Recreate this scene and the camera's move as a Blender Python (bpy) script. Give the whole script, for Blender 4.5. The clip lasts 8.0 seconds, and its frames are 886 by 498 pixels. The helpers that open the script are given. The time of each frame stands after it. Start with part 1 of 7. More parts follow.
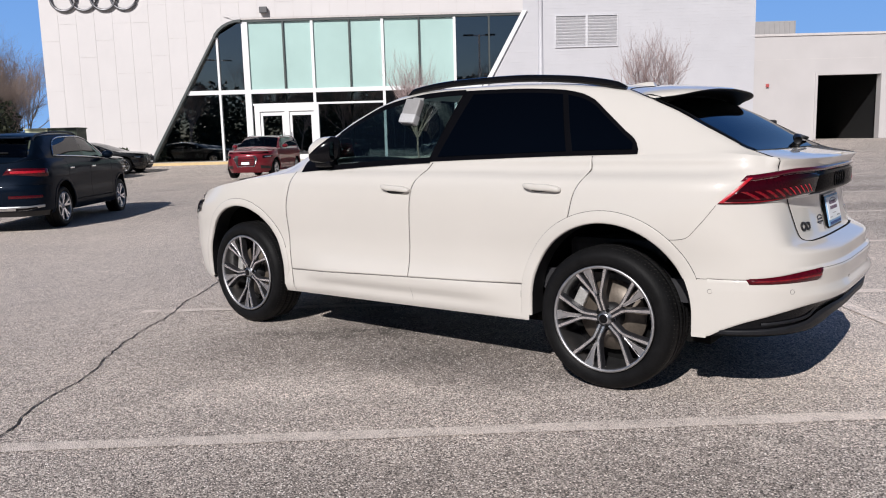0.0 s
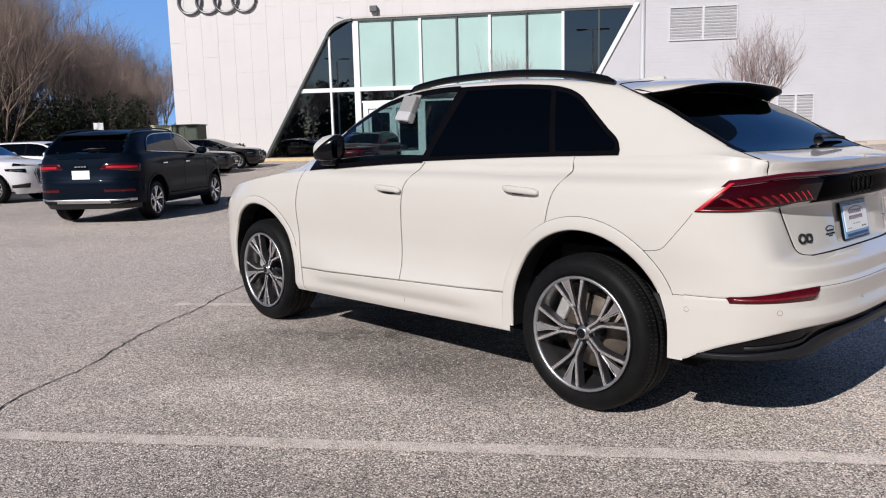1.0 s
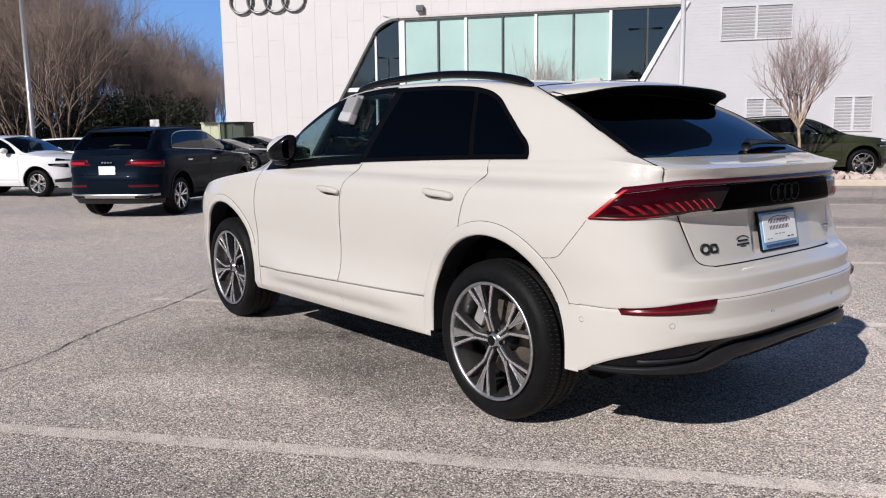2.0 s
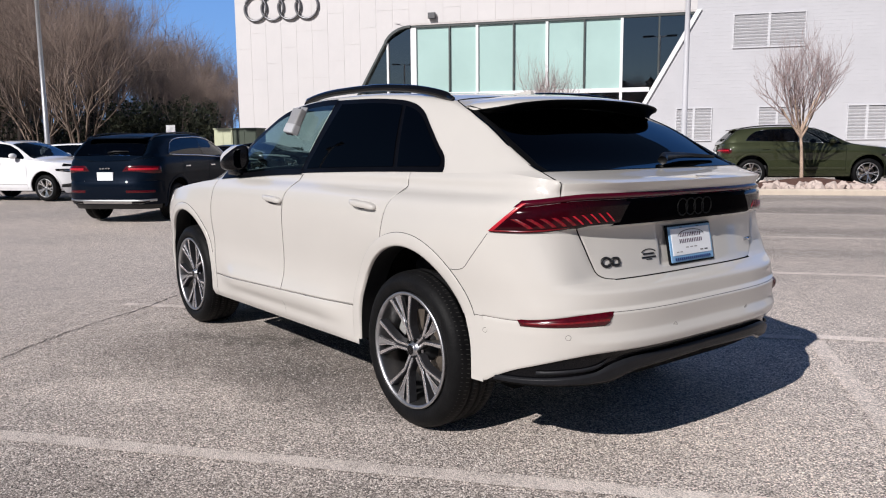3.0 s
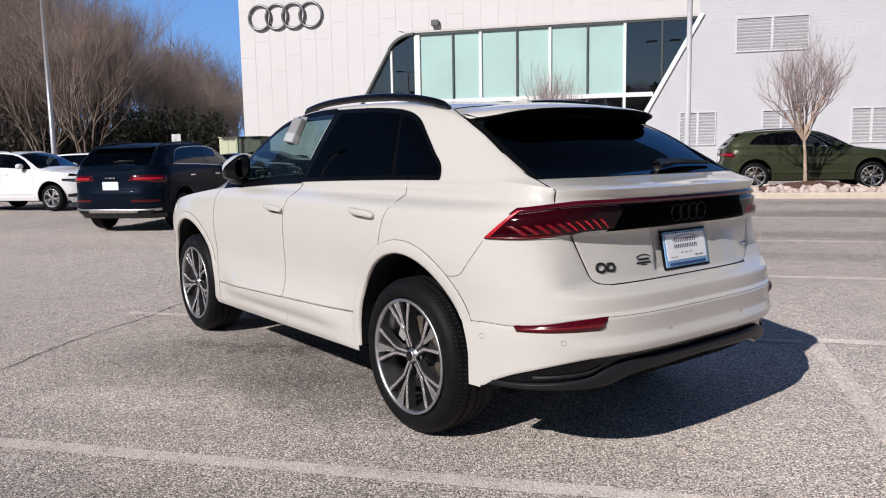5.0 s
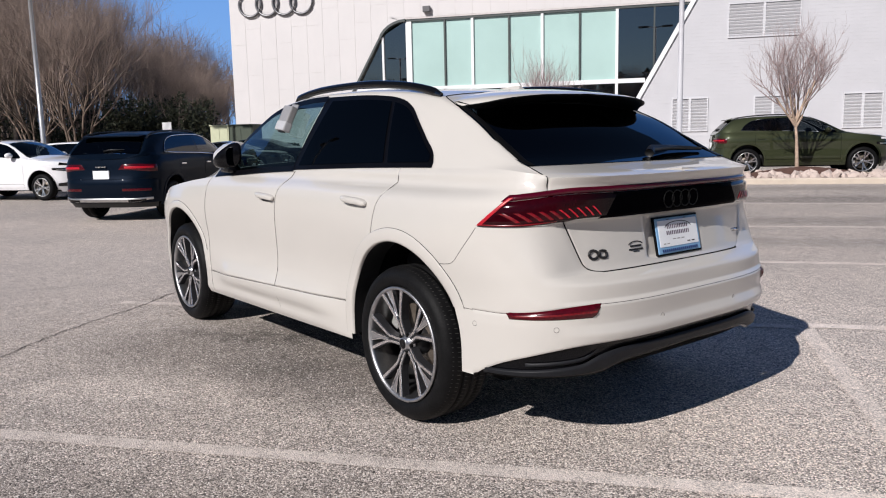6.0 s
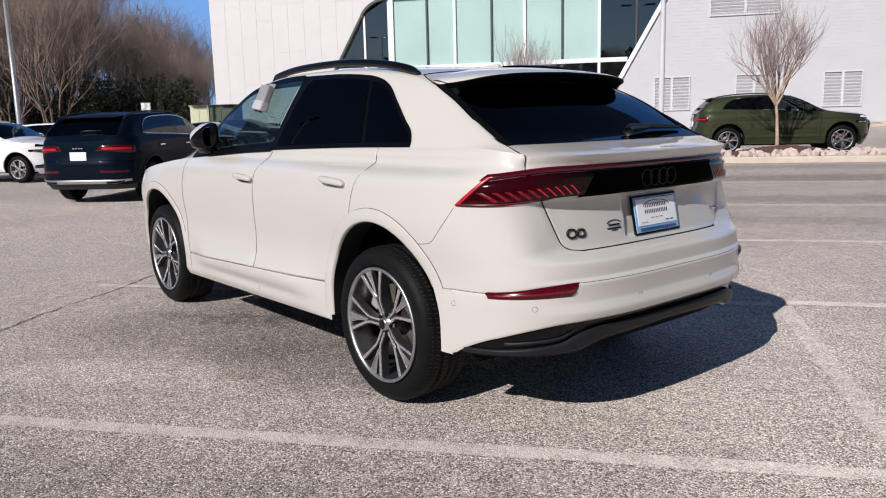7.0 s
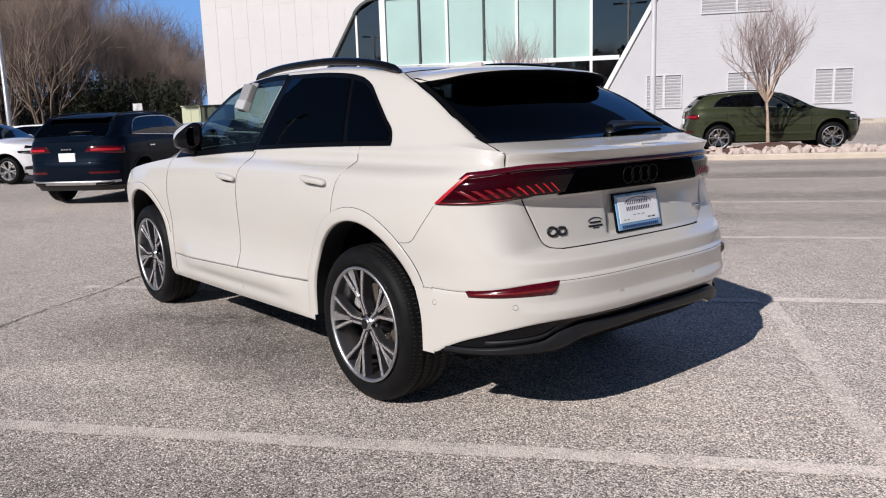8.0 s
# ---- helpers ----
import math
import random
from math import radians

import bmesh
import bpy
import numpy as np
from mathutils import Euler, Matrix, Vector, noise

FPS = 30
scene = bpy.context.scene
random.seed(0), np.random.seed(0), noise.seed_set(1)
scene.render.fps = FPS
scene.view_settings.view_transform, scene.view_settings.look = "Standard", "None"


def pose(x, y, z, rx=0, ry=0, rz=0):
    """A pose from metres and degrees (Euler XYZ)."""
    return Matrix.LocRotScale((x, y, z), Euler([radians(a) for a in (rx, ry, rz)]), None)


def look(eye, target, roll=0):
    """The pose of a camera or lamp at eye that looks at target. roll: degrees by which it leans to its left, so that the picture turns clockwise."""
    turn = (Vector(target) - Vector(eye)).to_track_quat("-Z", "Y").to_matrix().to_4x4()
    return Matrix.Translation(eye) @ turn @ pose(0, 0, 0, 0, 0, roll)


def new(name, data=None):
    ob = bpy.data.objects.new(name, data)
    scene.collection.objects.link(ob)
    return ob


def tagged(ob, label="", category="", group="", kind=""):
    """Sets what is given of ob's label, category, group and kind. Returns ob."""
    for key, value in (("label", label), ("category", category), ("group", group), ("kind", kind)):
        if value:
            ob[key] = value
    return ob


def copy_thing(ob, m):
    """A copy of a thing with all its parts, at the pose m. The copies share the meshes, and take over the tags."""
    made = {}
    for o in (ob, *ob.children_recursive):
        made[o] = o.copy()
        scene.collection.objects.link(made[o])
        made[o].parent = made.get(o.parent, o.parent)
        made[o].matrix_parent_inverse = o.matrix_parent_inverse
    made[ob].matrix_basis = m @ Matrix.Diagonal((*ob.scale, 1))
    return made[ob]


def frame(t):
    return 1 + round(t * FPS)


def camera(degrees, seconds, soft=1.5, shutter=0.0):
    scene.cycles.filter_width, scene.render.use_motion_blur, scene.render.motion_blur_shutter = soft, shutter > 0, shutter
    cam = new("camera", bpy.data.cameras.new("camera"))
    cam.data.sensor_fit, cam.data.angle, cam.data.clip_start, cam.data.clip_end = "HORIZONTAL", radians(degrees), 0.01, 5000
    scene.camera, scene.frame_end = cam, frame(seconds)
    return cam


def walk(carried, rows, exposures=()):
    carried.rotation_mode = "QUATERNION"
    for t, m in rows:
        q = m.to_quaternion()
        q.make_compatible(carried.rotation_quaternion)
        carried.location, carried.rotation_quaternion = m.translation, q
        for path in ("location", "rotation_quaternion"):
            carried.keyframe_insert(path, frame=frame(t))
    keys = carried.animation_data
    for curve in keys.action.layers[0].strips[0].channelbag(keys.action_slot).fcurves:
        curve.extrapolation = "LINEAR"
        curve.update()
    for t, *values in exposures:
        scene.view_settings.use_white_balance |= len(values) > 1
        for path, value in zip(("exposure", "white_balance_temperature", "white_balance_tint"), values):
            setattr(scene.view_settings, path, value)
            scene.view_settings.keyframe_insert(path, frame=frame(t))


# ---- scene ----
cam = camera(60.7, 8.0, 1.1)
METRES, EYE, TILT, LEAN, TURN = 2.255, 1.362, 1.15, 0.0, 0.0
ROWS = [
    (0.0, 0.0, 0.0, 0.0, -0.25, -9.28, 1.51),
    (0.5, 0.182, 0.0318, 0.0062, 4.98, -9.26, 1.65),
    (1.0, 0.3325, 0.1138, -0.0049, 8.67, -9.3, 1.51),
    (1.5, 0.4863, 0.1643, -0.0077, 11.26, -9.38, 1.26),
    (3.0, 0.8522, 0.2161, 0.0053, 14.41, -8.78, 0.76),
    (3.5, 0.8827, 0.1932, 0.0111, 14.69, -8.45, 0.94),
    (4.0, 0.8821, 0.1964, 0.0106, 14.89, -8.21, 1.15),
    (5.5, 0.8719, 0.2043, 0.0093, 14.62, -8.54, 1.44),
    (6.0, 0.8744, 0.2048, 0.01, 14.2, -9.27, 1.52),
    (6.5, 0.8795, 0.2113, 0.0086, 13.56, -10.19, 1.59),
    (7.0, 0.8833, 0.2132, 0.0079, 12.93, -10.79, 1.68),
    (7.5, 0.8926, 0.2137, 0.0076, 12.45, -10.97, 1.82),
    (8.0, 0.9084, 0.2251, 0.005, 12.46, -10.87, 1.98),
]
walk(cam, [(t, pose(0, 0, EYE, TILT, LEAN, TURN) @ pose(METRES * x, METRES * y, METRES * z, 90 + pitch, roll, yaw)) for t, x, y, z, yaw, pitch, roll in ROWS])

# ---- world, sun ----
SUN_WAY = Vector((0.555, 1.345, -1.0)).normalized()          # the way the sunlight goes
world = bpy.data.worlds.new("sky")
scene.world = world
world.use_nodes = True
wn = world.node_tree
sky = wn.nodes.new("ShaderNodeTexSky")
sky.sky_type = "NISHITA"
sky.sun_disc = False
sky.sun_elevation = math.asin(-SUN_WAY.z)
sky.sun_rotation = math.atan2(-SUN_WAY.x, -SUN_WAY.y)
sky.air_density, sky.dust_density, sky.ozone_density = 1.0, 0.2, 3.0
clear_blue = wn.nodes.new("ShaderNodeMixRGB")
clear_blue.blend_type = "MULTIPLY"
clear_blue.inputs[0].default_value = 1.0
clear_blue.inputs[2].default_value = (0.54, 0.58, 0.68, 1)
wn.links.new(sky.outputs[0], clear_blue.inputs[1])
wn.links.new(clear_blue.outputs[0], wn.nodes["Background"].inputs[0])
wn.nodes["Background"].inputs[1].default_value = 0.050
sun = new("sun", bpy.data.lights.new("sun", "SUN"))
sun.data.energy, sun.data.angle, sun.data.color = 5.0, radians(0.6), (1.0, 0.957, 0.935)
sun.matrix_world = look((0, 0, 30), Vector((0, 0, 30)) + SUN_WAY)
scene.view_settings.exposure = -0.03


# ---- helpers for materials ----
def material(name, color, rough=0.5, metal=0.0, vary=0.12, scale=8.0, fine=90.0, bump=0.0, bump_scale=60.0, coat=0.0, second=None, amount=0.0, spec=0.5):
    """Principled surface with two scales of variation, a second colour in patches and a fine relief."""
    m = bpy.data.materials.new(name)
    m.use_nodes = True
    nt = m.node_tree
    b = nt.nodes["Principled BSDF"]
    tc = nt.nodes.new("ShaderNodeTexCoord")
    n1 = nt.nodes.new("ShaderNodeTexNoise")
    n1.inputs["Scale"].default_value, n1.inputs["Detail"].default_value = scale, 5
    n2 = nt.nodes.new("ShaderNodeTexNoise")
    n2.inputs["Scale"].default_value, n2.inputs["Detail"].default_value = fine, 3
    for n in (n1, n2):
        nt.links.new(tc.outputs["Object"], n.inputs["Vector"])
    mixf = nt.nodes.new("ShaderNodeMath")
    mixf.operation = "MULTIPLY_ADD"
    nt.links.new(n1.outputs[0], mixf.inputs[0])
    mixf.inputs[1].default_value = 0.6
    half = nt.nodes.new("ShaderNodeMath")
    half.operation = "MULTIPLY"
    nt.links.new(n2.outputs[0], half.inputs[0])
    half.inputs[1].default_value = 0.4
    nt.links.new(half.outputs[0], mixf.inputs[2])
    ramp = nt.nodes.new("ShaderNodeValToRGB")
    dark = [c * (1 - vary) for c in color]
    light = [min(1, c * (1 + vary)) for c in color]
    ramp.color_ramp.elements[0].position, ramp.color_ramp.elements[0].color = 0.35, (*dark, 1)
    ramp.color_ramp.elements[1].position, ramp.color_ramp.elements[1].color = 0.65, (*light, 1)
    nt.links.new(mixf.outputs[0], ramp.inputs[0])
    out = ramp.outputs[0]
    if second:
        n3 = nt.nodes.new("ShaderNodeTexNoise")
        n3.inputs["Scale"].default_value, n3.inputs["Detail"].default_value = scale * 0.31, 6
        nt.links.new(tc.outputs["Object"], n3.inputs["Vector"])
        r3 = nt.nodes.new("ShaderNodeValToRGB")
        r3.color_ramp.elements[0].position, r3.color_ramp.elements[1].position = 0.62 - amount * 0.3, 0.72 - amount * 0.2
        nt.links.new(n3.outputs[0], r3.inputs[0])
        mx = nt.nodes.new("ShaderNodeMixRGB")
        nt.links.new(r3.outputs[0], mx.inputs[0])
        nt.links.new(out, mx.inputs[1])
        mx.inputs[2].default_value = (*second, 1)
        out = mx.outputs[0]
    nt.links.new(out, b.inputs["Base Color"])
    b.inputs["Roughness"].default_value, b.inputs["Metallic"].default_value = rough, metal
    b.inputs["Coat Weight"].default_value, b.inputs["Coat Roughness"].default_value = coat, 0.04
    b.inputs["Specular IOR Level"].default_value = spec
    if bump:
        nb = nt.nodes.new("ShaderNodeTexNoise")
        nb.inputs["Scale"].default_value, nb.inputs["Detail"].default_value = bump_scale, 4
        nt.links.new(tc.outputs["Object"], nb.inputs["Vector"])
        bp = nt.nodes.new("ShaderNodeBump")
        bp.inputs["Strength"].default_value, bp.inputs["Distance"].default_value = bump, 0.01
        nt.links.new(nb.outputs[0], bp.inputs["Height"])
        nt.links.new(bp.outputs[0], b.inputs["Normal"])
    return m


def glass(name, tint, through_part=0.9, mirror=0.05, graze=1.0):
    """Thin pane: tinted see-through plus a mirror part that grows at grazing angles."""
    m = bpy.data.materials.new(name)
    m.use_nodes = True
    nt = m.node_tree
    nt.nodes.remove(nt.nodes["Principled BSDF"])
    tr = nt.nodes.new("ShaderNodeBsdfTransparent")
    tr.inputs[0].default_value = (*[c * through_part for c in tint], 1)
    gl = nt.nodes.new("ShaderNodeBsdfGlossy")
    gl.inputs["Roughness"].default_value = 0.01
    lw = nt.nodes.new("ShaderNodeLayerWeight")
    lw.inputs[0].default_value = 0.5
    pw = nt.nodes.new("ShaderNodeMath")
    pw.operation = "POWER"
    pw.inputs[1].default_value = 5.0
    nt.links.new(lw.outputs["Facing"], pw.inputs[0])
    fr = nt.nodes.new("ShaderNodeMath")
    fr.operation = "MULTIPLY_ADD"
    fr.inputs[1].default_value, fr.inputs[2].default_value = (1 - mirror) * graze, mirror
    nt.links.new(pw.outputs[0], fr.inputs[0])
    mx = nt.nodes.new("ShaderNodeMixShader")
    nt.links.new(fr.outputs[0], mx.inputs[0])
    nt.links.new(tr.outputs[0], mx.inputs[1])
    nt.links.new(gl.outputs[0], mx.inputs[2])
    nt.links.new(mx.outputs[0], nt.nodes["Material Output"].inputs[0])
    return m


def asphalt_material(name="asphalt", paint=0.0):
    """Crushed stone in dark binder; with paint, the stones' tops carry worn line paint."""
    m = bpy.data.materials.new(name)
    m.use_nodes = True
    nt = m.node_tree
    b = nt.nodes["Principled BSDF"]
    tc = nt.nodes.new("ShaderNodeTexCoord")
    vo = nt.nodes.new("ShaderNodeTexVoronoi")
    vo.inputs["Scale"].default_value = 172
    vr = nt.nodes.new("ShaderNodeTexVoronoi")
    vr.inputs["Scale"].default_value = 190
    nb = nt.nodes.new("ShaderNodeTexNoise")
    nb.inputs["Scale"].default_value, nb.inputs["Detail"].default_value = 0.55, 6
    nm = nt.nodes.new("ShaderNodeTexNoise")
    nm.inputs["Scale"].default_value, nm.inputs["Detail"].default_value = 6, 6
    for n in (vo, vr, nb, nm):
        nt.links.new(tc.outputs["Object"], n.inputs["Vector"])
    stones = nt.nodes.new("ShaderNodeValToRGB")
    e = stones.color_ramp.elements
    e[0].position, e[0].color = 0.10, (0.085, 0.073, 0.066, 1)
    e[1].position, e[1].color = 0.97, (0.93, 0.83, 0.75, 1)
    for at, c in ((0.36, (0.31, 0.27, 0.243, 1)), (0.62, (0.49, 0.428, 0.384, 1)), (0.80, (0.69, 0.605, 0.545, 1))):
        e.new(at).color = c
    sep = nt.nodes.new("ShaderNodeSeparateColor")
    nt.links.new(vo.outputs["Color"], sep.inputs[0])
    nt.links.new(sep.outputs[0], stones.inputs[0])
    patch = nt.nodes.new("ShaderNodeValToRGB")
    patch.color_ramp.elements[0].position, patch.color_ramp.elements[0].color = 0.33, (0.86, 0.86, 0.86, 1)
    patch.color_ramp.elements[1].position, patch.color_ramp.elements[1].color = 0.68, (1.08, 1.065, 1.05, 1)
    nt.links.new(nb.outputs[0], patch.inputs[0])
    patch2 = nt.nodes.new("ShaderNodeValToRGB")
    patch2.color_ramp.elements[0].position, patch2.color_ramp.elements[0].color = 0.3, (0.88, 0.88, 0.88, 1)
    patch2.color_ramp.elements[1].position, patch2.color_ramp.elements[1].color = 0.7, (1.06, 1.06, 1.06, 1)
    nt.links.new(nm.outputs[0], patch2.inputs[0])
    m1 = nt.nodes.new("ShaderNodeMixRGB")
    m1.blend_type = "MULTIPLY"
    m1.inputs[0].default_value = 1
    nt.links.new(stones.outputs[0], m1.inputs[1])
    nt.links.new(patch.outputs[0], m1.inputs[2])
    m2 = nt.nodes.new("ShaderNodeMixRGB")
    m2.blend_type = "MULTIPLY"
    m2.inputs[0].default_value = 1
    nt.links.new(m1.outputs[0], m2.inputs[1])
    nt.links.new(patch2.outputs[0], m2.inputs[2])
    if paint:
        # line paint, worn through in streaks and off the lower stones
        wear = nt.nodes.new("ShaderNodeTexNoise")
        wear.inputs["Scale"].default_value, wear.inputs["Detail"].default_value = 7, 8
        nt.links.new(tc.outputs["Object"], wear.inputs["Vector"])
        total = nt.nodes.new("ShaderNodeMath")
        total.operation = "MULTIPLY_ADD"
        nt.links.new(sep.outputs[1], total.inputs[0])
        total.inputs[1].default_value = 0.28
        nt.links.new(wear.outputs[0], total.inputs[2])
        cover = nt.nodes.new("ShaderNodeMapRange")
        cover.inputs["From Min"].default_value, cover.inputs["From Max"].default_value = 0.48, 0.78
        cover.inputs["To Min"].default_value, cover.inputs["To Max"].default_value = paint * 0.42, min(1.0, paint * 1.15)
        nt.links.new(total.outputs[0], cover.inputs["Value"])
        coat = nt.nodes.new("ShaderNodeMixRGB")
        nt.links.new(cover.outputs[0], coat.inputs[0])
        nt.links.new(m2.outputs[0], coat.inputs[1])
        coat.inputs[2].default_value = (0.74, 0.655, 0.60, 1)
        m2 = coat
    # paler ellipses past the stall ends and by the car, one darker before the near line; old oil and tyre stains
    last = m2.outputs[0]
    # wide left ellipse: brightness at a grazing view painted into the colour
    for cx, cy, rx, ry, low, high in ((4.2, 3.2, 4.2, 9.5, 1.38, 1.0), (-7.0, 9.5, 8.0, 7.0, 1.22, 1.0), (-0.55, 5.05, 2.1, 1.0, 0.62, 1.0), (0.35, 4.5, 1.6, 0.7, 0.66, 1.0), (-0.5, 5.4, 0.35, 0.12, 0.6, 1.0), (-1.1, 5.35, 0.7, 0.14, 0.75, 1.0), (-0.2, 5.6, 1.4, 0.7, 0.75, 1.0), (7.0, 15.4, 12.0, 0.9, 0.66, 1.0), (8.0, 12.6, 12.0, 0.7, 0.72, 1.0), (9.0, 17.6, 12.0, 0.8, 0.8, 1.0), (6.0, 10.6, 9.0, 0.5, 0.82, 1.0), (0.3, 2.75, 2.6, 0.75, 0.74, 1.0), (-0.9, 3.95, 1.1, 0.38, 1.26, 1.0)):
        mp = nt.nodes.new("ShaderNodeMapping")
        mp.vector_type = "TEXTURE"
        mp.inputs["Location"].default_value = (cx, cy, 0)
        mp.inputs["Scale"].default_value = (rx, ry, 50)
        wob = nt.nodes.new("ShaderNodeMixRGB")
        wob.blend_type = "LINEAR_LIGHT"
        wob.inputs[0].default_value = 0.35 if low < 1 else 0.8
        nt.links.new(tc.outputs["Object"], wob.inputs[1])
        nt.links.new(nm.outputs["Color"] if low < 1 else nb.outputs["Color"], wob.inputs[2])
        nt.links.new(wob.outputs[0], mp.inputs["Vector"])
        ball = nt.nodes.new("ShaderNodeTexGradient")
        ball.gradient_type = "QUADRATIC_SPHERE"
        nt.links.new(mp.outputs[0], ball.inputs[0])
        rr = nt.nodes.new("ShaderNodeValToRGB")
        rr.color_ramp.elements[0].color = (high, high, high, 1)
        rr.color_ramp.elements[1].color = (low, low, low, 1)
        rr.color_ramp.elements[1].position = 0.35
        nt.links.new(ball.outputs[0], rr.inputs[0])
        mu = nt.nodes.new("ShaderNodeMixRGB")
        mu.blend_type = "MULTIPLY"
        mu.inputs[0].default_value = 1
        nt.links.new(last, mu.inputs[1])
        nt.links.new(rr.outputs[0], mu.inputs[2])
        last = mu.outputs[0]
    # single pale stones
    pale = nt.nodes.new("ShaderNodeMapRange")
    pale.inputs["From Min"].default_value, pale.inputs["From Max"].default_value = 0.955, 0.965
    pale.inputs["To Max"].default_value = 1.0 - paint
    nt.links.new(sep.outputs[2], pale.inputs["Value"])
    fleck = nt.nodes.new("ShaderNodeMixRGB")
    nt.links.new(pale.outputs[0], fleck.inputs[0])
    nt.links.new(last, fleck.inputs[1])
    fleck.inputs[2].default_value = (0.95, 0.88, 0.82, 1)
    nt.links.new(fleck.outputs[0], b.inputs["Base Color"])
    b.inputs["Roughness"].default_value = 0.82
    b.inputs["Specular IOR Level"].default_value = 0.35
    bp = nt.nodes.new("ShaderNodeBump")
    bp.inputs["Strength"].default_value, bp.inputs["Distance"].default_value = 0.55, 0.006
    nt.links.new(vo.outputs["Distance"], bp.inputs["Height"])
    bp.invert = True
    nt.links.new(bp.outputs[0], b.inputs["Normal"])
    return m


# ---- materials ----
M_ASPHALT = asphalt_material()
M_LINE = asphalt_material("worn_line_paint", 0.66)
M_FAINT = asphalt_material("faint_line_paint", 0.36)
M_CRACK = material("crack_filler", (0.035, 0.032, 0.030), 0.9, vary=0.3, scale=40)
M_PAINT = material("ivory_pearl_paint", (0.540, 0.515, 0.480), 0.4, vary=0.012, scale=2.5, fine=700, coat=1.0, spec=0.15)
M_BLACK = material("gloss_black", (0.004, 0.004, 0.005), 0.14, vary=0.2, spec=0.22)
M_TRIM = material("matt_black_trim", (0.008, 0.008, 0.009), 0.5, vary=0.2, scale=20)
M_DIFF = material("dark_grey_trim", (0.013, 0.0135, 0.016), 0.45, vary=0.1, scale=20, bump=0.1, bump_scale=300, spec=0.15)
M_INNER = material("black_liner", (0.006, 0.006, 0.006), 0.95, vary=0.3, spec=0.1)
M_RUBBER = material("tyre_rubber", (0.0065, 0.0065, 0.007), 0.55, vary=0.3, scale=14, fine=120, bump=0.15, bump_scale=80, spec=0.10)
# paler rubber that paints sun glints along the tread block edges
M_TREADGLINT = material("tread_glint_rubber", (0.045, 0.043, 0.040), 0.8, vary=0.3, scale=30)
M_WINTRIM = material("black_window_trim", (0.003, 0.003, 0.004), 0.3, vary=0.2, spec=0.06)
M_REDBAR = material("dark_red_element", (0.15, 0.002, 0.006), 0.25, vary=0.4, scale=60, coat=0.2)
M_RIM = material("machined_alloy", (0.86, 0.86, 0.88), 0.26, metal=1.0, vary=0.06, scale=12)
M_BARREL = material("grey_barrel_alloy", (0.33, 0.33, 0.34), 0.28, metal=0.95, vary=0.1)
M_RIMLIP = material("rim_edge_alloy", (0.45, 0.45, 0.46), 0.45, metal=1.0, vary=0.15, scale=12)
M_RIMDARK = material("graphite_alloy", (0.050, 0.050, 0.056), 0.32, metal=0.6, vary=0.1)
M_RIMGREY = material("satin_grey_alloy", (0.50, 0.50, 0.52), 0.30, metal=0.95, vary=0.08)
M_DISC = material("brake_disc_steel", (0.13, 0.108, 0.088), 0.45, metal=0.4, vary=0.2, scale=25)
M_CALIPER = material("brake_caliper_metal", (0.62, 0.61, 0.59), 0.45, metal=0.6, vary=0.2)
M_RED = material("red_lamp_lens", (0.062, 0.0012, 0.005), 0.12, vary=0.35, scale=50, spec=0.45)
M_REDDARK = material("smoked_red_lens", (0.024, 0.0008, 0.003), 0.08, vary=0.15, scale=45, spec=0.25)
M_REDDEEP = material("deep_red_strip", (0.062, 0.0015, 0.009), 0.10, vary=0.2, spec=0.45)
M_REDBRIGHT = material("bright_red_element", (0.42, 0.004, 0.016), 0.3, vary=0.35, scale=60, coat=0.2)
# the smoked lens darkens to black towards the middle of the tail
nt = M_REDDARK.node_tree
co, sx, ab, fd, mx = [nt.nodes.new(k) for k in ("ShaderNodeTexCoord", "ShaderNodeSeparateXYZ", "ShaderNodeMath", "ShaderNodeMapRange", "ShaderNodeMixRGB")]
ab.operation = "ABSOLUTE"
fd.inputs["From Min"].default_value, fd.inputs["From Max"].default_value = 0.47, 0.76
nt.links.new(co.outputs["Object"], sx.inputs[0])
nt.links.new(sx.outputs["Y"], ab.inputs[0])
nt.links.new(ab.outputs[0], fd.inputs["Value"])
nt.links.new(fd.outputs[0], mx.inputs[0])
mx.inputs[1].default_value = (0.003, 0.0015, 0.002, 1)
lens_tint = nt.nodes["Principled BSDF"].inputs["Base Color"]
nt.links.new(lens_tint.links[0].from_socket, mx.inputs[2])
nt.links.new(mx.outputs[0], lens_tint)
M_CHROME = material("satin_chrome", (0.72, 0.72, 0.73), 0.16, metal=1.0, vary=0.04)
M_WHITEPAPER = material("white_card", (0.80, 0.82, 0.85), 0.5, vary=0.03)
M_BLUE = material("pale_blue_card", (0.20, 0.38, 0.60), 0.45, vary=0.05)
M_NAVYINK = material("navy_ink", (0.02, 0.05, 0.16), 0.5, vary=0.1)
M_PURPLEINK = material("plum_ink", (0.075, 0.045, 0.075), 0.5, vary=0.1)
M_INK = material("black_ink", (0.02, 0.02, 0.024), 0.5, vary=0.1)
G_CLEAR = glass("light_tint_glass", (0.82, 0.96, 0.93), 0.92)
G_SIDE = glass("side_window_glass", (0.48, 0.65, 0.68), 0.61, 0.06)
G_MID = glass("mid_tint_glass", (0.30, 0.34, 0.36), 0.6)
G_DARK = glass("privacy_glass", (0.10, 0.12, 0.15), 0.30, 0.060, 0.6)
G_STORE = glass("storefront_glass", (0.42, 0.52, 0.52), 0.8, 0.34)
M_LEATHER = material("dark_upholstery", (0.022, 0.022, 0.025), 0.6, vary=0.2, scale=30)
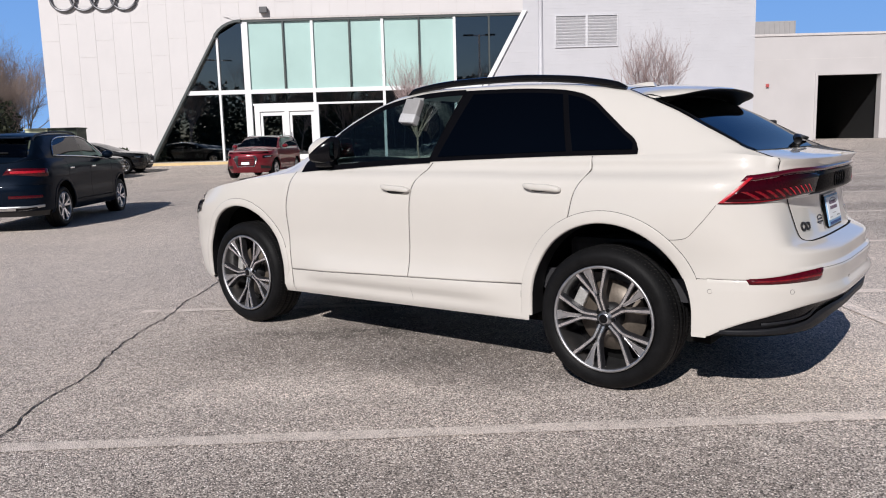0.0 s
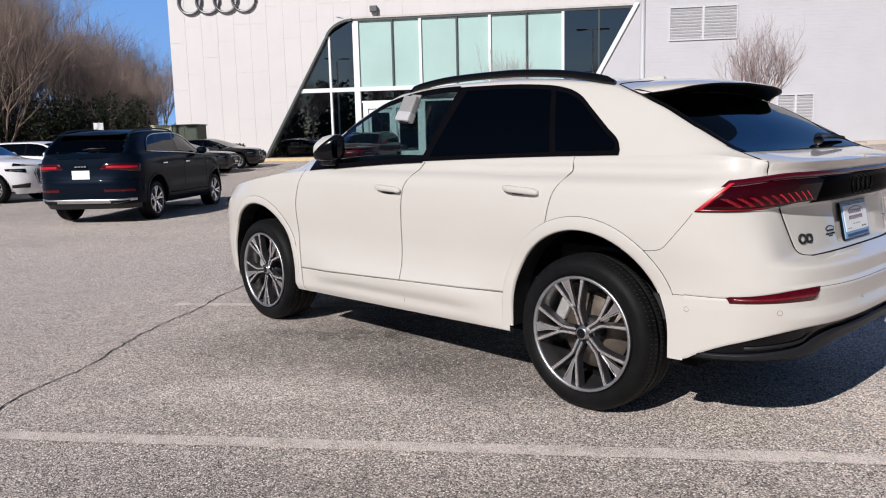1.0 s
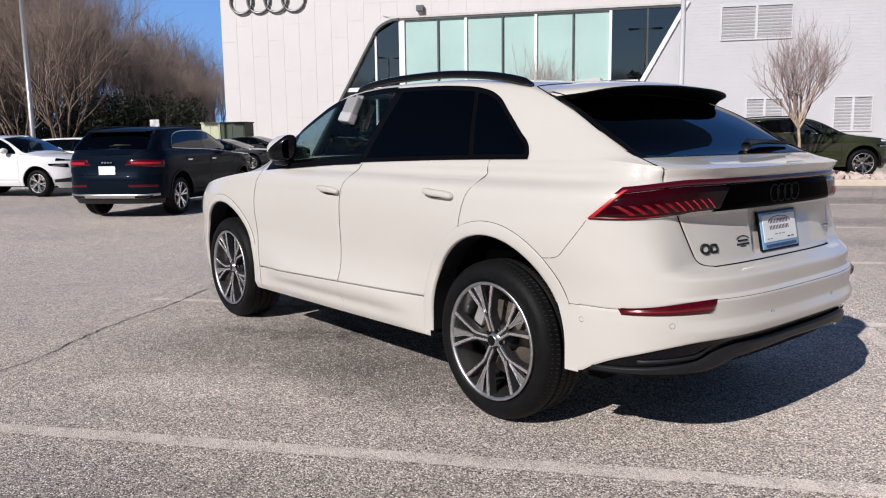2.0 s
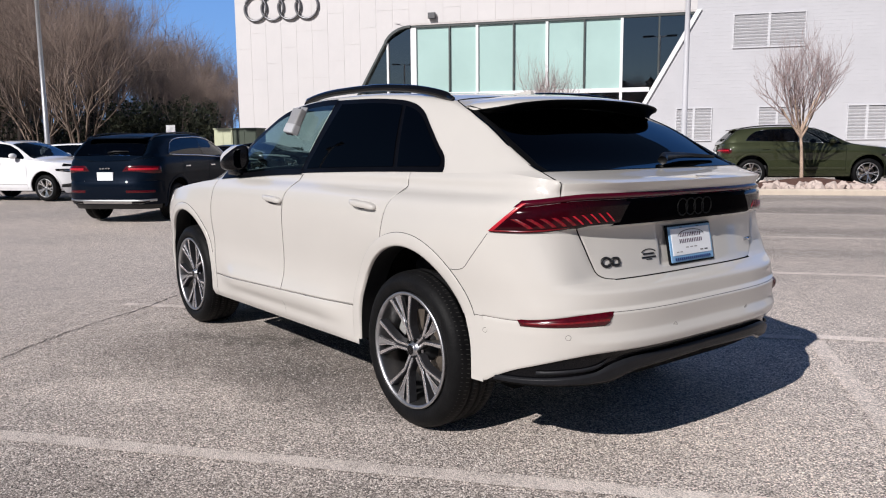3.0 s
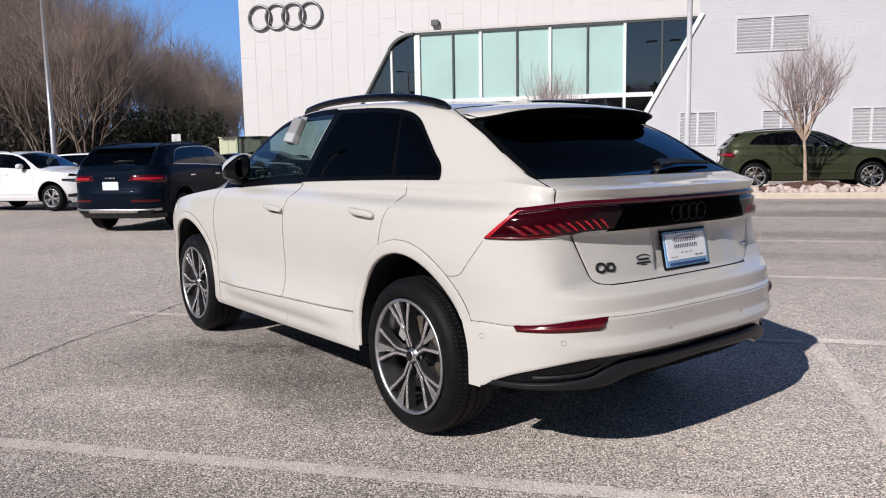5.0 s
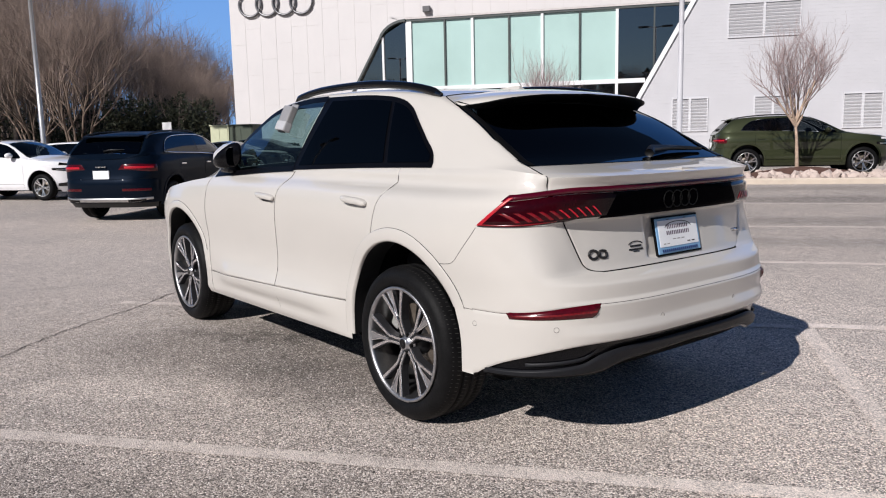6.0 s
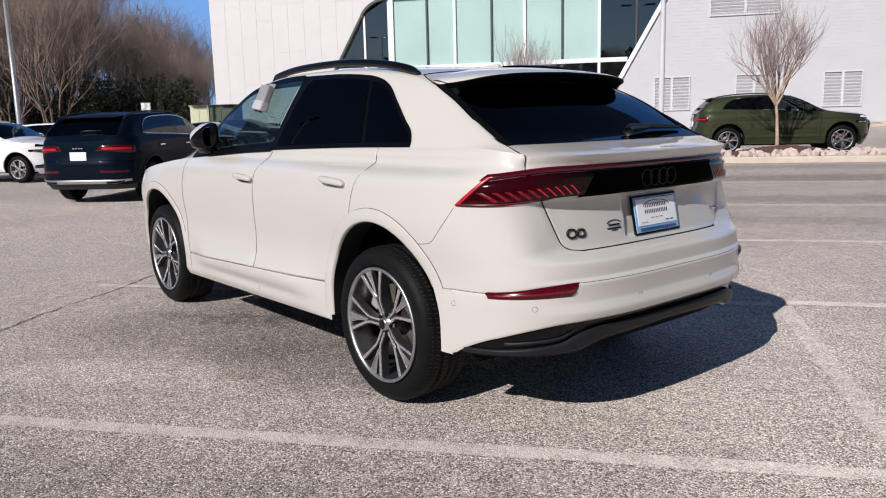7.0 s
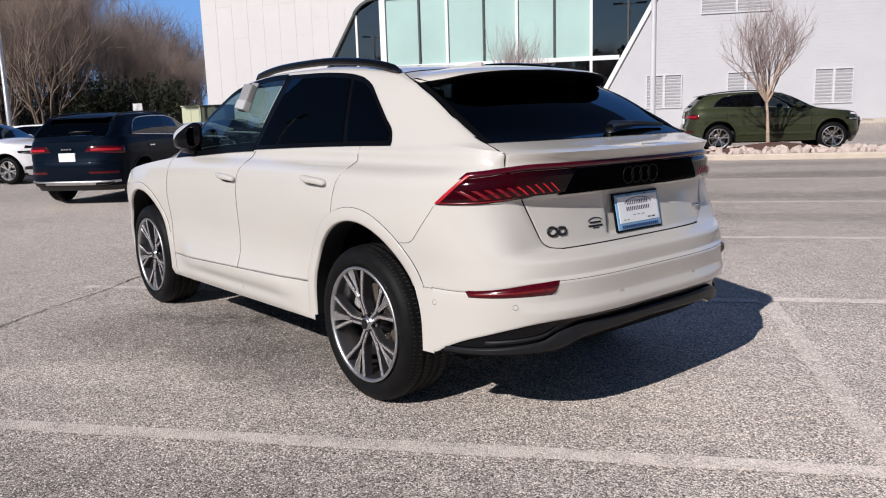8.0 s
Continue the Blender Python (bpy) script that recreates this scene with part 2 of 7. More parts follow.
M_DASH = material("dark_dashboard", (0.03, 0.03, 0.034), 0.5, vary=0.2)
M_MIRROR = material("dark_mirror", (0.06, 0.065, 0.07), 0.03, metal=1.0, vary=0.02)
M_FIN = material("deep_black_plastic", (0.004, 0.004, 0.004), 0.5, vary=0.2, spec=0.1)
M_LAMPBLACK = material("lamp_panel_black", (0.0008, 0.0008, 0.0014), 0.10, vary=0.2, spec=0.03)
M_LAMPBLACK.node_tree.nodes["Principled BSDF"].inputs["IOR"].default_value = 1.15
M_SKID = material("satin_silver_trim", (0.52, 0.52, 0.53), 0.30, metal=0.9, vary=0.05)
M_PLASTIC = material("grey_plastic", (0.27, 0.265, 0.265), 0.45, vary=0.1)


# ---- helpers for meshes ----
def link_mesh(name, verts, faces, mat, parent=None, label="", smooth=True):
    me = bpy.data.meshes.new(name)
    me.from_pydata([tuple(v) for v in verts], [], faces)
    me.materials.append(mat)
    if smooth:
        me.shade_smooth()
    ob = new(name, me)
    ob.parent = parent
    if label:
        ob["label"] = label
    return ob


def part(name, bm, mat, parent=None, label="", smooth=False):
    me = bpy.data.meshes.new(name)
    bm.to_mesh(me)
    bm.free()
    me.materials.append(mat)
    if smooth:
        me.shade_smooth()
    ob = new(name, me)
    ob.parent = parent
    if label:
        ob["label"] = label
    return ob


def add_box(bm, x0, x1, y0, y1, z0, z1, bevel=0.0, m=None):
    g = bmesh.ops.create_cube(bm, size=1.0)
    vs = g["verts"]
    for v in vs:
        v.co = Vector((x0 + (v.co.x + 0.5) * (x1 - x0), y0 + (v.co.y + 0.5) * (y1 - y0), z0 + (v.co.z + 0.5) * (z1 - z0)))
    if bevel:
        es = list({e for v in vs for e in v.link_edges})
        out = bmesh.ops.bevel(bm, geom=es, offset=bevel, segments=2, affect="EDGES", profile=0.6)
        vs = list({v for f in out["faces"] for v in f.verts} | {v for v in vs if v.is_valid})
    if m is not None:
        bmesh.ops.transform(bm, matrix=m, verts=[v for v in vs if v.is_valid])
    return vs


def box(name, x0, x1, y0, y1, z0, z1, mat, parent=None, label="", bevel=0.0):
    bm = bmesh.new()
    add_box(bm, x0, x1, y0, y1, z0, z1, bevel)
    return part(name, bm, mat, parent, label)


def add_tube(bm, pts, radii, sides=8, caps=True):
    """A tube along pts with a radius for each of them."""
    rings = []
    pts = [Vector(p) for p in pts]
    for i, p in enumerate(pts):
        d = (pts[min(i + 1, len(pts) - 1)] - pts[max(i - 1, 0)]).normalized()
        up = Vector((0, 0, 1)) if abs(d.z) < 0.9 else Vector((1, 0, 0))
        a = d.cross(up).normalized()
        c = d.cross(a)
        r = radii[i] if isinstance(radii, (list, tuple)) else radii
        rings.append([bm.verts.new(p + (a * math.cos(k * math.tau / sides) + c * math.sin(k * math.tau / sides)) * r) for k in range(sides)])
    for r0, r1 in zip(rings, rings[1:]):
        for k in range(sides):
            bm.faces.new((r0[k], r0[(k + 1) % sides], r1[(k + 1) % sides], r1[k]))
    if caps:
        bm.faces.new(rings[0])
        bm.faces.new(list(reversed(rings[-1])))


def tube(name, pts, radii, mat, parent=None, label="", sides=8):
    bm = bmesh.new()
    add_tube(bm, pts, radii, sides)
    return part(name, bm, mat, parent, label, smooth=True)


def curve_of(points):
    """A smooth monotone curve through (x, y) points; flat beyond its ends."""
    xs, ys = [float(p[0]) for p in points], [float(p[1]) for p in points]
    h = [b - a for a, b in zip(xs, xs[1:])]
    s = [(b - a) / k for a, b, k in zip(ys, ys[1:], h)]
    t = [s[0]] + [0.0 if a * b <= 0 else 3 * (k0 + k1) / ((2 * k1 + k0) / a + (k1 + 2 * k0) / b) for a, b, k0, k1 in zip(s, s[1:], h, h[1:])] + [s[-1]]

    def at(x):
        if x <= xs[0]:
            return ys[0]
        if x >= xs[-1]:
            return ys[-1]
        i = max(k for k in range(len(xs) - 1) if xs[k] <= x)
        u = (x - xs[i]) / h[i]
        return (ys[i] * (1 + 2 * u) * (1 - u) ** 2 + t[i] * h[i] * u * (1 - u) ** 2 + ys[i + 1] * u * u * (3 - 2 * u) + t[i + 1] * h[i] * u * u * (u - 1))
    return at


def smooth_step(a, b, x):
    u = min(1.0, max(0.0, (x - a) / (b - a)))
    return u * u * (3 - 2 * u)


def mix(a, b, u):
    return a + (b - a) * u


def grid_faces(nu, nv, flip=False, keep=None):
    out = []
    for i in range(nu - 1):
        for j in range(nv - 1):
            if keep and not keep(i, j):
                continue
            q = (i * nv + j, (i + 1) * nv + j, (i + 1) * nv + j + 1, i * nv + j + 1)
            out.append(q[::-1] if flip else q)
    return out


# ---- ground ----
def ground_z(x, y):
    """The lot is level round the car, rises gently towards the buildings and more so on the east side."""
    side = min(1.0, max(0.22, (x + 13) / 15))
    side = mix(side, 1.0, smooth_step(26, 39, y))
    return 0.27 * smooth_step(7, 20, y) * side + 0.19 * smooth_step(30, 41, y) + 0.42 * smooth_step(8, 22, x) * smooth_step(22, 41, y)


def spread(stops):
    out = []
    for a, b, n in stops:
        out += [a + (b - a) * i / n for i in range(n)]
    return out + [stops[-1][1]]


def make_ground():
    xs = spread([(-1500, -80, 8), (-80, -30, 12), (-30, 30, 60), (30, 80, 12), (80, 1500, 8)])
    ys = spread([(-1500, -60, 8), (-60, 2, 20), (2, 44, 50), (44, 90, 12), (90, 2500, 8)])
    verts = [(x, y, ground_z(x, y)) for x in xs for y in ys]
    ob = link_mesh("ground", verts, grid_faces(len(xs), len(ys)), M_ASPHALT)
    return tagged(ob, "worn light grey asphalt car park with exposed stone", "ground", kind="structure")


def strip(name, pts, width, lift, mat, label, category, ragged=0.0, step=0.25):
    """A thin painted or filled strip that lies on the ground along pts."""
    verts, line = [], []
    for (x0, y0), (x1, y1) in zip(pts, pts[1:]):
        n = max(1, int(math.hypot(x1 - x0, y1 - y0) / step))
        line += [(mix(x0, x1, i / n), mix(y0, y1, i / n)) for i in range(n)]
    line.append(pts[-1])
    for i, (x, y) in enumerate(line):
        ax, ay = line[max(0, i - 1)]
        bx, by = line[min(len(line) - 1, i + 1)]
        d = math.hypot(bx - ax, by - ay)
        nx, ny = -(by - ay) / d, (bx - ax) / d
        for s in (-1, 1):
            w = width / 2 * (1 + ragged * random.uniform(-1, 1))
            px, py = x + s * nx * w, y + s * ny * w
            verts.append((px, py, ground_z(px, py) + lift))
    faces = [(2 * i, 2 * i + 2, 2 * i + 3, 2 * i + 1) for i in range(len(line) - 1)]
    ob = link_mesh(name, verts, [f[::-1] for f in faces], mat)
    return tagged(ob, label, category, kind="structure")


make_ground()


def make_backdrop():
    """The clear sky low over the horizon, far behind everything to the north."""
    m = bpy.data.materials.new("clear_sky")
    m.use_nodes = True
    nt = m.node_tree
    nt.nodes.remove(nt.nodes["Principled BSDF"])
    em = nt.nodes.new("ShaderNodeEmission")
    tc, sx, height, ramp = [nt.nodes.new(k) for k in ("ShaderNodeTexCoord", "ShaderNodeSeparateXYZ", "ShaderNodeMapRange", "ShaderNodeValToRGB")]
    height.inputs["From Max"].default_value = 900.0
    ramp.color_ramp.elements[0].color = (0.26, 0.49, 0.90, 1)
    ramp.color_ramp.elements[1].color = (0.075, 0.245, 0.72, 1)
    ramp.color_ramp.elements[1].position = 0.7
    nt.links.new(tc.outputs["Object"], sx.inputs[0])
    nt.links.new(sx.outputs["Z"], height.inputs["Value"])
    nt.links.new(height.outputs[0], ramp.inputs[0])
    nt.links.new(ramp.outputs[0], em.inputs[0])
    nt.links.new(em.outputs[0], nt.nodes["Material Output"].inputs[0])
    verts, n = [], 40
    for i in range(n + 1):
        a = radians(mix(-72, 62, i / n))
        verts += [(1450 * math.sin(a), 1450 * math.cos(a), -10), (1450 * math.sin(a), 1450 * math.cos(a), 820)]
    ob = link_mesh("backdrop", verts, grid_faces(n + 1, 2), m)
    tagged(ob, "clear blue sky low over the horizon", "sky", kind="structure")


make_backdrop()
STALL = 2.805
for k in range(-2, 5):
    y = 3.465 + k * STALL
    lean = 0.028 if k == 0 else 0.0
    strip("stall_line", [(-2.55, y - 0.045 * (k == 0) - 2.55 * lean), (3.1, y - 0.045 * (k == 0) + 3.1 * lean)], 0.106, 0.004, M_LINE, "worn pale stall line painted on the asphalt", "road marking", 0.12)
    strip("stall_line", [(3.2, y + 0.05), (8.6, y + 0.02)], 0.125, 0.004, M_LINE if k > 0 else M_FAINT, "worn pale stall line painted on the asphalt", "road marking", 0.12)
strip("stall_line", [(3.12, -4), (3.12, 3.4), (3.16, 6.2)], 0.115, 0.007, M_FAINT, "worn pale line along the ends of the stalls", "road marking", 0.12)
random.seed(12)
way = curve_of([(1.2, -2.05), (2.6, -2.17), (3.5, -2.16), (3.95, -2.22), (4.42, -2.18), (4.9, -2.25), (5.52, -2.29), (6.1, -2.26), (6.63, -2.31), (7.28, -2.29), (8.2, -2.36), (9.4, -2.33)])
crack = [(way(1.2 + 0.085 * i) + random.uniform(-0.013, 0.013), 1.2 + 0.085 * i + random.uniform(-0.02, 0.02)) for i in range(97)]
strip("asphalt_crack", crack, 0.0095, 0.005, M_CRACK, "dark jagged crack across the asphalt", "crack", 0.75, 0.03)

# ---- dealership building ----
M_PANEL = material("white_wall_panel", (0.605, 0.582, 0.582), 0.55, vary=0.025, scale=0.6, fine=30)
M_CLAD = material("white_ribbed_cladding", (0.505, 0.504, 0.532), 0.55, vary=0.04, scale=0.8, fine=40)
M_JOINT = material("grey_joint", (0.56, 0.53, 0.52), 0.8)
M_GREYMETAL = material("grey_painted_metal", (0.33, 0.32, 0.32), 0.6, vary=0.06, scale=2)
M_DARKMETAL = material("dark_grey_metal", (0.09, 0.09, 0.095), 0.5, vary=0.08)
M_MULL = material("white_window_frame", (0.78, 0.79, 0.80), 0.4, vary=0.03)
M_MULLDARK = material("dark_window_frame", (0.06, 0.07, 0.07), 0.4)
M_SPANDREL = material("frosted_green_glass", (0.42, 0.585, 0.555), 0.18, vary=0.06, scale=0.5, coat=0.4)
M_ROOM = material("dim_showroom_wall", (0.30, 0.30, 0.30), 0.8, scale=0.5)
M_LOUVRE = material("pale_grey_louvre", (0.60, 0.60, 0.63), 0.5, vary=0.06)
M_LOUVREBACK = material("grey_vent_backing", (0.44, 0.44, 0.46), 0.6, vary=0.06)
M_BLOCK = material("pale_grey_block_wall", (0.50, 0.48, 0.478), 0.75, vary=0.05, scale=0.7, fine=30, bump=0.2, bump_scale=30)
M_CONCRETE = material("pale_concrete", (0.50, 0.44, 0.375), 0.85, vary=0.12, scale=3, fine=80, bump=0.3, bump_scale=80)
M_YELLOW = material("yellow_kerb_paint", (0.62, 0.47, 0.25), 0.7, vary=0.15, scale=4)
M_DARKROOM = material("dark_workshop", (0.008, 0.008, 0.009), 0.8)
FY = 41.3                                     # the facade's plane
TOP = 11.3


def slant_left(z):
    return mix(-15.72, -11.85, (z - 0.46) / (7.0 - 0.46))


def slant_right(z):
    return mix(0.28, 4.55, (z - 0.46) / (8.07 - 0.46))


def clip(poly, inside):
    """The part of a polygon where inside(x, z) is not negative."""
    out = []
    for a, b in zip(poly, poly[1:] + poly[:1]):
        fa, fb = inside(*a), inside(*b)
        if fa >= 0:
            out.append(a)
        if fa * fb < 0:
            u = fa / (fa - fb)
            out.append((mix(a[0], b[0], u), mix(a[1], b[1], u)))
    return out


def slab(name, poly, y0, y1, mat, parent, label=""):
    """A flat polygon in x and z, with thickness from y0 (front) to y1."""
    n = len(poly)
    verts = [(x, y0, z) for x, z in poly] + [(x, y1, z) for x, z in poly]
    faces = [tuple(range(n)), tuple(range(2 * n - 1, n - 1, -1))] + [(i, n + i, n + (i + 1) % n, (i + 1) % n) for i in range(n)]
    return link_mesh(name, verts, faces, mat, parent, label, smooth=False)


def wall_root(name, label):
    ob = new(name)
    ob.location = (0, 0, 0)
    return tagged(ob, label, "wall", kind="structure")


wall_south = wall_root("wall_south", "tall white panelled showroom front with a raked window")
arc = [(-11.85 + 1.35 * (1 - math.cos(a)) * 0.9 + 0.45 * math.sin(a) * 0.6, 7.0 + 0.98 * math.sin(a)) for a in [i * math.pi / 2 / 6 for i in range(7)]]
left_outline = [(-20.95, 0.1), (-15.93, 0.1)] + arc + [(4.55, 7.98), (4.55, TOP), (-20.95, TOP)]
slab("backing", left_outline, FY + 0.012, FY + 0.4, M_JOINT, wall_south)
random.seed(4)
for k in range(27):
    x0, x1 = -20.95 + 0.957 * k, min(-20.95 + 0.957 * (k + 1), 4.55)
    z1 = 7.97 - 0.86 * ((k * 2 + 1 + k // 5) % 3) - 7.8
    while z1 < TOP:
        z0, z1 = max(z1, 0.30), min(z1 + 2.60, TOP)
        if z1 - z0 < 0.1:
            continue
        cell = [(x0 + 0.006, z0 + 0.005), (x1 - 0.006, z0 + 0.005), (x1 - 0.006, z1 - 0.005), (x0 + 0.006, z1 - 0.005)]
        a = clip(cell, lambda px, pz: slant_left(pz) - 0.06 - px)
        b = clip(clip(cell, lambda px, pz: px - slant_left(pz) + 0.06), lambda px, pz: pz - (8.07 + 0.10 * smooth_step(-10.6, -11.9, px)))
        for poly in (a, b):
            if len(poly) > 2 and max(p[0] for p in poly) - min(p[0] for p in poly) > 0.05:
                slab("panel", poly, FY + random.uniform(0, 0.004), FY + 0.045, M_PANEL, wall_south)
slab("panel", [(slant_left(7.0) - 0.055, 7.0)] + arc + [(arc[-1][0], 8.065), (-10.7, 8.072), (-11.3, 8.125), (slant_left(8.17) - 0.06, 8.172)], FY + 0.002, FY + 0.045, M_PANEL, wall_south)
# end wall of the block and its roof
box("wall_west", -20.95, -20.6, FY + 0.05, FY + 24, 0.1, TOP, M_PANEL)["kind"] = "structure"
box("wall_east", 16.5, 16.85, FY + 0.3, FY + 24, 0.1, TOP, M_CLAD)["kind"] = "structure"
box("wall_north", -20.95, 16.85, FY + 24, FY + 24.3, 0.1, TOP, M_CLAD)["kind"] = "structure"
box("ceiling", -20.9, 16.8, FY + 0.3, FY + 24, TOP - 0.6, TOP - 0.2, M_ROOM)["kind"] = "structure"

wall_clad = wall_root("wall_south_2", "white horizontally ribbed metal wall with louvred vents")
slab("backing", [(0.08, 0.1), (16.85, 0.1), (16.85, TOP), (4.55, TOP), (4.55, 8.0)], FY + 0.06, FY + 0.4, M_CLAD, wall_clad)
z = 0.30
while z < TOP - 0.01:
    z1 = min(z + 0.169, TOP)
    xa = slant_right(z) + 0.02 if z < 8.0 else 4.55
    xb = slant_right(z1) + 0.02 if z1 < 8.0 else 4.55
    v = [(xa, FY, z), (16.87, FY, z), (16.87, FY + 0.004, z1), (xb, FY + 0.004, z1), (xa, FY + 0.07, z), (16.87, FY + 0.07, z), (16.87, FY + 0.07, z1), (xb, FY + 0.07, z1)]
    link_mesh("cladding_board", v, [(0, 1, 2, 3), (0, 4, 5, 1), (3, 2, 6, 7), (1, 5, 6, 2), (0, 3, 7, 4)], M_CLAD, wall_clad, smooth=False)
    z += 0.17


def louvre(x0, x1, z0, z1, mid=True):
    v = tagged(new("wall_vent"), "pale grey louvred vent set in the ribbed wall", "vent", "wall vents")
    v.location = ((x0 + x1) / 2, FY, z0)
    w, h = (x1 - x0) / 2, z1 - z0
    box("backing", -w, w, 0.0, 0.05, 0, h, M_LOUVREBACK, v)
    for a, b, c, d in ((-w, w, 0, 0.05), (-w, w, h - 0.05, h), (-w, -w + 0.05, 0.05, h - 0.05), (w - 0.05, w, 0.05, h - 0.05)) + (((-0.06, 0.06, 0.05, h - 0.05),) if mid else ()):
        box("frame", a, b, -0.07, 0.0, c, d, M_LOUVRE, v)
    n = int(h / 0.16)
    for i in range(n):
        s = 0.05 + (i + 0.5) * (h - 0.1) / n
        bm = bmesh.new()
        add_box(bm, -w + 0.05, w - 0.05, -0.055, -0.035, -0.055, 0.055, m=pose(0, 0, s, 35))
        part("slat", bm, M_LOUVRE, v)


louvre(6.25, 9.57, 6.1, 7.76)
for x0 in (3.67, 7.58, 11.6):
    louvre(x0, x0 + 1.75, 1.58, 3.26, True)

# showroom window
win = tagged(new("window_1"), "raked showroom window with white frames and frosted upper panes", "window", kind="structure")
GY = FY + 0.18


def pane(x0, x1, z0, z1, mat, name="pane"):
    poly = [(x0, z0), (x1, z0), (x1, z1), (x0, z1)]
    poly = clip(poly, lambda px, pz: px - slant_left(pz) - 0.02)
    if poly:
        poly = clip(poly, lambda px, pz: slant_right(pz) - 0.02 - px)
    if poly:
        poly = clip(poly, lambda px, pz: 8.0 - 0.9 * smooth_step(-10.9, -11.9, px) - pz)
    if len(poly) > 2:
        ob = slab(name, poly, GY, GY + 0.02, mat, win)
        return ob


uprights = [-15.7, -11.72, -10.22, -8.19, -6.66, -4.68, -2.92, -0.98, 0.91, 2.75, 4.6]
for a, b in zip(uprights, uprights[1:]):
    frosted = -10.3 < a < 0.5
    pane(a + 0.04, b - 0.04, 4.36, 8.0, M_SPANDREL if frosted else G_STORE)
    pane(a + 0.04, b - 0.04, 0.5, 4.12, G_STORE)
for x, w, dark in ((-11.72, 0.11, 0), (-10.22, 0.32, 0), (-6.66, 0.14, 0), (-2.92, 0.14, 0), (0.91, 0.14, 0), (-8.19, 0.09, 1), (-4.68, 0.09, 1), (-0.98, 0.09, 1), (2.75, 0.08, 1)):
    zt, zb = (7.1 if x < -11 else 8.0), (4.3 if dark else 0.4)
    if x == 2.75:
        zb = 4.9
    if x == 0.91:
        zb = 1.6
    box("mullion", x - w / 2, x + w / 2, GY - 0.12, GY + 0.10, zb, zt, M_MULLDARK if dark else M_MULL, win)
box("transom", slant_left(4.2) + 0.04, slant_right(4.2) - 0.05, GY - 0.13, GY + 0.09, 4.13, 4.35, M_MULL, win)
box("head", -10.9, 4.4, GY - 0.13, GY + 0.1, 7.86, 8.0, M_MULLDARK, win)
slab("sloping_frame", [(0.20, 0.3), (0.43, 0.3), (4.76, 8.07), (4.52, 8.07)], FY - 0.12, FY + 0.25, M_MULL, win, "white sloping edge frame")
slab("sloping_frame", [(-15.90, 0.3), (-15.73, 0.3), (-11.82, 7.02), (-11.94, 7.02)], FY - 0.06, FY + 0.25, M_MULLDARK, win, "dark sloping edge frame")
slab("sloping_frame", [(x - 0.08 * math.cos(i * math.pi / 12), z + 0.02) for i, (x, z) in enumerate(arc)] + [(x + 0.04 * math.cos(a), z - 0.02 - 0.09 * math.sin(a)) for (x, z), a in reversed([(p, i * math.pi / 12) for i, p in enumerate(arc)])], FY - 0.06, FY + 0.25, M_MULLDARK, win, "dark curved corner frame")
box("sill", -15.7, 0.4, GY - 0.2, GY + 0.1, 0.36, 0.50, M_MULL, win)
box("transom", -10.0, -2.9, GY - 0.1, GY + 0.06, 3.50, 3.60, M_MULL, win)
door = tagged(new("door_1"), "white framed glass double door of the showroom", "door", kind="structure")
door.location = (-8.2, FY, 0.45)
for a, b, c, d in ((-1.72, -1.45, 0, 3.1), (1.45, 1.72, 0, 3.1), (-1.45, 1.45, 2.72, 3.1), (-0.12, 0.12, 0, 2.72)):
    box("frame", a, b, 0.0, 0.22, c, d, M_MULL, door)
for s in (-1, 1):
    x0, x1 = (-1.44, -0.13) if s < 0 else (0.13, 1.44)
    leaf = box("door_leaf", x0, x0 + 0.14, 0.08, 0.14, 0.02, 2.7, M_MULL, door)
    box("stile", x1 - 0.14, x1, 0.08, 0.14, 0.02, 2.7, M_MULL, leaf)
    box("rail", x0 + 0.14, x1 - 0.14, 0.08, 0.14, 0.02, 0.4, M_MULL, leaf)
    box("rail", x0 + 0.14, x1 - 0.14, 0.08, 0.14, 2.5, 2.7, M_MULL, leaf)
    tube("handle", [(0.2 * s, 0.05, 1.0), (0.2 * s, 0.02, 1.1), (0.2 * s, 0.02, 1.5), (0.2 * s, 0.05, 1.6)], 0.018, M_CHROME, leaf)
# showroom inside
box("floor", -20.5, 16.4, FY + 0.45, FY + 23.9, 0.2, 0.49, M_ROOM)["kind"] = "structure"
box("wall_inner", -20.5, 16.4, FY + 9.0, FY + 9.2, 0.4, TOP - 0.6, M_ROOM)["kind"] = "structure"
box("floor_upper", -9.9, 16.4, FY + 1.2, FY + 9.0, 4.15, 4.35, M_ROOM)["kind"] = "structure"
# four overlapping rings high on the wall
M_RING = material("dark_steel_sign", (0.17, 0.17, 0.18), 0.4, metal=0.8)
sign = tagged(new("wall_sign"), "four linked dark metal rings fixed on the white wall", "sign")
sign.location = (-17.99, FY - 0.1, 9.32)
for i in range(4):
    cx = (i - 1.5) * 1.055
    bm = bmesh.new()
    loop = [(cx + 0.68 * math.cos(a), 0.02 * (i % 2), 0.68 * math.sin(a)) for a in [k * math.tau / 40 for k in range(41)]]
    add_tube(bm, loop, 0.072, 8, False)
    part("ring", bm, M_RING, sign, smooth=True)
    tube("bracket", [(cx, 0.02, 0.68), (cx, 0.11, 0.68)], 0.03, M_RING, sign)
# wall lamp above the window
lamp = tagged(new("wall_lamp"), "small grey floodlight fixed on the white wall", "lamp")
lamp.location = (-9.1, FY, 8.42)
bm = bmesh.new()
add_box(bm, -0.2, 0.2, -0.28, -0.06, -0.16, 0.16, 0.03)
part("housing", bm, M_DARKMETAL, lamp)
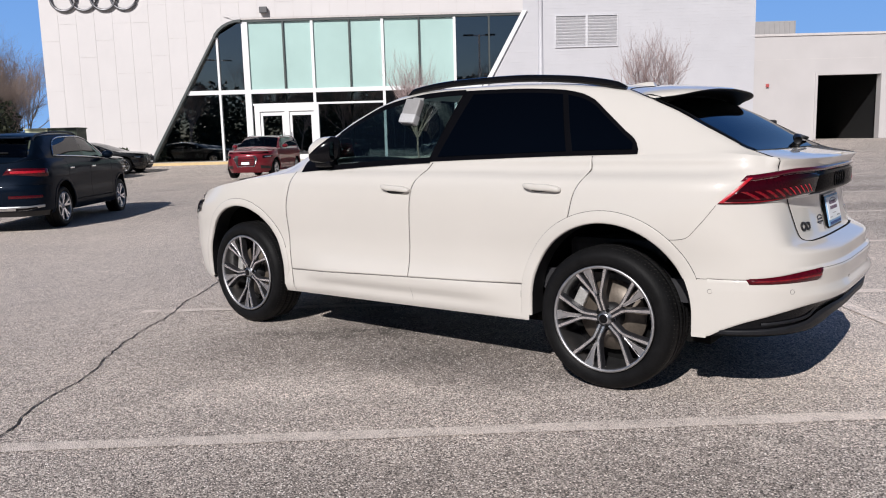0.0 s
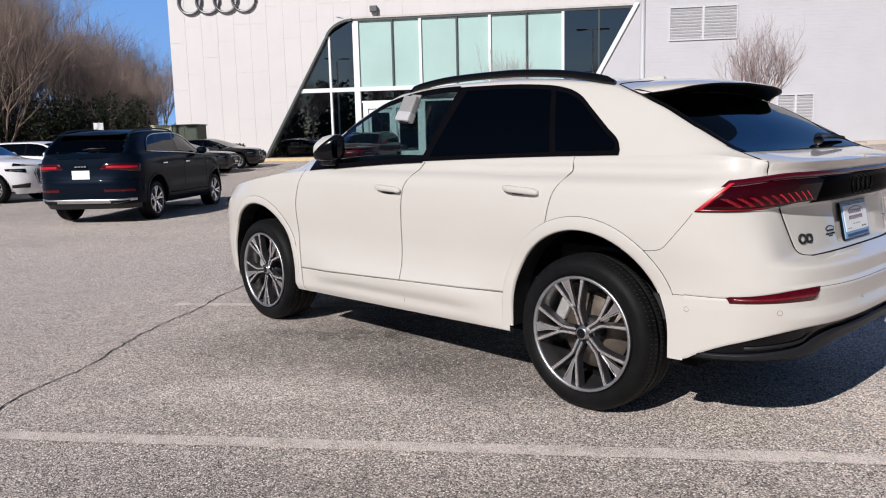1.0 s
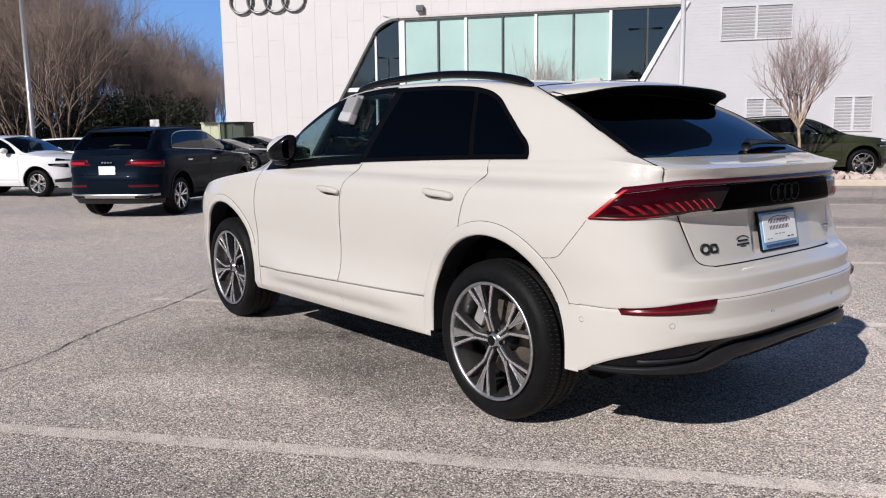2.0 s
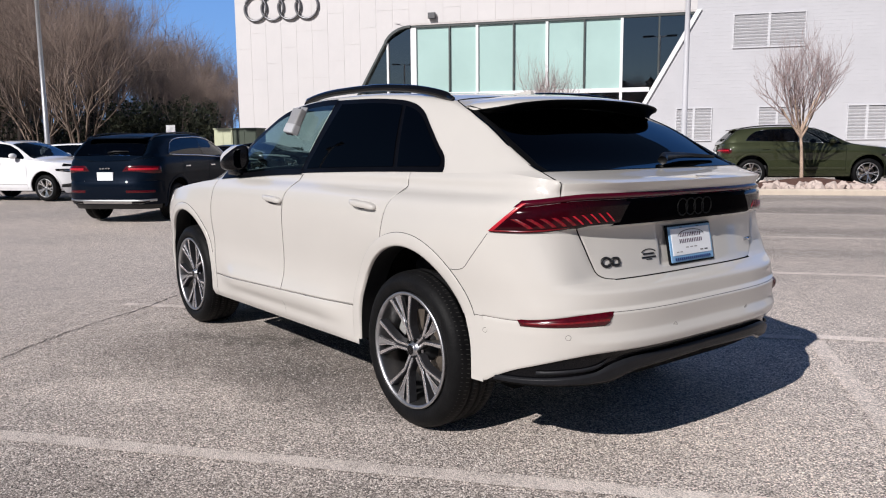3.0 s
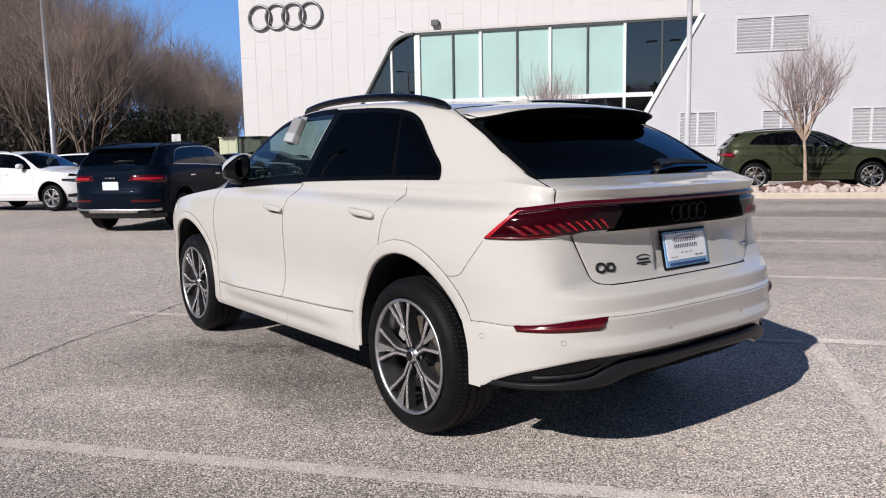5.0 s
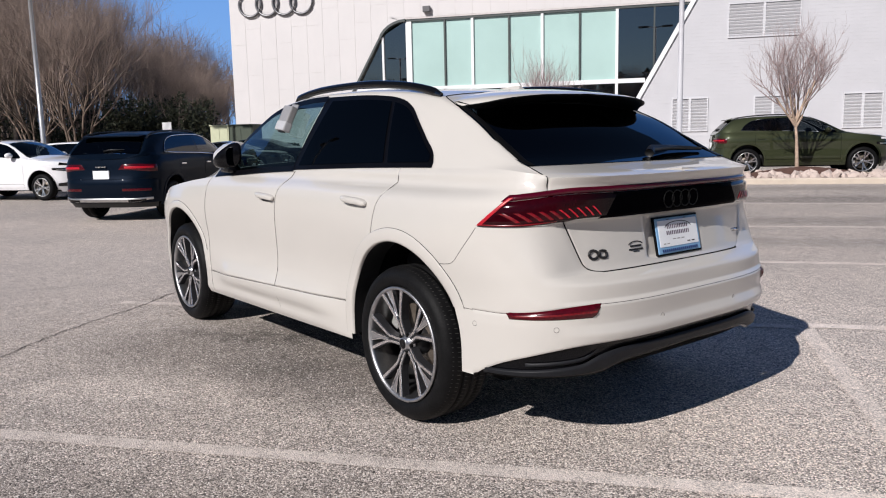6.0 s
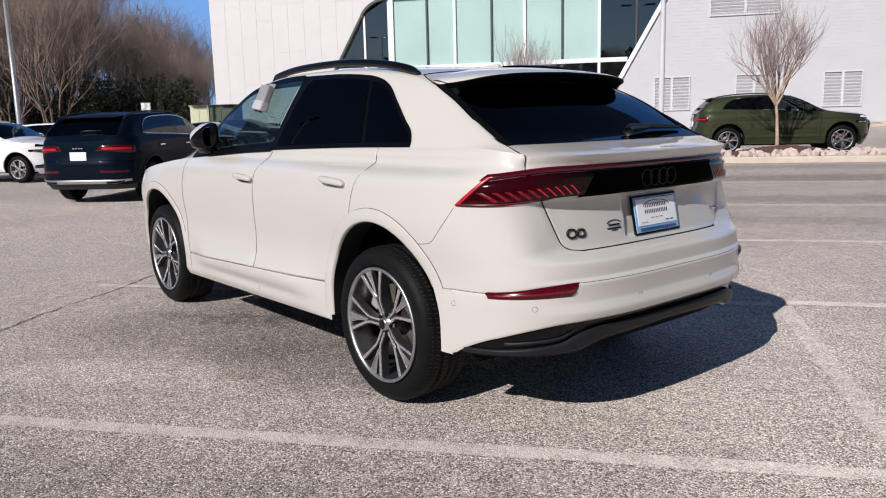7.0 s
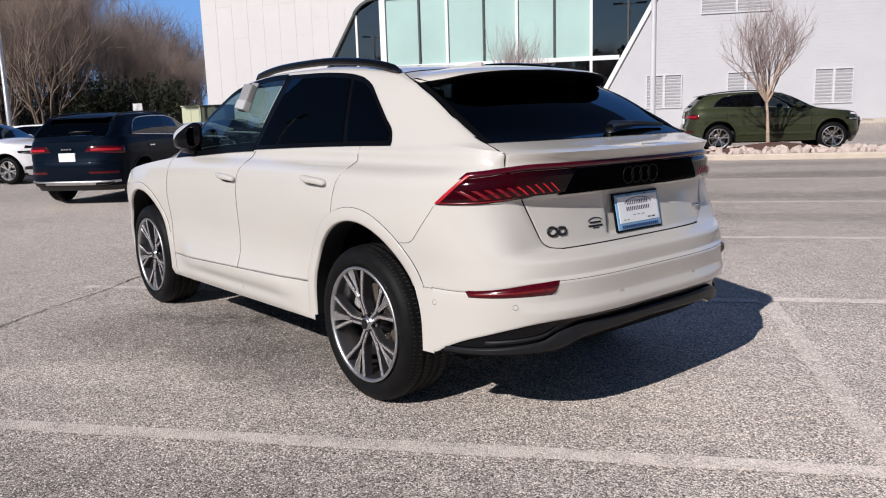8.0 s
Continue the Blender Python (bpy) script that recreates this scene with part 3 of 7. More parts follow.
box("bracket", -0.05, 0.05, -0.07, 0.0, -0.06, 0.06, M_DARKMETAL, lamp)
# walk in front of the building
random.seed(8)
walkway = tagged(new("pavement"), "pale concrete walk with a yellow kerb before the showroom", "pavement", kind="structure")
for i in range(25):
    x0 = -20.9 + i * 1.51
    g = ground_z(x0 + 0.75, FY - 0.8)
    box("slab", x0, x0 + 1.5, FY - 1.35, FY - 0.02, -0.2, g + 0.14 + random.uniform(0, 0.004), M_CONCRETE, walkway)
    box("kerb", x0, x0 + 1.5, FY - 1.6, FY - 1.36, -0.2, g + 0.13, M_YELLOW if i < 9 else M_CONCRETE, walkway)

# ---- low workshop beside it ----
wall_low = wall_root("wall_south_3", "pale grey low workshop wall with a dark open bay")
LY = FY + 0.9
box("wall_part", 16.86, 20.73, LY, LY + 0.4, 0.2, 6.5, M_BLOCK, wall_low)
box("wall_part", 24.2, 60, LY, LY + 0.4, 0.2, 6.5, M_BLOCK, wall_low)
box("wall_part", 20.73, 24.2, LY, LY + 0.4, 4.38, 6.5, M_BLOCK, wall_low)
box("coping", 16.86, 60, LY - 0.06, LY + 0.5, 6.5, 6.62, M_JOINT, wall_low)
for k in range(3):
    box("joint", 16.9, 60, LY - 0.004, LY + 0.01, 5.25 - k * 1.25, 5.27 - k * 1.25, M_JOINT, wall_low) if k == 0 else None
box("bay_lining", 20.5, 24.4, LY + 9.0, LY + 9.2, 0.2, 5.0, M_DARKROOM, wall_low)
box("bay_lining", 20.3, 20.5, LY + 0.4, LY + 9.2, 0.2, 5.0, M_DARKROOM, wall_low)
box("bay_lining", 24.4, 24.6, LY + 0.4, LY + 9.2, 0.2, 5.0, M_DARKROOM, wall_low)
box("bay_lining", 20.5, 24.4, LY + 0.4, LY + 9.2, 5.0, 5.2, M_DARKROOM, wall_low)
box("bay_frame", 20.60, 20.73, LY - 0.05, LY, 0.9, 4.5, M_BLOCK, wall_low)
box("bay_frame", 24.2, 24.33, LY - 0.05, LY, 0.9, 4.5, M_BLOCK, wall_low)
bell = box("wall_alarm", 17.9, 18.05, LY - 0.1, LY, 3.8, 3.98, material("red_enamel", (0.45, 0.09, 0.09), 0.4))
tagged(bell, "small red alarm box fixed on the grey wall", "alarm")
unit = tagged(new("rooftop_unit"), "grey metal equipment screen on the low roof", "roof unit")
unit.location = (18.6, LY + 0.7, 6.45)
bm = bmesh.new()
add_box(bm, -1.15, 1.15, 0, 2.2, 0, 0.95, 0.02)
part("casing", bm, M_GREYMETAL, unit)
for i in range(9):
    box("rib", -1.1 + i * 0.27, -1.06 + i * 0.27, -0.03, 0, 0.05, 0.9, M_GREYMETAL, unit)


# ---- vehicles ----
class Shape:
    """The skin of a car in its own axes: x ahead of the rear axle, y to the left, z up."""

    def __init__(s, base, wide, tail, nose, belt, crown, edge_y, edge_z, cant_y, cant_z, glass_low, glass_top, arch=0.44, arch_shift=-0.035, arch_front=None, hub=0.39, x0r=-0.2, x0f=0.72, nr=3.5, nf=2.7, hip=0.028, bottom=0.31, arch_up=0.07, trim_sill=False, shoulder=()):
        s.base, s.arch, s.arch_shift, s.hub = base, arch, arch_shift, hub
        s.arch_front = arch_shift if arch_front is None else arch_front
        s.x0r, s.x0f, s.nr, s.nf, s.hip = x0r, base - 0.28 + x0f * 0.0, nr, nf, hip
        s.wide, s.tail, s.nose, s.belt, s.crown = curve_of(wide), curve_of(tail), curve_of(nose), curve_of(belt), curve_of(crown)
        s.edge_y, s.edge_z, s.cant_y, s.cant_z = curve_of(edge_y), curve_of(edge_z), curve_of(cant_y), curve_of(cant_z)
        s.glass_low, s.glass_top = curve_of(glass_low), curve_of(glass_top)
        s.dlo0, s.dlo1 = glass_low[0][0], glass_low[-1][0]
        s.bottom = bottom
        s.arch_z = s.hub + arch_up
        s.trim_sill = trim_sill
        s.shoulder = curve_of(shoulder) if shoulder else None
        s.tail_soft = curve_of([p for p in tail if not (0.51 < p[0] < 0.70 or 0.705 < p[0] < 0.775 or 0.785 < p[0] < 1.052 or 1.17 < p[0] < 1.25)])

    def width(s, x, z):
        bump = math.exp(-((x + 0.12) / 0.5) ** 2) + 0.8 * math.exp(-((x - s.base) / 0.5) ** 2)
        w = s.wide(z)
        if z < 0.66 and s.trim_sill:
            near_arch = max(smooth_step(0.85, 0.46, x), smooth_step(2.05, 2.42, x))
            w = mix(w, min(w, 0.952), near_arch * smooth_step(0.66, 0.60, z))
            w -= 0.016 * math.exp(-((z - 0.405 - 0.012 * (1.3 - x)) / 0.034) ** 2) * smooth_step(0.50, 0.95, x) * smooth_step(2.45, 1.9, x)
        if s.shoulder and z > 1.12:
            w -= s.shoulder(z) * smooth_step(-0.82, -0.50, x) * mix(0.5, 1.0, smooth_step(1.1, 0.4, x)) * smooth_step(2.4, 1.8, x)
        return w + s.hip * bump * math.exp(-((z - 0.90) / 0.17) ** 2)

    def side(s, x, z):
        w = s.width(x, z)
        if x < s.x0r:
            t = min(1.0, (s.x0r - x) / (s.x0r - s.tail_soft(z)))
            w *= (1 - t ** s.nr) ** (1 / s.nr)
        elif x > s.x0f:
            t = min(1.0, (x - s.x0f) / (s.nose(z) - s.x0f))
            w *= (1 - t ** s.nf) ** (1 / s.nf)
        return w

    def rear(s, phi, z, out=0.0):
        """A point of the tail: phi from 0 (side) to 90 (middle of the rear), moved out by some millimetres."""
        a = radians(phi)
        end = mix(s.tail_soft(z), s.tail(z), mix(smooth_step(38, 66, phi), smooth_step(37, 42, phi), smooth_step(1.10, 1.14, z)))
        x = s.x0r - (s.x0r - end) * max(0.0, math.sin(a)) ** (2 / s.nr)
        y = s.width(x, z) * max(0.0, math.cos(a)) ** (2 / s.nr)
        return Vector((x - out * math.sin(a), y + out * math.cos(a), z))

    def front(s, phi, z, out=0.0):
        a = radians(phi)
        x = s.x0f + (s.nose(z) - s.x0f) * max(0.0, math.sin(a)) ** (2 / s.nf)
        y = s.width(x, z) * max(0.0, math.cos(a)) ** (2 / s.nf)
        return Vector((x + out * math.sin(a), y + out * math.cos(a), z))

    def phi_of_x(s, x, z):
        """The tail's angle at which it reaches back to x."""
        t = max(0.0, min(1.0, (s.x0r - x) / (s.x0r - s.tail_soft(z))))
        return math.degrees(math.asin(t ** (s.nr / 2)))

    def front_phi_of_x(s, x, z):
        t = max(0.0, min(1.0, (x - s.x0f) / (s.nose(z) - s.x0f)))
        return math.degrees(math.asin(t ** (s.nf / 2)))

    def phi_of_y(s, y, z):
        """The tail's angle at which it is y wide."""
        lo, hi = 0.0, 90.0
        for _ in range(30):
            m = (lo + hi) / 2
            if s.rear(m, z).y > y:
                lo = m
            else:
                hi = m
        return (lo + hi) / 2

    def flank(s, x, u):
        """The upper side from the belt (u 0) to the cant rail (u 1)."""
        zb = s.belt(x)
        y0, y1, z1 = s.side(x, zb), min(s.cant_y(x), s.side(x, zb)), max(s.cant_z(x), zb + 0.002)
        return Vector((x, mix(y0, y1, u) + (0.008 if s.shoulder else 0.02) * math.sin(math.pi * u) * min(1, (z1 - zb) / 0.3), mix(zb, z1, u)))

    def flank_z(s, x, z, out=0.0):
        zb, z1 = s.belt(x), max(s.cant_z(x), s.belt(x) + 0.002)
        p = s.flank(x, (z - zb) / (z1 - zb))
        return Vector((x, p.y + out, p.z + out * 0.35))

    def roof(s, x, u, out=0.0):
        """From the cant rail (u 0) over the roof's edge (u 0.2) to the middle (u 1)."""
        c = s.flank(x, 1.0)
        ey, ez = min(s.edge_y(x), c.y), max(s.edge_z(x), c.z)
        zt = max(s.crown(x), ez)
        if u < 0.2:
            k = u / 0.2
            return Vector((x, mix(c.y, ey, k), mix(c.z, ez, math.sin(k * math.pi / 2)) + out))
        y = ey * (1 - (u - 0.2) / 0.8)
        return Vector((x, y, zt - (zt - ez) * abs(y / max(ey, 1e-4)) ** 2.1 + out))


def face_out(ob):
    """Turns the faces of a sheet so that they look away from the car's middle line."""
    total = 0.0
    for p in ob.data.polygons:
        total += p.area * p.normal.dot(p.center - Vector((min(2.6, max(0.0, p.center.x)), 0, 0.75)))
    if total < 0:
        ob.data.flip_normals()
    return ob


def panel_mesh(name, pts, nu, nv, sgn, mat, parent, label="", keep=None):
    verts = [(p[0], p[1] * sgn, p[2]) for p in pts]
    return face_out(link_mesh(name, verts, grid_faces(nu, nv, flip=sgn < 0, keep=keep), mat, parent, label))


def flank_panel(s, name, xl, xr, zlo, zhi, sgn, mat, parent, label="", nx=26, nz=22, roll=(1, 1, 1, 1), cut=True):
    """A panel of the lower side between two upright edges and two long edges, its rims rolled in; wheel openings are cut out."""
    us = [0, 0.003, 0.012] + [i / nx for i in range(1, nx)] + [0.988, 0.997, 1]
    vs = [0, 0.006, 0.02] + [i / nz for i in range(1, nz)] + [0.98, 0.994, 1]
    if s.shoulder and zhi is s.belt:
        vs = sorted([v for v in vs if v < 0.80] + [0.80 + 0.01 * i for i in range(20)] + [0.994, 1])
    pts, mask = [], []
    for u in us:
        for v in vs:
            x = mix(xl(0.8), xr(0.8), u)
            for _ in range(4):
                z = mix(zlo(x), zhi(x), v)
                x = mix(xl(z), xr(z), u)
            deep = (roll[0] and u == 0) or (roll[1] and u == 1) or (roll[2] and v == 0) or (roll[3] and v == 1)
            inside = False
            if cut:
                for c in (s.arch_shift, s.base + s.arch_front):
                    d = math.hypot(x - c, max(0.0, z - s.arch_z))
                    if d < s.arch:
                        inside = True
                        if z > s.arch_z:
                            k = s.arch / max(d, 1e-3)
                            x, z = c + (x - c) * k, s.arch_z + (z - s.arch_z) * k
                        else:
                            x = c + math.copysign(s.arch, x - c)
            if roll[0] and u == 0:
                x += 0.003 * (1 if xr(0.8) > xl(0.8) else -1)
            if roll[1] and u == 1:
                x -= 0.003 * (1 if xr(0.8) > xl(0.8) else -1)
            y = s.side(x, z) - (0.014 if deep else 0)
            pts.append((x, y, z))
            mask.append(inside)
    nv = len(vs)
    ok = lambda i, j: not (mask[i * nv + j] and mask[(i + 1) * nv + j] and mask[i * nv + j + 1] and mask[(i + 1) * nv + j + 1])
    return panel_mesh(name, pts, len(us), nv, sgn, mat, parent, label, ok)


def arch_path(s, cx, r, low_front, low_back, n=40):
    """Up from the rear foot, round the wheel opening, and down to the front foot."""
    out = [(cx - r, mix(low_back, s.arch_z, i / 5)) for i in range(5)] if low_back < s.arch_z else []
    a0 = math.asin(max(0.0, low_back - s.arch_z) / r)
    for i in range(n + 1):
        a = mix(a0, math.pi, i / n)
        out.append((cx - r * math.cos(a), s.arch_z + r * math.sin(a)))
    return out + [(cx + r, mix(s.arch_z, low_front, i / 5)) for i in range(1, 6)]


def arch_lip(s, cx, sgn, mat, parent, r0, r1, low_front, low_back, proud=0.008):
    """The raised band round a wheel opening."""
    verts = []
    prof = [(r1 + 0.002, -0.008), (r1, proud * 0.85), (r1 - 0.004, proud), (r0 + 0.010, proud * 1.15), (r0 + 0.002, proud * 0.95), (r0, -0.014)]
    paths = [arch_path(s, cx, r, low_front, low_back) for r, h in prof]
    for k in range(len(paths[0])):
        for (r, h), path in zip(prof, paths):
            x, z = path[k]
            if k < 5 and s.arch_z > low_back > low_front:
                x = cx - (r0 + (r - r0) * smooth_step(low_back - 0.01, s.arch_z + 0.02, z))
            k2 = 0.15 + 0.85 * smooth_step(s.bottom + 0.05, s.arch_z + 0.1, z) if h > 0 else 1.0
            k2 *= smooth_step(-1, 4, k) if low_back > s.arch_z and h > 0 else 1.0
            verts.append((x, (s.side(x, max(z, s.bottom)) + h * k2) * sgn, z))
    return link_mesh("wheel_arch", verts, grid_faces(len(paths[0]), len(prof), flip=sgn > 0), mat, parent)


def arch_return(s, cx, sgn, parent, r0, low_front, low_back):
    """The dark inner edge of a wheel opening."""
    verts = []
    path = arch_path(s, cx, r0, low_front, low_back)
    for x, z in path:
        y = s.side(x, max(z, s.bottom))
        verts += [(x, (y - 0.008) * sgn, z), (x, (y - 0.13) * sgn, z)]
    return link_mesh("arch_edge", verts, grid_faces(len(path), 2), M_TRIM, parent)


def lathe(name, prof, mat, parent, n=48, label=""):
    """Turns (radius, y) points round the y axis."""
    verts = [(r * math.cos(k * math.tau / n), y, r * math.sin(k * math.tau / n)) for k in range(n) for r, y in prof]
    m = len(prof)
    faces = [(k * m + j, ((k + 1) % n) * m + j, ((k + 1) % n) * m + j + 1, k * m + j + 1) for k in range(n) for j in range(m - 1)]
    return link_mesh(name, verts, faces, mat, parent, label)


def add_arm(bm, path, widths, y_front, depth):
    """A spoke: path of (radius, angle), its front face rising and falling in y."""
    rows = []
    for (r, a), w, yf in zip(path, widths, y_front):
        c = Vector((r * math.cos(a), 0, r * math.sin(a)))
        t = Vector((-math.sin(a), 0, math.cos(a)))
        rows.append([bm.verts.new(c + t * k * w + Vector((0, y, 0))) for k, y in ((-0.62, yf - depth), (-0.5, yf), (0.5, yf), (0.62, yf - depth))])
    for a, b in zip(rows, rows[1:]):
        for k in range(4):
            bm.faces.new((a[k], a[(k + 1) % 4], b[(k + 1) % 4], b[k]))
    bm.faces.new(rows[0])
    bm.faces.new(rows[-1][::-1])


def make_wheel(parent, x, y, z, sgn, radius=0.392, width=0.275, rim=0.292, style="split", turn=0.0, fine=True):
    """A wheel whose outer face looks along +y, or -y on the far side."""
    w = new("wheel")
    w.parent = parent
    w.matrix_basis = pose(x, y * sgn, z, 0, 0, 0 if sgn > 0 else 180) @ pose(0, 0, 0, 0, turn, 0)
    n = 72 if fine else 28
    h = width / 2
    tyre = lathe("tyre", [(rim - 0.008, -0.02), (rim + 0.006, -0.004), (rim + 0.02, 0.006), (rim + 0.05, 0.010), (radius - 0.035, 0.004), (radius - 0.014, -0.012), (radius - 0.003, -0.036),
                          (radius, -0.07), (radius, -0.085), (radius - 0.010, -0.087), (radius - 0.010, -0.097), (radius, -0.099), (radius, -h - 0.004), (radius - 0.010, -h - 0.002), (radius - 0.010, -h + 0.004 - 0.012),
                          (radius, -h - 0.012), (radius, -width + 0.095), (radius - 0.010, -width + 0.093), (radius - 0.010, -width + 0.083), (radius, -width + 0.081), (radius - 0.004, -width + 0.036), (radius - 0.03, -width + 0.004), (rim, -width)], M_RUBBER, w, n)
    if fine:
        for y0, y1, sk in ((-0.022, -0.068, 0.020), (-0.100, -0.130, 0.020), (-0.158, -0.190, -0.018), (-width + 0.036, -width + 0.078, -0.012)):
            bm = bmesh.new()
            for k in range(110):
                a = k * math.tau / 110
                p = []
                for yy, da in ((y0, 0), (y1, sk)):
                    for d in (-0.0032, 0.0032):
                        rr = radius + 0.0012 - (0.0085 if yy == -0.022 else 0.0)
                        p.append(bm.verts.new((rr * math.cos(a + da + d), yy, rr * math.sin(a + da + d))))
                bm.faces.new((p[0], p[1], p[3], p[2]))
            part("tread_groove", bm, M_TREADGLINT, tyre)
    rb = lathe("rim", [(rim - 0.008, -0.03), (rim, -0.002), (rim - 0.004, 0.006), (rim - 0.014, 0.004), (rim - 0.020, -0.012), (rim - 0.026, -0.10), (rim - 0.03, -width + 0.02)], M_BARREL, w, n)
    lathe("rim_lip", [(rim - 0.001, 0.004), (rim - 0.004, 0.008), (rim - 0.015, 0.006), (rim - 0.018, -0.006)], M_RIMLIP, rb, n)
    lathe("brake_disc", [(0.05, -0.13), (0.195, -0.13), (0.195, -0.155), (0.05, -0.155)], M_DISC, w, 40)
    lathe("hub_back", [(0.001, -0.06), (0.07, -0.062), (0.075, -0.16)], M_TRIM, w, 24)
    lathe("wheel_well_disc", [(0.001, -0.19), (rim - 0.02, -0.19)], M_INNER, w, 24)
    bm = bmesh.new()
    add_box(bm, -0.032, 0.032, -0.165, -0.10, -0.055, 0.055, 0.012, m=pose(0.15, 0, 0.13, 0, -40, 0))
    part("brake_caliper", bm, M_CALIPER, w)
    R = rim - 0.012
    count = 5
    for k in range(count):
        a0 = k * math.tau / count + math.pi / 2
        bm, bd = bmesh.new(), bmesh.new()
        for s in (-1, 1):
            if style == "split":
                # twin ribs of the stalk that part into two slim arms
                path = [(0.045, a0 + s * 0.27), (0.085, a0 + s * 0.145), (0.118, a0 + s * 0.115), (0.142, a0 + s * 0.150), (0.20, a0 + s * 0.245), (R, a0 + s * 0.318)]
                add_arm(bm, path, [0.012, 0.011, 0.011, 0.012, 0.013, 0.016], [-0.026, -0.019, -0.015, -0.012, -0.006, 0.001], 0.005)
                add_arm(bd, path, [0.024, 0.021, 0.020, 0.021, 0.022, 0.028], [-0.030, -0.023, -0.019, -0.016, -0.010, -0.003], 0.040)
            else:
                add_arm(bm, [(0.04, a0 + s * 0.10), (0.12, a0 + s * 0.12), (R, a0 + s * 0.20)], [0.030, 0.026, 0.036], [-0.02, -0.012, 0.0], 0.02)
        if style == "split":
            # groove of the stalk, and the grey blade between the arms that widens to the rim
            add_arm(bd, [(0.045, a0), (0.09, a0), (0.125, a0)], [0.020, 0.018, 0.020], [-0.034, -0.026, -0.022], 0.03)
            bw = bmesh.new()
            add_arm(bw, [(0.135, a0 - 0.06), (0.19, a0 - 0.055), (0.245, a0 - 0.07), (R, a0 - 0.075)], [0.010, 0.012, 0.026, 0.052], [-0.019, -0.014, -0.008, -0.002], 0.020)
            part("spoke_blade", bw, M_RIMGREY, w, "satin grey blade")
            add_arm(bm, [(0.14, a0 - 0.10), (0.20, a0 - 0.105), (R, a0 - 0.165)], [0.004, 0.004, 0.004], [-0.016, -0.010, 0.000], 0.004)
            add_arm(bm, [(0.15, a0 - 0.02), (0.20, a0 - 0.005), (R, a0 + 0.018)], [0.004, 0.004, 0.004], [-0.015, -0.010, 0.000], 0.004)
        part("spoke", bm, M_RIM, w)
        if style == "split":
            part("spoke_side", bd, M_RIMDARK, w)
        else:
            bd.free()
    lathe("hub_cap", [(0.001, -0.012), (0.028, -0.012), (0.031, -0.015), (0.033, -0.030), (0.050, -0.036), (0.056, -0.05)], M_RIMGREY, w, 30)
    if fine:
        lathe("cap_badge", [(0.001, -0.0095), (0.025, -0.0105)], M_BLACK, w, 24)
        for k in range(5):
            a = k * math.tau / 5 + math.pi / 2 + math.pi / 5
            bm = bmesh.new()
            bmesh.ops.create_cone(bm, segments=10, radius1=0.009, radius2=0.009, depth=0.012, cap_ends=True, matrix=pose(0.048 * math.cos(a), -0.030, 0.048 * math.sin(a), 90))
            part("wheel_bolt", bm, M_INNER, w)
    return w


def wheel_well(s, x, sgn, parent, low_front=0.30, low_back=0.30):
    verts = []
    path = arch_path(s, x, s.arch + 0.012, low_front, low_back, 20)
    for px, pz in path:
        verts += [(px, 0.90 * sgn * s.wide(0.9) / 0.96, pz), (px, 0.48 * sgn, pz)]
    n = len(path)
    faces = [(2 * i, 2 * i + 1, 2 * i + 3, 2 * i + 2) for i in range(n - 1)]
    faces.append(tuple(2 * i + 1 for i in range(n)))
    return link_mesh("wheel_well", verts, faces, M_INNER, parent, smooth=False)


def roof_skin(s, sgn, paint, parent, x0, x1, name, holes=(), n=40, flank_rows=14):
    """The flank above the belt, the roof and bonnet on one side of the middle, with holes where glass sits."""
    xs = [mix(x0, x1, 0.5 - 0.5 * math.cos(math.pi * i / n)) for i in range(n + 1)]
    for h in holes:
        xs += [h[0], h[1]]
    xs = sorted(set(xs + [s.dlo0, s.dlo1]))
    roofu = [0, 0.05, 0.1, 0.15, 0.2] + [0.2 + 0.8 * i / 12 for i in range(1, 13)]
    pts, tagrow = [], []
    rows = 3 + flank_rows + 2
    for x in xs:
        zb, zc = s.belt(x), max(s.cant_z(x), s.belt(x) + 0.002)
        lo = min(max(s.glass_low(x), zb + 0.0005), zc - 0.001)
        hi = min(max(s.glass_top(x), lo + 0.0003), zc - 0.0005)
        zs = [zb, mix(zb, lo, 0.5), lo] + [mix(lo, hi, (i + 1) / flank_rows) for i in range(flank_rows)] + [mix(hi, zc, 0.5), zc]
        for z in zs:
            pts.append(s.flank_z(x, z))
        for u in roofu[1:]:
            pts.append(s.roof(x, u))
    nv = rows + len(roofu) - 1

    def ok(i, j):
        xm = (xs[i] + xs[i + 1]) / 2
        if 2 <= j < 2 + flank_rows and s.dlo0 < xm < s.dlo1:
            return False
        if j >= rows + 3:
            for h0, h1 in holes:
                if h0 < xm < h1:
                    return False
        return True
    return panel_mesh(name, pts, len(xs), nv, sgn, paint, parent, keep=ok)


def side_glass(s, name, xa, xb, sgn, mat, parent, label="", out=0.004, n=24, rows=10, shrink=0.0):
    """A pane of the side window line between two leaning edges xa(u), xb(u)."""
    pts = []
    for i in range(n + 1):
        for j in range(rows + 1):
            v = j / rows
            x = mix(xa(v), xb(v), i / n)
            lo, hi = s.glass_low(x) + shrink, s.glass_top(x) - shrink
            hi = max(hi, lo + 0.001)
            pts.append(s.flank_z(x, mix(lo, hi, v), out))
    return panel_mesh(name, pts, n + 1, rows + 1, sgn, mat, parent, label)


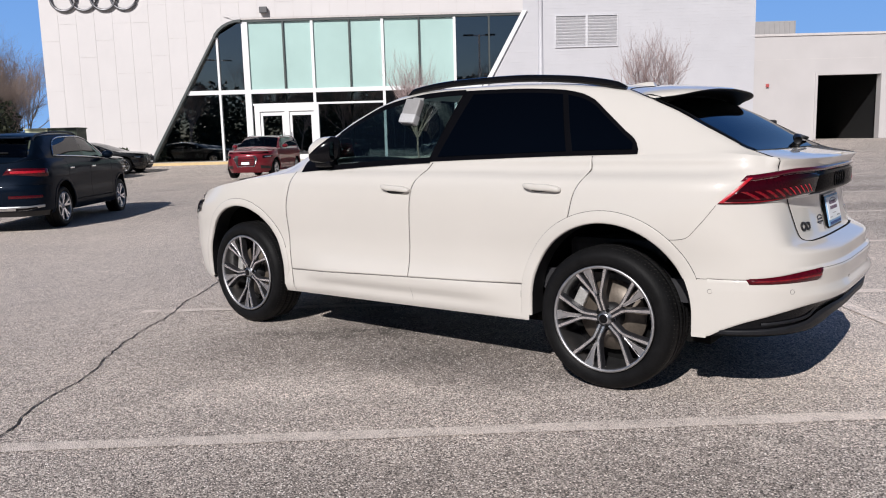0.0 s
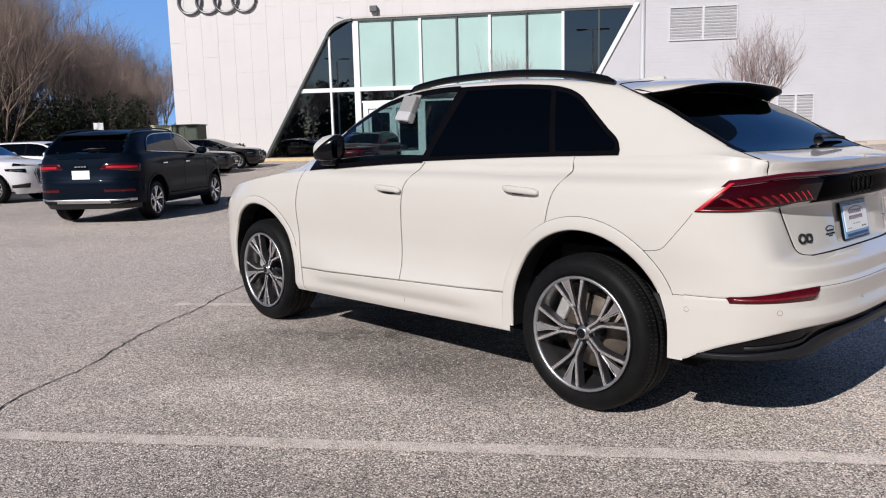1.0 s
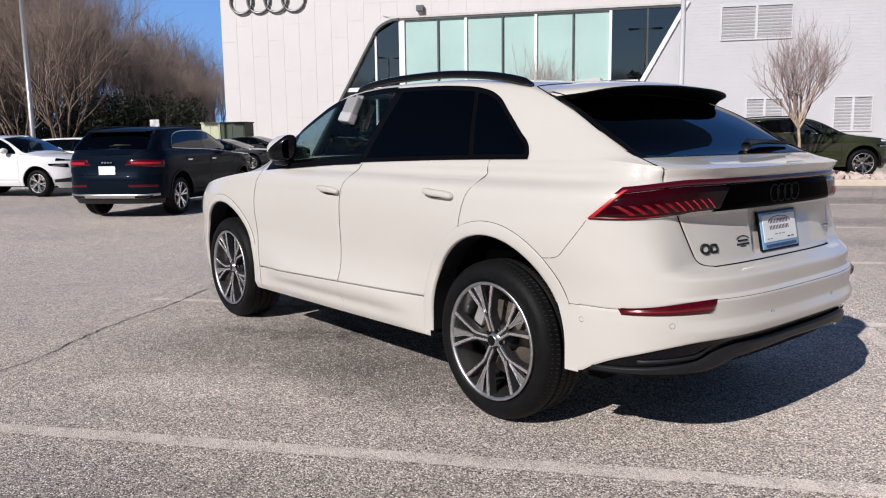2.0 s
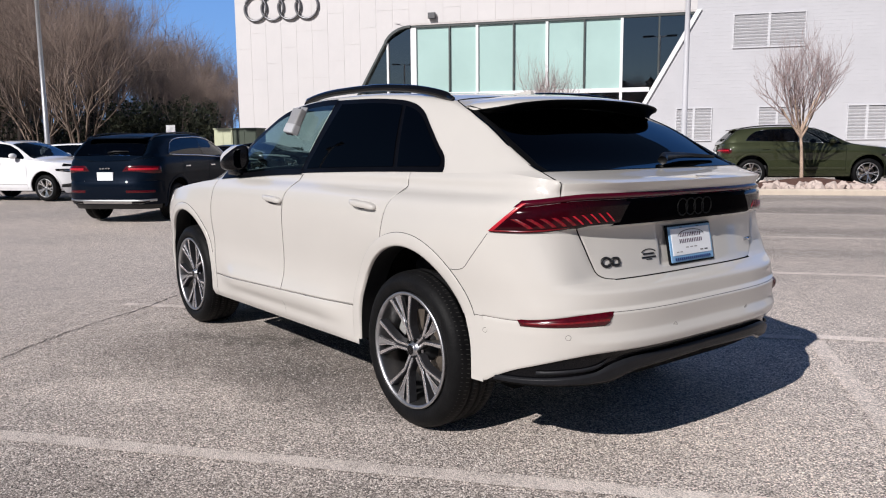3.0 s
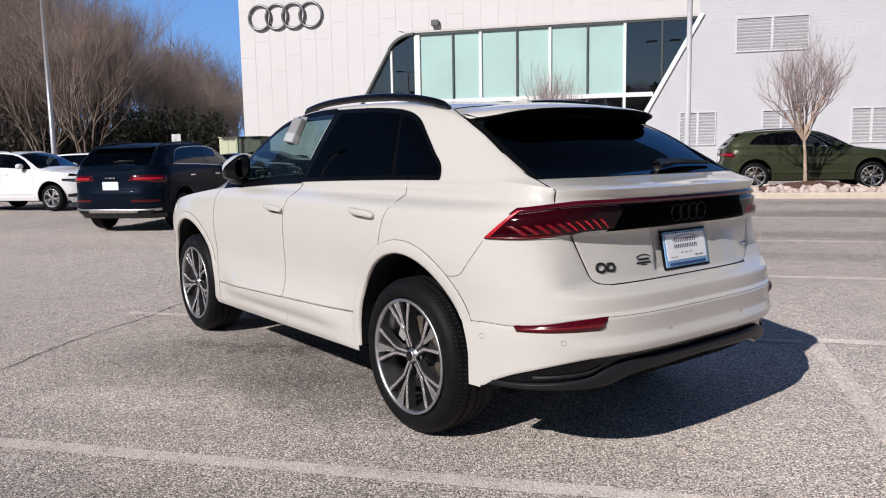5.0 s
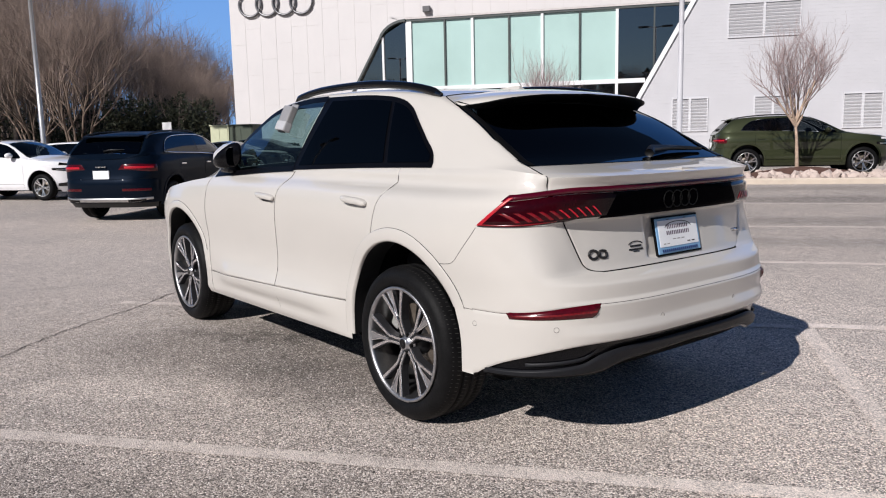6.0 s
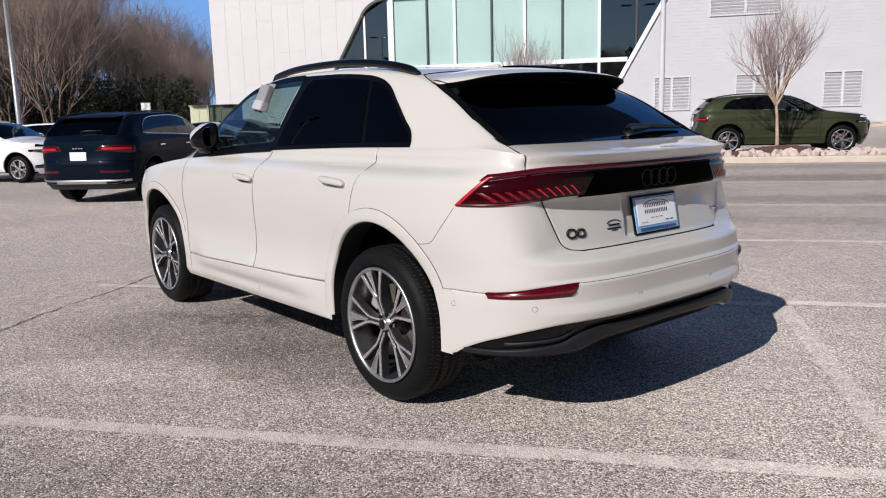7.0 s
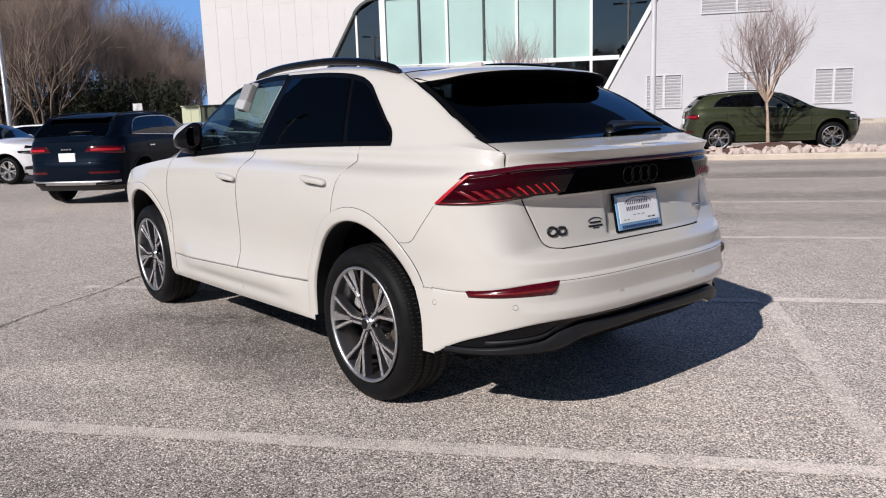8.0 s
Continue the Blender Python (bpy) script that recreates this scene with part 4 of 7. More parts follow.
def cross_glass(s, name, x0, x1, y_edge, mat, parent, label="", out=0.004, n=16, m=24, bow=0.0):
    """Windscreen or rear window: from x0 to x1, across the car; bow moves its lower edge's middle."""
    pts = []
    for i in range(n + 1):
        for j in range(m + 1):
            t = 2 * j / m - 1
            x = mix(x0, x1, i / n)
            x += bow * (1 - t * t) * (i / n)
            ey = s.edge_y(x) * y_edge
            y = t * ey
            zt, ez = max(s.crown(x), s.edge_z(x)), s.edge_z(x)
            pts.append((x, y, zt - (zt - ez) * abs(t * y_edge) ** 2.1 + out))
    return face_out(link_mesh(name, pts, grid_faces(n + 1, m + 1), mat, parent, label))


def tail_patch(s, name, z_low, z_high, phi0, phi1, mat, parent, label="", out=0.006, n=40, rows=8, sgn=1, thick=0.006, rims=(1, 1, 1, 1)):
    """A shaped lens or trim on the tail between phi0 and phi1 (past 90 it goes on to the far side), with rolled rims."""
    pts = []
    for i in range(n + 1):
        for j in range(rows + 1):
            v = j / rows
            p0, p1 = phi0(v), phi1(v)
            ph = mix(p0, p1, i / n)
            far = ph > 90
            z = mix(z_low(ph), z_high(ph), v)
            rim = (rims[0] and i == 0) or (rims[1] and i == n) or (rims[2] and j == 0) or (rims[3] and j == rows)
            p = s.rear(180 - ph if far else ph, z, out - (thick if rim else 0))
            pts.append((p.x, -p.y if far else p.y, p.z))
    return panel_mesh(name, pts, n + 1, rows + 1, sgn, mat, parent, label)


def seam(s, name, pts, mat, parent, r=0.0028):
    bm = bmesh.new()
    add_tube(bm, pts, r, 5)
    return part(name, bm, mat, parent, smooth=True)


# ---- the ivory coupe-like SUV ----
hero_shape = Shape(
    2.995, nf=4.2, trim_sill=True, arch=0.460, arch_shift=-0.020, arch_front=-0.003,
    shoulder=[(1.12, 0.0), (1.13, 0.002), (1.16, 0.022), (1.185, 0.050), (1.205, 0.047), (1.225, 0.038), (1.24, 0.033), (1.255, 0.038), (1.27, 0.045), (1.30, 0.050)],
    wide=[(0.22, 0.89), (0.31, 0.938), (0.36, 0.962), (0.44, 0.982), (0.505, 0.986), (0.535, 0.974), (0.565, 0.964), (0.61, 0.952), (0.70, 0.948), (0.85, 0.958), (1.00, 0.966), (1.08, 0.962), (1.14, 0.945), (1.20, 0.905), (1.25, 0.88), (1.29, 0.865)],
    tail=[(0.22, -0.94), (0.35, -1.01), (0.44, -1.035), (0.50, -1.048), (0.555, -1.076), (0.580, -1.082), (0.605, -1.072), (0.625, -1.064), (0.685, -1.070), (0.704, -1.072), (0.712, -1.064), (0.718, -1.050), (0.724, -1.046), (0.765, -1.047), (0.780, -1.046), (0.790, -1.039), (0.804, -1.006), (0.820, -0.955), (0.826, -0.942), (0.84, -0.933), (0.87, -0.924), (0.90, -0.917), (0.95, -0.907), (1.0, -0.900), (1.035, -0.898), (1.045, -0.910), (1.055, -0.936), (1.165, -0.940), (1.180, -0.944), (1.194, -0.950), (1.224, -0.974), (1.232, -0.980), (1.240, -0.972), (1.29, -0.95)],
    nose=[(0.22, 3.81), (0.4, 3.915), (0.6, 3.955), (0.8, 3.95), (0.88, 3.92), (0.95, 3.84), (1.02, 3.72), (1.1, 3.6), (1.2, 3.46), (1.29, 3.3)],
    belt=[(-1.0, 1.238), (-0.84, 1.234), (-0.675, 1.258), (-0.5, 1.268), (-0.1, 1.262), (0.23, 1.258), (1.15, 1.230), (2.03, 1.185), (2.4, 1.165), (2.8, 1.125), (3.2, 1.068), (3.6, 0.985), (3.85, 0.905)],
    crown=[(-1.0, 1.242), (-0.84, 1.260), (-0.72, 1.28), (-0.675, 1.305), (-0.50, 1.425), (-0.31, 1.53), (-0.14, 1.604), (0.0, 1.648), (0.4, 1.69), (1.0, 1.71), (1.5, 1.70), (1.75, 1.66), (1.94, 1.585), (2.3, 1.40), (2.6, 1.25), (2.75, 1.205), (3.2, 1.160), (3.6, 1.085), (3.85, 0.98)],
    edge_y=[(-1.0, 0.68), (-0.84, 0.71), (-0.675, 0.738), (-0.31, 0.695), (-0.14, 0.66), (-0.05, 0.63), (0.4, 0.615), (1.15, 0.615), (1.62, 0.655), (1.94, 0.71), (2.3, 0.785), (2.5, 0.82), (2.8, 0.78), (3.85, 0.7)],
    edge_z=[(-1.0, 1.240), (-0.84, 1.239), (-0.675, 1.284), (-0.31, 1.482), (-0.14, 1.558), (-0.05, 1.602), (0.19, 1.65), (0.4, 1.672), (0.73, 1.69), (1.15, 1.694), (1.5, 1.678), (1.62, 1.652), (1.94, 1.53), (2.3, 1.318), (2.5, 1.215), (2.8, 1.155), (3.2, 1.10), (3.6, 1.02), (3.85, 0.925)],
    cant_y=[(-1.0, 0.72), (-0.84, 0.74), (-0.675, 0.750), (-0.31, 0.708), (-0.14, 0.682), (0.19, 0.68), (1.33, 0.69), (1.62, 0.715), (1.94, 0.75), (2.3, 0.815), (2.5, 0.85), (3.85, 0.85)],
    cant_z=[(-1.0, 1.239), (-0.84, 1.236), (-0.675, 1.279), (-0.6, 1.323), (-0.31, 1.473), (-0.14, 1.548), (-0.05, 1.588), (0.19, 1.63), (0.4, 1.652), (0.73, 1.672), (1.15, 1.678), (1.33, 1.67), (1.62, 1.632), (1.94, 1.51), (2.1, 1.425), (2.3, 1.30), (2.45, 1.215), (2.6, 1.155), (2.8, 1.13), (3.2, 1.072), (3.6, 0.99), (3.85, 0.908)],
    glass_low=[(-0.14, 1.276), (0.23, 1.271), (0.63, 1.262), (1.15, 1.246), (1.55, 1.23), (2.03, 1.20), (2.32, 1.18)],
    glass_top=[(-0.14, 1.281), (-0.132, 1.305), (-0.118, 1.328), (-0.05, 1.384), (0.07, 1.483), (0.17, 1.562), (0.26, 1.600), (0.4, 1.626), (0.73, 1.648), (1.15, 1.655), (1.33, 1.648), (1.62, 1.605), (1.94, 1.482), (2.1, 1.395), (2.2, 1.33), (2.32, 1.22)])
HERO = pose(1.420, 4.711, 0, 0, 0, 142.46)


def make_hero():
    s = hero_shape
    car = tagged(new("car"), "ivory white coupe-like SUV with black trim parked across a stall", "car")
    car.matrix_basis = HERO
    front_edge = curve_of([(0.3, 2.436), (0.45, 2.452), (0.62, 2.463), (0.87, 2.466), (1.07, 2.425), (1.2, 2.36)])
    mid_edge = curve_of([(0.3, 1.295), (0.4, 1.309), (0.58, 1.332), (0.84, 1.321), (1.05, 1.297), (1.24, 1.175)])
    back_edge = curve_of([(0.3, 0.45), (0.55, 0.455), (0.7, 0.40), (0.80, 0.31), (0.87, 0.212), (1.07, 0.157), (1.19, 0.104), (1.27, 0.114)])
    sill_line = curve_of([(0.3, 0.545), (1.325, 0.511), (2.367, 0.470), (2.6, 0.462)])
    sill_low = curve_of([(0.3, 0.335), (1.3, 0.318), (2.5, 0.300)])
    tail_edge = lambda z: -0.55
    for sgn in (1, -1):
        flank_panel(s, "front_fender", front_edge, lambda z: 3.5, lambda x: 0.30, s.belt, sgn, M_PAINT, car, nx=34, roll=(1, 0, 0, 0))
        d = flank_panel(s, "front_door", mid_edge, front_edge, lambda x: sill_line(x), s.belt, sgn, M_PAINT, car, nx=24, roll=(1, 1, 1, 0), cut=False)
        d2 = flank_panel(s, "rear_door", back_edge, mid_edge, lambda x: sill_line(x), s.belt, sgn, M_PAINT, car, nx=24, roll=(1, 1, 1, 0))
        flank_panel(s, "sill_panel", mid_edge, front_edge, sill_low, sill_line, sgn, M_PAINT, car, nx=20, nz=10, roll=(0, 1, 0, 1))
        flank_panel(s, "sill_panel", back_edge, mid_edge, sill_low, sill_line, sgn, M_PAINT, car, nx=20, nz=10, roll=(0, 0, 0, 1))
        flank_panel(s, "quarter_panel", tail_edge, back_edge, lambda x: 0.365, s.belt, sgn, M_PAINT, car, nx=34, nz=34, roll=(0, 1, 0, 0))
        for cx, lf, lb, band in ((s.arch_shift, 0.365, 0.655, 0.060), (s.base + s.arch_front, 0.33, 0.345, 0.050)):
            arch_lip(s, cx, sgn, M_PAINT, car, s.arch - 0.006, s.arch + band, lf, lb)
            arch_return(s, cx, sgn, car, s.arch - 0.007, lf, min(lb, 0.375))
            wheel_well(s, cx, sgn, car, 0.345, 0.378 if cx < 1 else 0.345)
            edge_line = [(x, (s.side(x, z) + 0.0015) * sgn, z) for x, z in arch_path(s, cx, s.arch + band + 0.001, 0.50, 0.655 if cx < 1 else 0.62)]
            seam(s, "panel_seam", edge_line, M_INNER, car, 0.0016)
        for line in ([(front_edge(z), z) for z in [0.33 + i * 0.84 / 24 for i in range(25)]], [(mid_edge(z), z) for z in [0.33 + i * 0.90 / 24 for i in range(25)]], [(back_edge(z), z) for z in [0.86 + i * 0.40 / 12 for i in range(13)]], [(x, sill_line(x) - 0.001) for x in [0.44 + i * 2.0 / 24 for i in range(25)]]):
            seam(s, "panel_seam", [(x, (s.side(x, z) - 0.0012) * sgn, z) for x, z in line], M_INNER, car, 0.0013)
        make_wheel(car, 0.0, 0.945, 0.392, sgn, turn=15)
        make_wheel(car, s.base, 0.945, 0.392, sgn, turn=28)
        roof_skin(s, sgn, M_PAINT, car, -1.020, 3.84, "roof_panel", holes=((-1.03, -0.13), (1.76, 2.60)))
        # black window surround, then the panes
        side_glass(s, "window_trim", lambda v: -0.142, lambda v: mix(1.225, 1.05, v), sgn, M_WINTRIM, car, out=0.0025, n=80, shrink=-0.010)
        side_glass(s, "mirror_sail", lambda v: 2.05, lambda v: 2.32, sgn, M_WINTRIM, car, out=0.0035, n=10, shrink=-0.012)
        for nm, up in (("upper_trim", True), ("lower_trim", False)):
            pts = []
            for k in range(31):
                x = mix(1.04 if up else 1.20, 2.06, k / 30)
                zc = s.glass_top(x) if up else s.glass_low(x)
                for dz in (-0.018, 0.0, 0.016):
                    pts.append(s.flank_z(x, zc + dz, 0.0065))
            panel_mesh(nm, pts, 31, 3, sgn, M_WINTRIM, car)
        for name, xa, xb, g, lab in (("front_window", lambda v: mix(1.21, 1.06, v), lambda v: mix(2.06, 2.06, v), G_SIDE, "lightly tinted side window"), ("rear_window", lambda v: mix(0.275, 0.36, v), lambda v: mix(1.15, 0.975, v), G_DARK, "dark privacy glass"), ("quarter_window", lambda v: -0.108, lambda v: mix(0.235, 0.325, v), G_DARK, "dark privacy glass")):
            side_glass(s, name, xa, xb, sgn, g, car, lab, out=0.006, shrink=0.016)
        # roof rail
        rail = [(x, 0.652 * sgn, s.roof(x, 0.13).z + 0.038 * math.sin(math.pi * max(0.0, min(1, (x + 0.02) / 1.56))) ** 0.35 - 0.006) for x in [i * 1.54 / 30 for i in range(31)]]
        tube("roof_rail", rail, [0.012] + [0.021] * 29 + [0.010], M_BLACK, car, "gloss black roof rail", 8)
        # door handles
        for hx, hz in ((0.350, 1.095), (1.415, 1.072)):
            bm = bmesh.new()
            bmesh.ops.create_uvsphere(bm, u_segments=24, v_segments=12, radius=1.0)
            for v in bm.verts:
                v.co = Vector((hx + math.copysign(abs(v.co.x) ** 0.55, v.co.x) * 0.118, s.side(hx, hz) + 0.012 + math.copysign(abs(v.co.y) ** 0.6, v.co.y) * 0.024, hz + (abs(v.co.z) ** 0.6) * math.copysign(0.018, v.co.z) + 0.012 * v.co.x))
            for v in bm.verts:
                v.co.y *= sgn
            part("door_handle", bm, M_PAINT, d2 if hx < 1 else d, smooth=True)
            # shade of the recess under the handle, painted as a flat black ellipsoid
            bm = bmesh.new()
            bmesh.ops.create_uvsphere(bm, u_segments=20, v_segments=10, radius=1.0)
            for v in bm.verts:
                v.co = Vector((hx + v.co.x * 0.085, (s.side(hx, hz) + v.co.y * 0.004) * sgn, hz - 0.021 + v.co.z * 0.018))
            part("handle_recess", bm, M_TRIM, d2 if hx < 1 else d, smooth=True)
        # mirror
        bm = bmesh.new()
        bmesh.ops.create_uvsphere(bm, u_segments=28, v_segments=16, radius=1.0)
        for v in bm.verts:
            c = Vector([math.copysign(abs(k) ** 0.5, k) for k in v.co])
            v.co = Vector((2.09 + 0.04 * c.y + c.x * 0.088 * (1 - 0.35 * (c.y > 0) * c.y), 0.928 + c.y * 0.072, 1.316 + c.z * 0.086 * (1 - 0.36 * (c.y > 0) * c.y) - 0.022 * c.y))
        low = bm.copy()
        for b, upper in ((bm, True), (low, False)):
            bmesh.ops.bisect_plane(b, geom=b.verts[:] + b.edges[:] + b.faces[:], plane_co=(2.10, 0.955, 1.352), plane_no=(0.50, 0.34, 0.79), clear_inner=upper, clear_outer=not upper)
            for v in b.verts:
                v.co.y *= sgn
        mir = part("door_mirror", bm, M_PAINT, car, smooth=True)
        part("mirror_housing", low, M_BLACK, mir, "gloss black lower housing", smooth=True)
        bm = bmesh.new()
        add_box(bm, 2.02, 2.16, 0.86 * sgn, 0.95 * sgn, 1.205, 1.25, 0.012)
        part("mirror_foot", bm, M_BLACK, mir, smooth=True)
        bm = bmesh.new()
        bmesh.ops.create_circle(bm, cap_ends=True, segments=32, radius=1.0)
        for v in bm.verts:
            v.co = Vector([math.copysign(abs(k) ** 0.6, k) for k in v.co])
        bm.transform(pose(1.997, 0.924 * sgn, 1.316, 90, 0, 90 + 15 * sgn) @ Matrix.Diagonal((0.054, 0.062, 1, 1)))
        part("mirror_glass", bm, M_MIRROR, mir)
    # nose
    pts = []
    zs = [0.25 + (0.925 - 0.25) * j / 16 for j in range(17)]
    for i in range(41):
        for zz in zs:
            p0 = s.front_phi_of_x(3.49, zz)
            a = mix(p0, 180 - p0, i / 40)
            p = s.front(180 - a if a > 90 else a, zz)
            pts.append((p.x, -p.y if a > 90 else p.y, p.z))
    panel_mesh("front_bumper", pts, 41, 17, 1, M_PAINT, car)
    for sgn in (1, -1):
        pts = []
        for i in range(13):
            for j in range(7):
                a = mix(28, 54, i / 12)
                zz = mix(0.80 + 0.05 * (1 - i / 12), 0.93, j / 6)
                p = s.front(a, zz, 0.004)
                pts.append((p.x, p.y, p.z))
        panel_mesh("headlight", pts, 13, 7, sgn, M_BLACK, car, "dark headlight")
    # tail
    edge = lambda z: s.phi_of_x(-0.545, z)
    tail_y = lambda ph, z: s.rear(ph if ph <= 90 else 180 - ph, z).y
    white_edge = curve_of([(-1.06, 0.550), (-0.973, 0.538), (-0.883, 0.510), (-0.79, 0.477), (-0.72, 0.452), (-0.62, 0.405), (-0.557, 0.370), (-0.50, 0.366)])
    band_top = curve_of([(0.0, 0.506), (0.45, 0.506), (0.52, 0.500), (0.60, 0.482), (0.68, 0.446), (0.80, 0.428), (0.93, 0.412)])
    band_low = curve_of([(0.0, 0.458), (0.45, 0.442), (0.60, 0.402), (0.80, 0.393), (0.93, 0.388)])
    z_white = lambda ph: white_edge(s.rear(min(ph, 180 - ph), 0.45).x)
    lower = tail_patch(s, "rear_bumper", z_white, lambda ph: 0.660 + 0.046 * smooth_step(20, 60, min(ph, 180 - ph)), lambda v: edge(mix(0.37, 0.66, v)), lambda v: 180 - edge(mix(0.37, 0.66, v)), M_PAINT, car, out=0.0, n=90, rows=30, thick=0.004, rims=(0, 0, 1, 1))
    tail_patch(s, "bumper_top", lambda ph: 0.662 + 0.046 * smooth_step(20, 60, min(ph, 180 - ph)), lambda ph: 0.8202, lambda v: edge(mix(0.66, 0.82, v)), lambda v: 180 - edge(mix(0.66, 0.82, v)), M_PAINT, car, out=0.0, n=90, rows=32, thick=0.003, rims=(0, 0, 1, 0))
    hatch_phi = lambda z: s.phi_of_y(curve_of([(0.814, 0.505), (0.822, 0.520), (0.825, 0.548), (0.831, 0.570), (0.841, 0.588), (0.857, 0.602), (0.89, 0.616), (0.95, 0.638), (1.04, 0.675), (1.07, 0.688), (1.18, 0.745), (1.24, 0.748)])(z), z)
    for sgn in (1, -1):
        tail_patch(s, "tail_corner", lambda ph: 0.819, lambda ph: mix(s.belt(-0.55), s.belt(-0.9), smooth_step(edge(1.2), 55, ph)), lambda v: edge(mix(0.819, 1.25, v)) - 0.6, lambda v: hatch_phi(mix(0.819, 1.24, v)) - 0.12, M_PAINT, car, out=0.0, n=30, rows=40, thick=0.004, sgn=sgn, rims=(0, 1, 0, 0))
    hatch = tail_patch(s, "tailgate", lambda ph: 0.822, lambda ph: 1.186, lambda v: hatch_phi(mix(0.822, 1.186, v)) + 0.12, lambda v: 180 - hatch_phi(mix(0.822, 1.186, v)) - 0.12, M_PAINT, car, out=0.0, n=90, rows=80, thick=0.005, rims=(1, 1, 1, 0))
    # shallow recess round the number plate
    for v in hatch.data.vertices:
        v.co.x += 0.016 * smooth_step(0.205, 0.190, abs(v.co.y)) * smooth_step(0.842, 0.856, v.co.z)
    # the overhanging lip and the deck above it, with a crisp edge between them
    tail_patch(s, "tailgate_lip", lambda ph: 1.186, lambda ph: 1.2315, lambda v: hatch_phi(mix(1.186, 1.2315, v)) + 0.12, lambda v: 180 - hatch_phi(mix(1.186, 1.2315, v)) - 0.12, M_PAINT, hatch, out=0.0, n=90, rows=10, thick=0.005, rims=(1, 1, 0, 0))
    pts = []
    for i in range(61):
        ph = mix(hatch_phi(1.2315) + 0.12, 180 - hatch_phi(1.2315) - 0.12, i / 60)
        lip = s.rear(min(ph, 180 - ph), 1.2315)
        lip.y *= 1 if ph <= 90 else -1
        k = 1 - 2 * i / 60
        xw = -0.69 - 0.04 * (1 - k * k)
        yw = s.edge_y(xw) * 0.995 * k
        zt, ez = max(s.crown(xw), s.edge_z(xw)), s.edge_z(xw)
        top = Vector((xw, yw, zt - (zt - ez) * abs(k) ** 2.1 - 0.001))
        for j in range(11):
            v = j / 10
            p = lip.lerp(top, v)
            p.z += 0.006 * math.sin(math.pi * min(1, v * 4) / 2) * (1 - v) * (1 - abs(k) ** 6)
            pts.append(p)
    panel_mesh("tailgate_deck", pts, 61, 11, 1, M_PAINT, hatch)
    deck_edge = pts[:11]
    # seams of the tail
    seam(s, "shut_line", [s.rear(hatch_phi(z), z, 0.0005) for z in [0.822 + 0.216 * (i / 30) ** 2 for i in range(31)]], M_INNER, car, 0.0022)
    seam(s, "shut_line", [s.rear(mix(hatch_phi(0.822), 180 - hatch_phi(0.822), i / 40), 0.8205, 0.0) if mix(hatch_phi(0.822), 180 - hatch_phi(0.822), i / 40) <= 90 else Vector((1, -1, 1)) * s.rear(180 - mix(hatch_phi(0.822), 180 - hatch_phi(0.822), i / 40), 0.8205, 0.0) for i in range(41)], M_INNER, car, 0.004)
    for sgn in (1, -1):
        top = [s.rear(hatch_phi(z), z, 0.0008) for z in [1.19 + i * 0.046 / 4 for i in range(5)]] + [p + Vector((0, 0.002, 0.001)) for p in deck_edge[1:]]
        seam(s, "shut_line", [(p[0], p[1] * sgn, p[2]) for p in top], M_INNER, car, 0.0020)
        diag = [Vector((x, s.side(x, z) + 0.0005, z)) for x, z in [(mix(-0.585, -0.47, i / 10), mix(1.022, 0.872, (i / 10) ** 0.9)) for i in range(11)] + [(-0.452, 0.859), (-0.43, 0.852), (-0.40, 0.848), (-0.364, 0.846)]]
        seam(s, "panel_seam", [(p[0], p[1] * sgn, p[2]) for p in diag], M_INNER, car, 0.0011)
        low = [Vector((x, s.side(x, 0.66) + 0.0005, 0.66)) for x in (-0.50, -0.53, -0.55)]
        seam(s, "panel_seam", [(p[0], p[1] * sgn, p[2]) for p in low], M_INNER, car, 0.0011)
    # lamps
    lamp_phi = lambda v: mix(s.phi_of_x(-0.585, 1.026), s.phi_of_x(-0.70, 1.165), v)
    lamp_low = lambda ph: mix(1.026, 1.050, smooth_step(30, 75, min(ph, 180 - ph)))
    lamp_high = lambda ph: mix(1.160, 1.188, smooth_step(25, 60, min(ph, 180 - ph)))
    inner = lambda v: s.phi_of_y(0.50 - 0.06 * v, 1.1)
    for sgn in (1, -1):
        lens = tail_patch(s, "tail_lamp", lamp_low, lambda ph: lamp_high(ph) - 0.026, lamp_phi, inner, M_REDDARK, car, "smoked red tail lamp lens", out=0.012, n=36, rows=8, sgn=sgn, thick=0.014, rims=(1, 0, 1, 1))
        # bright front edge and top line of the lamp
        tail_patch(s, "lamp_edge", lambda ph: lamp_low(ph) + 0.008, lambda ph: lamp_high(ph) - 0.012, lambda v: lamp_phi(v) + 0.8, lambda v: lamp_phi(v) + 2.8, M_REDBRIGHT, lens, "bright red edge light", out=0.0155, n=4, rows=8, sgn=sgn, thick=0.002)
        tail_patch(s, "lamp_edge", lambda ph: lamp_low(ph) + 0.007, lambda ph: lamp_low(ph) + 0.013, lambda v: lamp_phi(0) + 2.5, lambda v: s.phi_of_y(0.72, 1.04), M_REDBAR, lens, "thin red lower light line", out=0.0155, n=14, rows=2, sgn=sgn, thick=0.002)
        for i in range(10):
            tail_patch(s, "light_bar", lambda ph: lamp_low(ph) + 0.020, lambda ph: lamp_low(ph) + 0.060, lambda v: s.phi_of_y(0.855 - 0.036 * (i - 0.95 * v - 0.25 * v * v), 1.07), lambda v: s.phi_of_y(0.855 - 0.036 * (i - 0.95 * v - 0.25 * v * v) - (0.015 if i < 5 else 0.009), 1.07), M_REDBAR if i < 5 else M_REDBRIGHT, lens, "slanted red light element", out=0.0155, n=3, rows=3, sgn=sgn, thick=0.002)
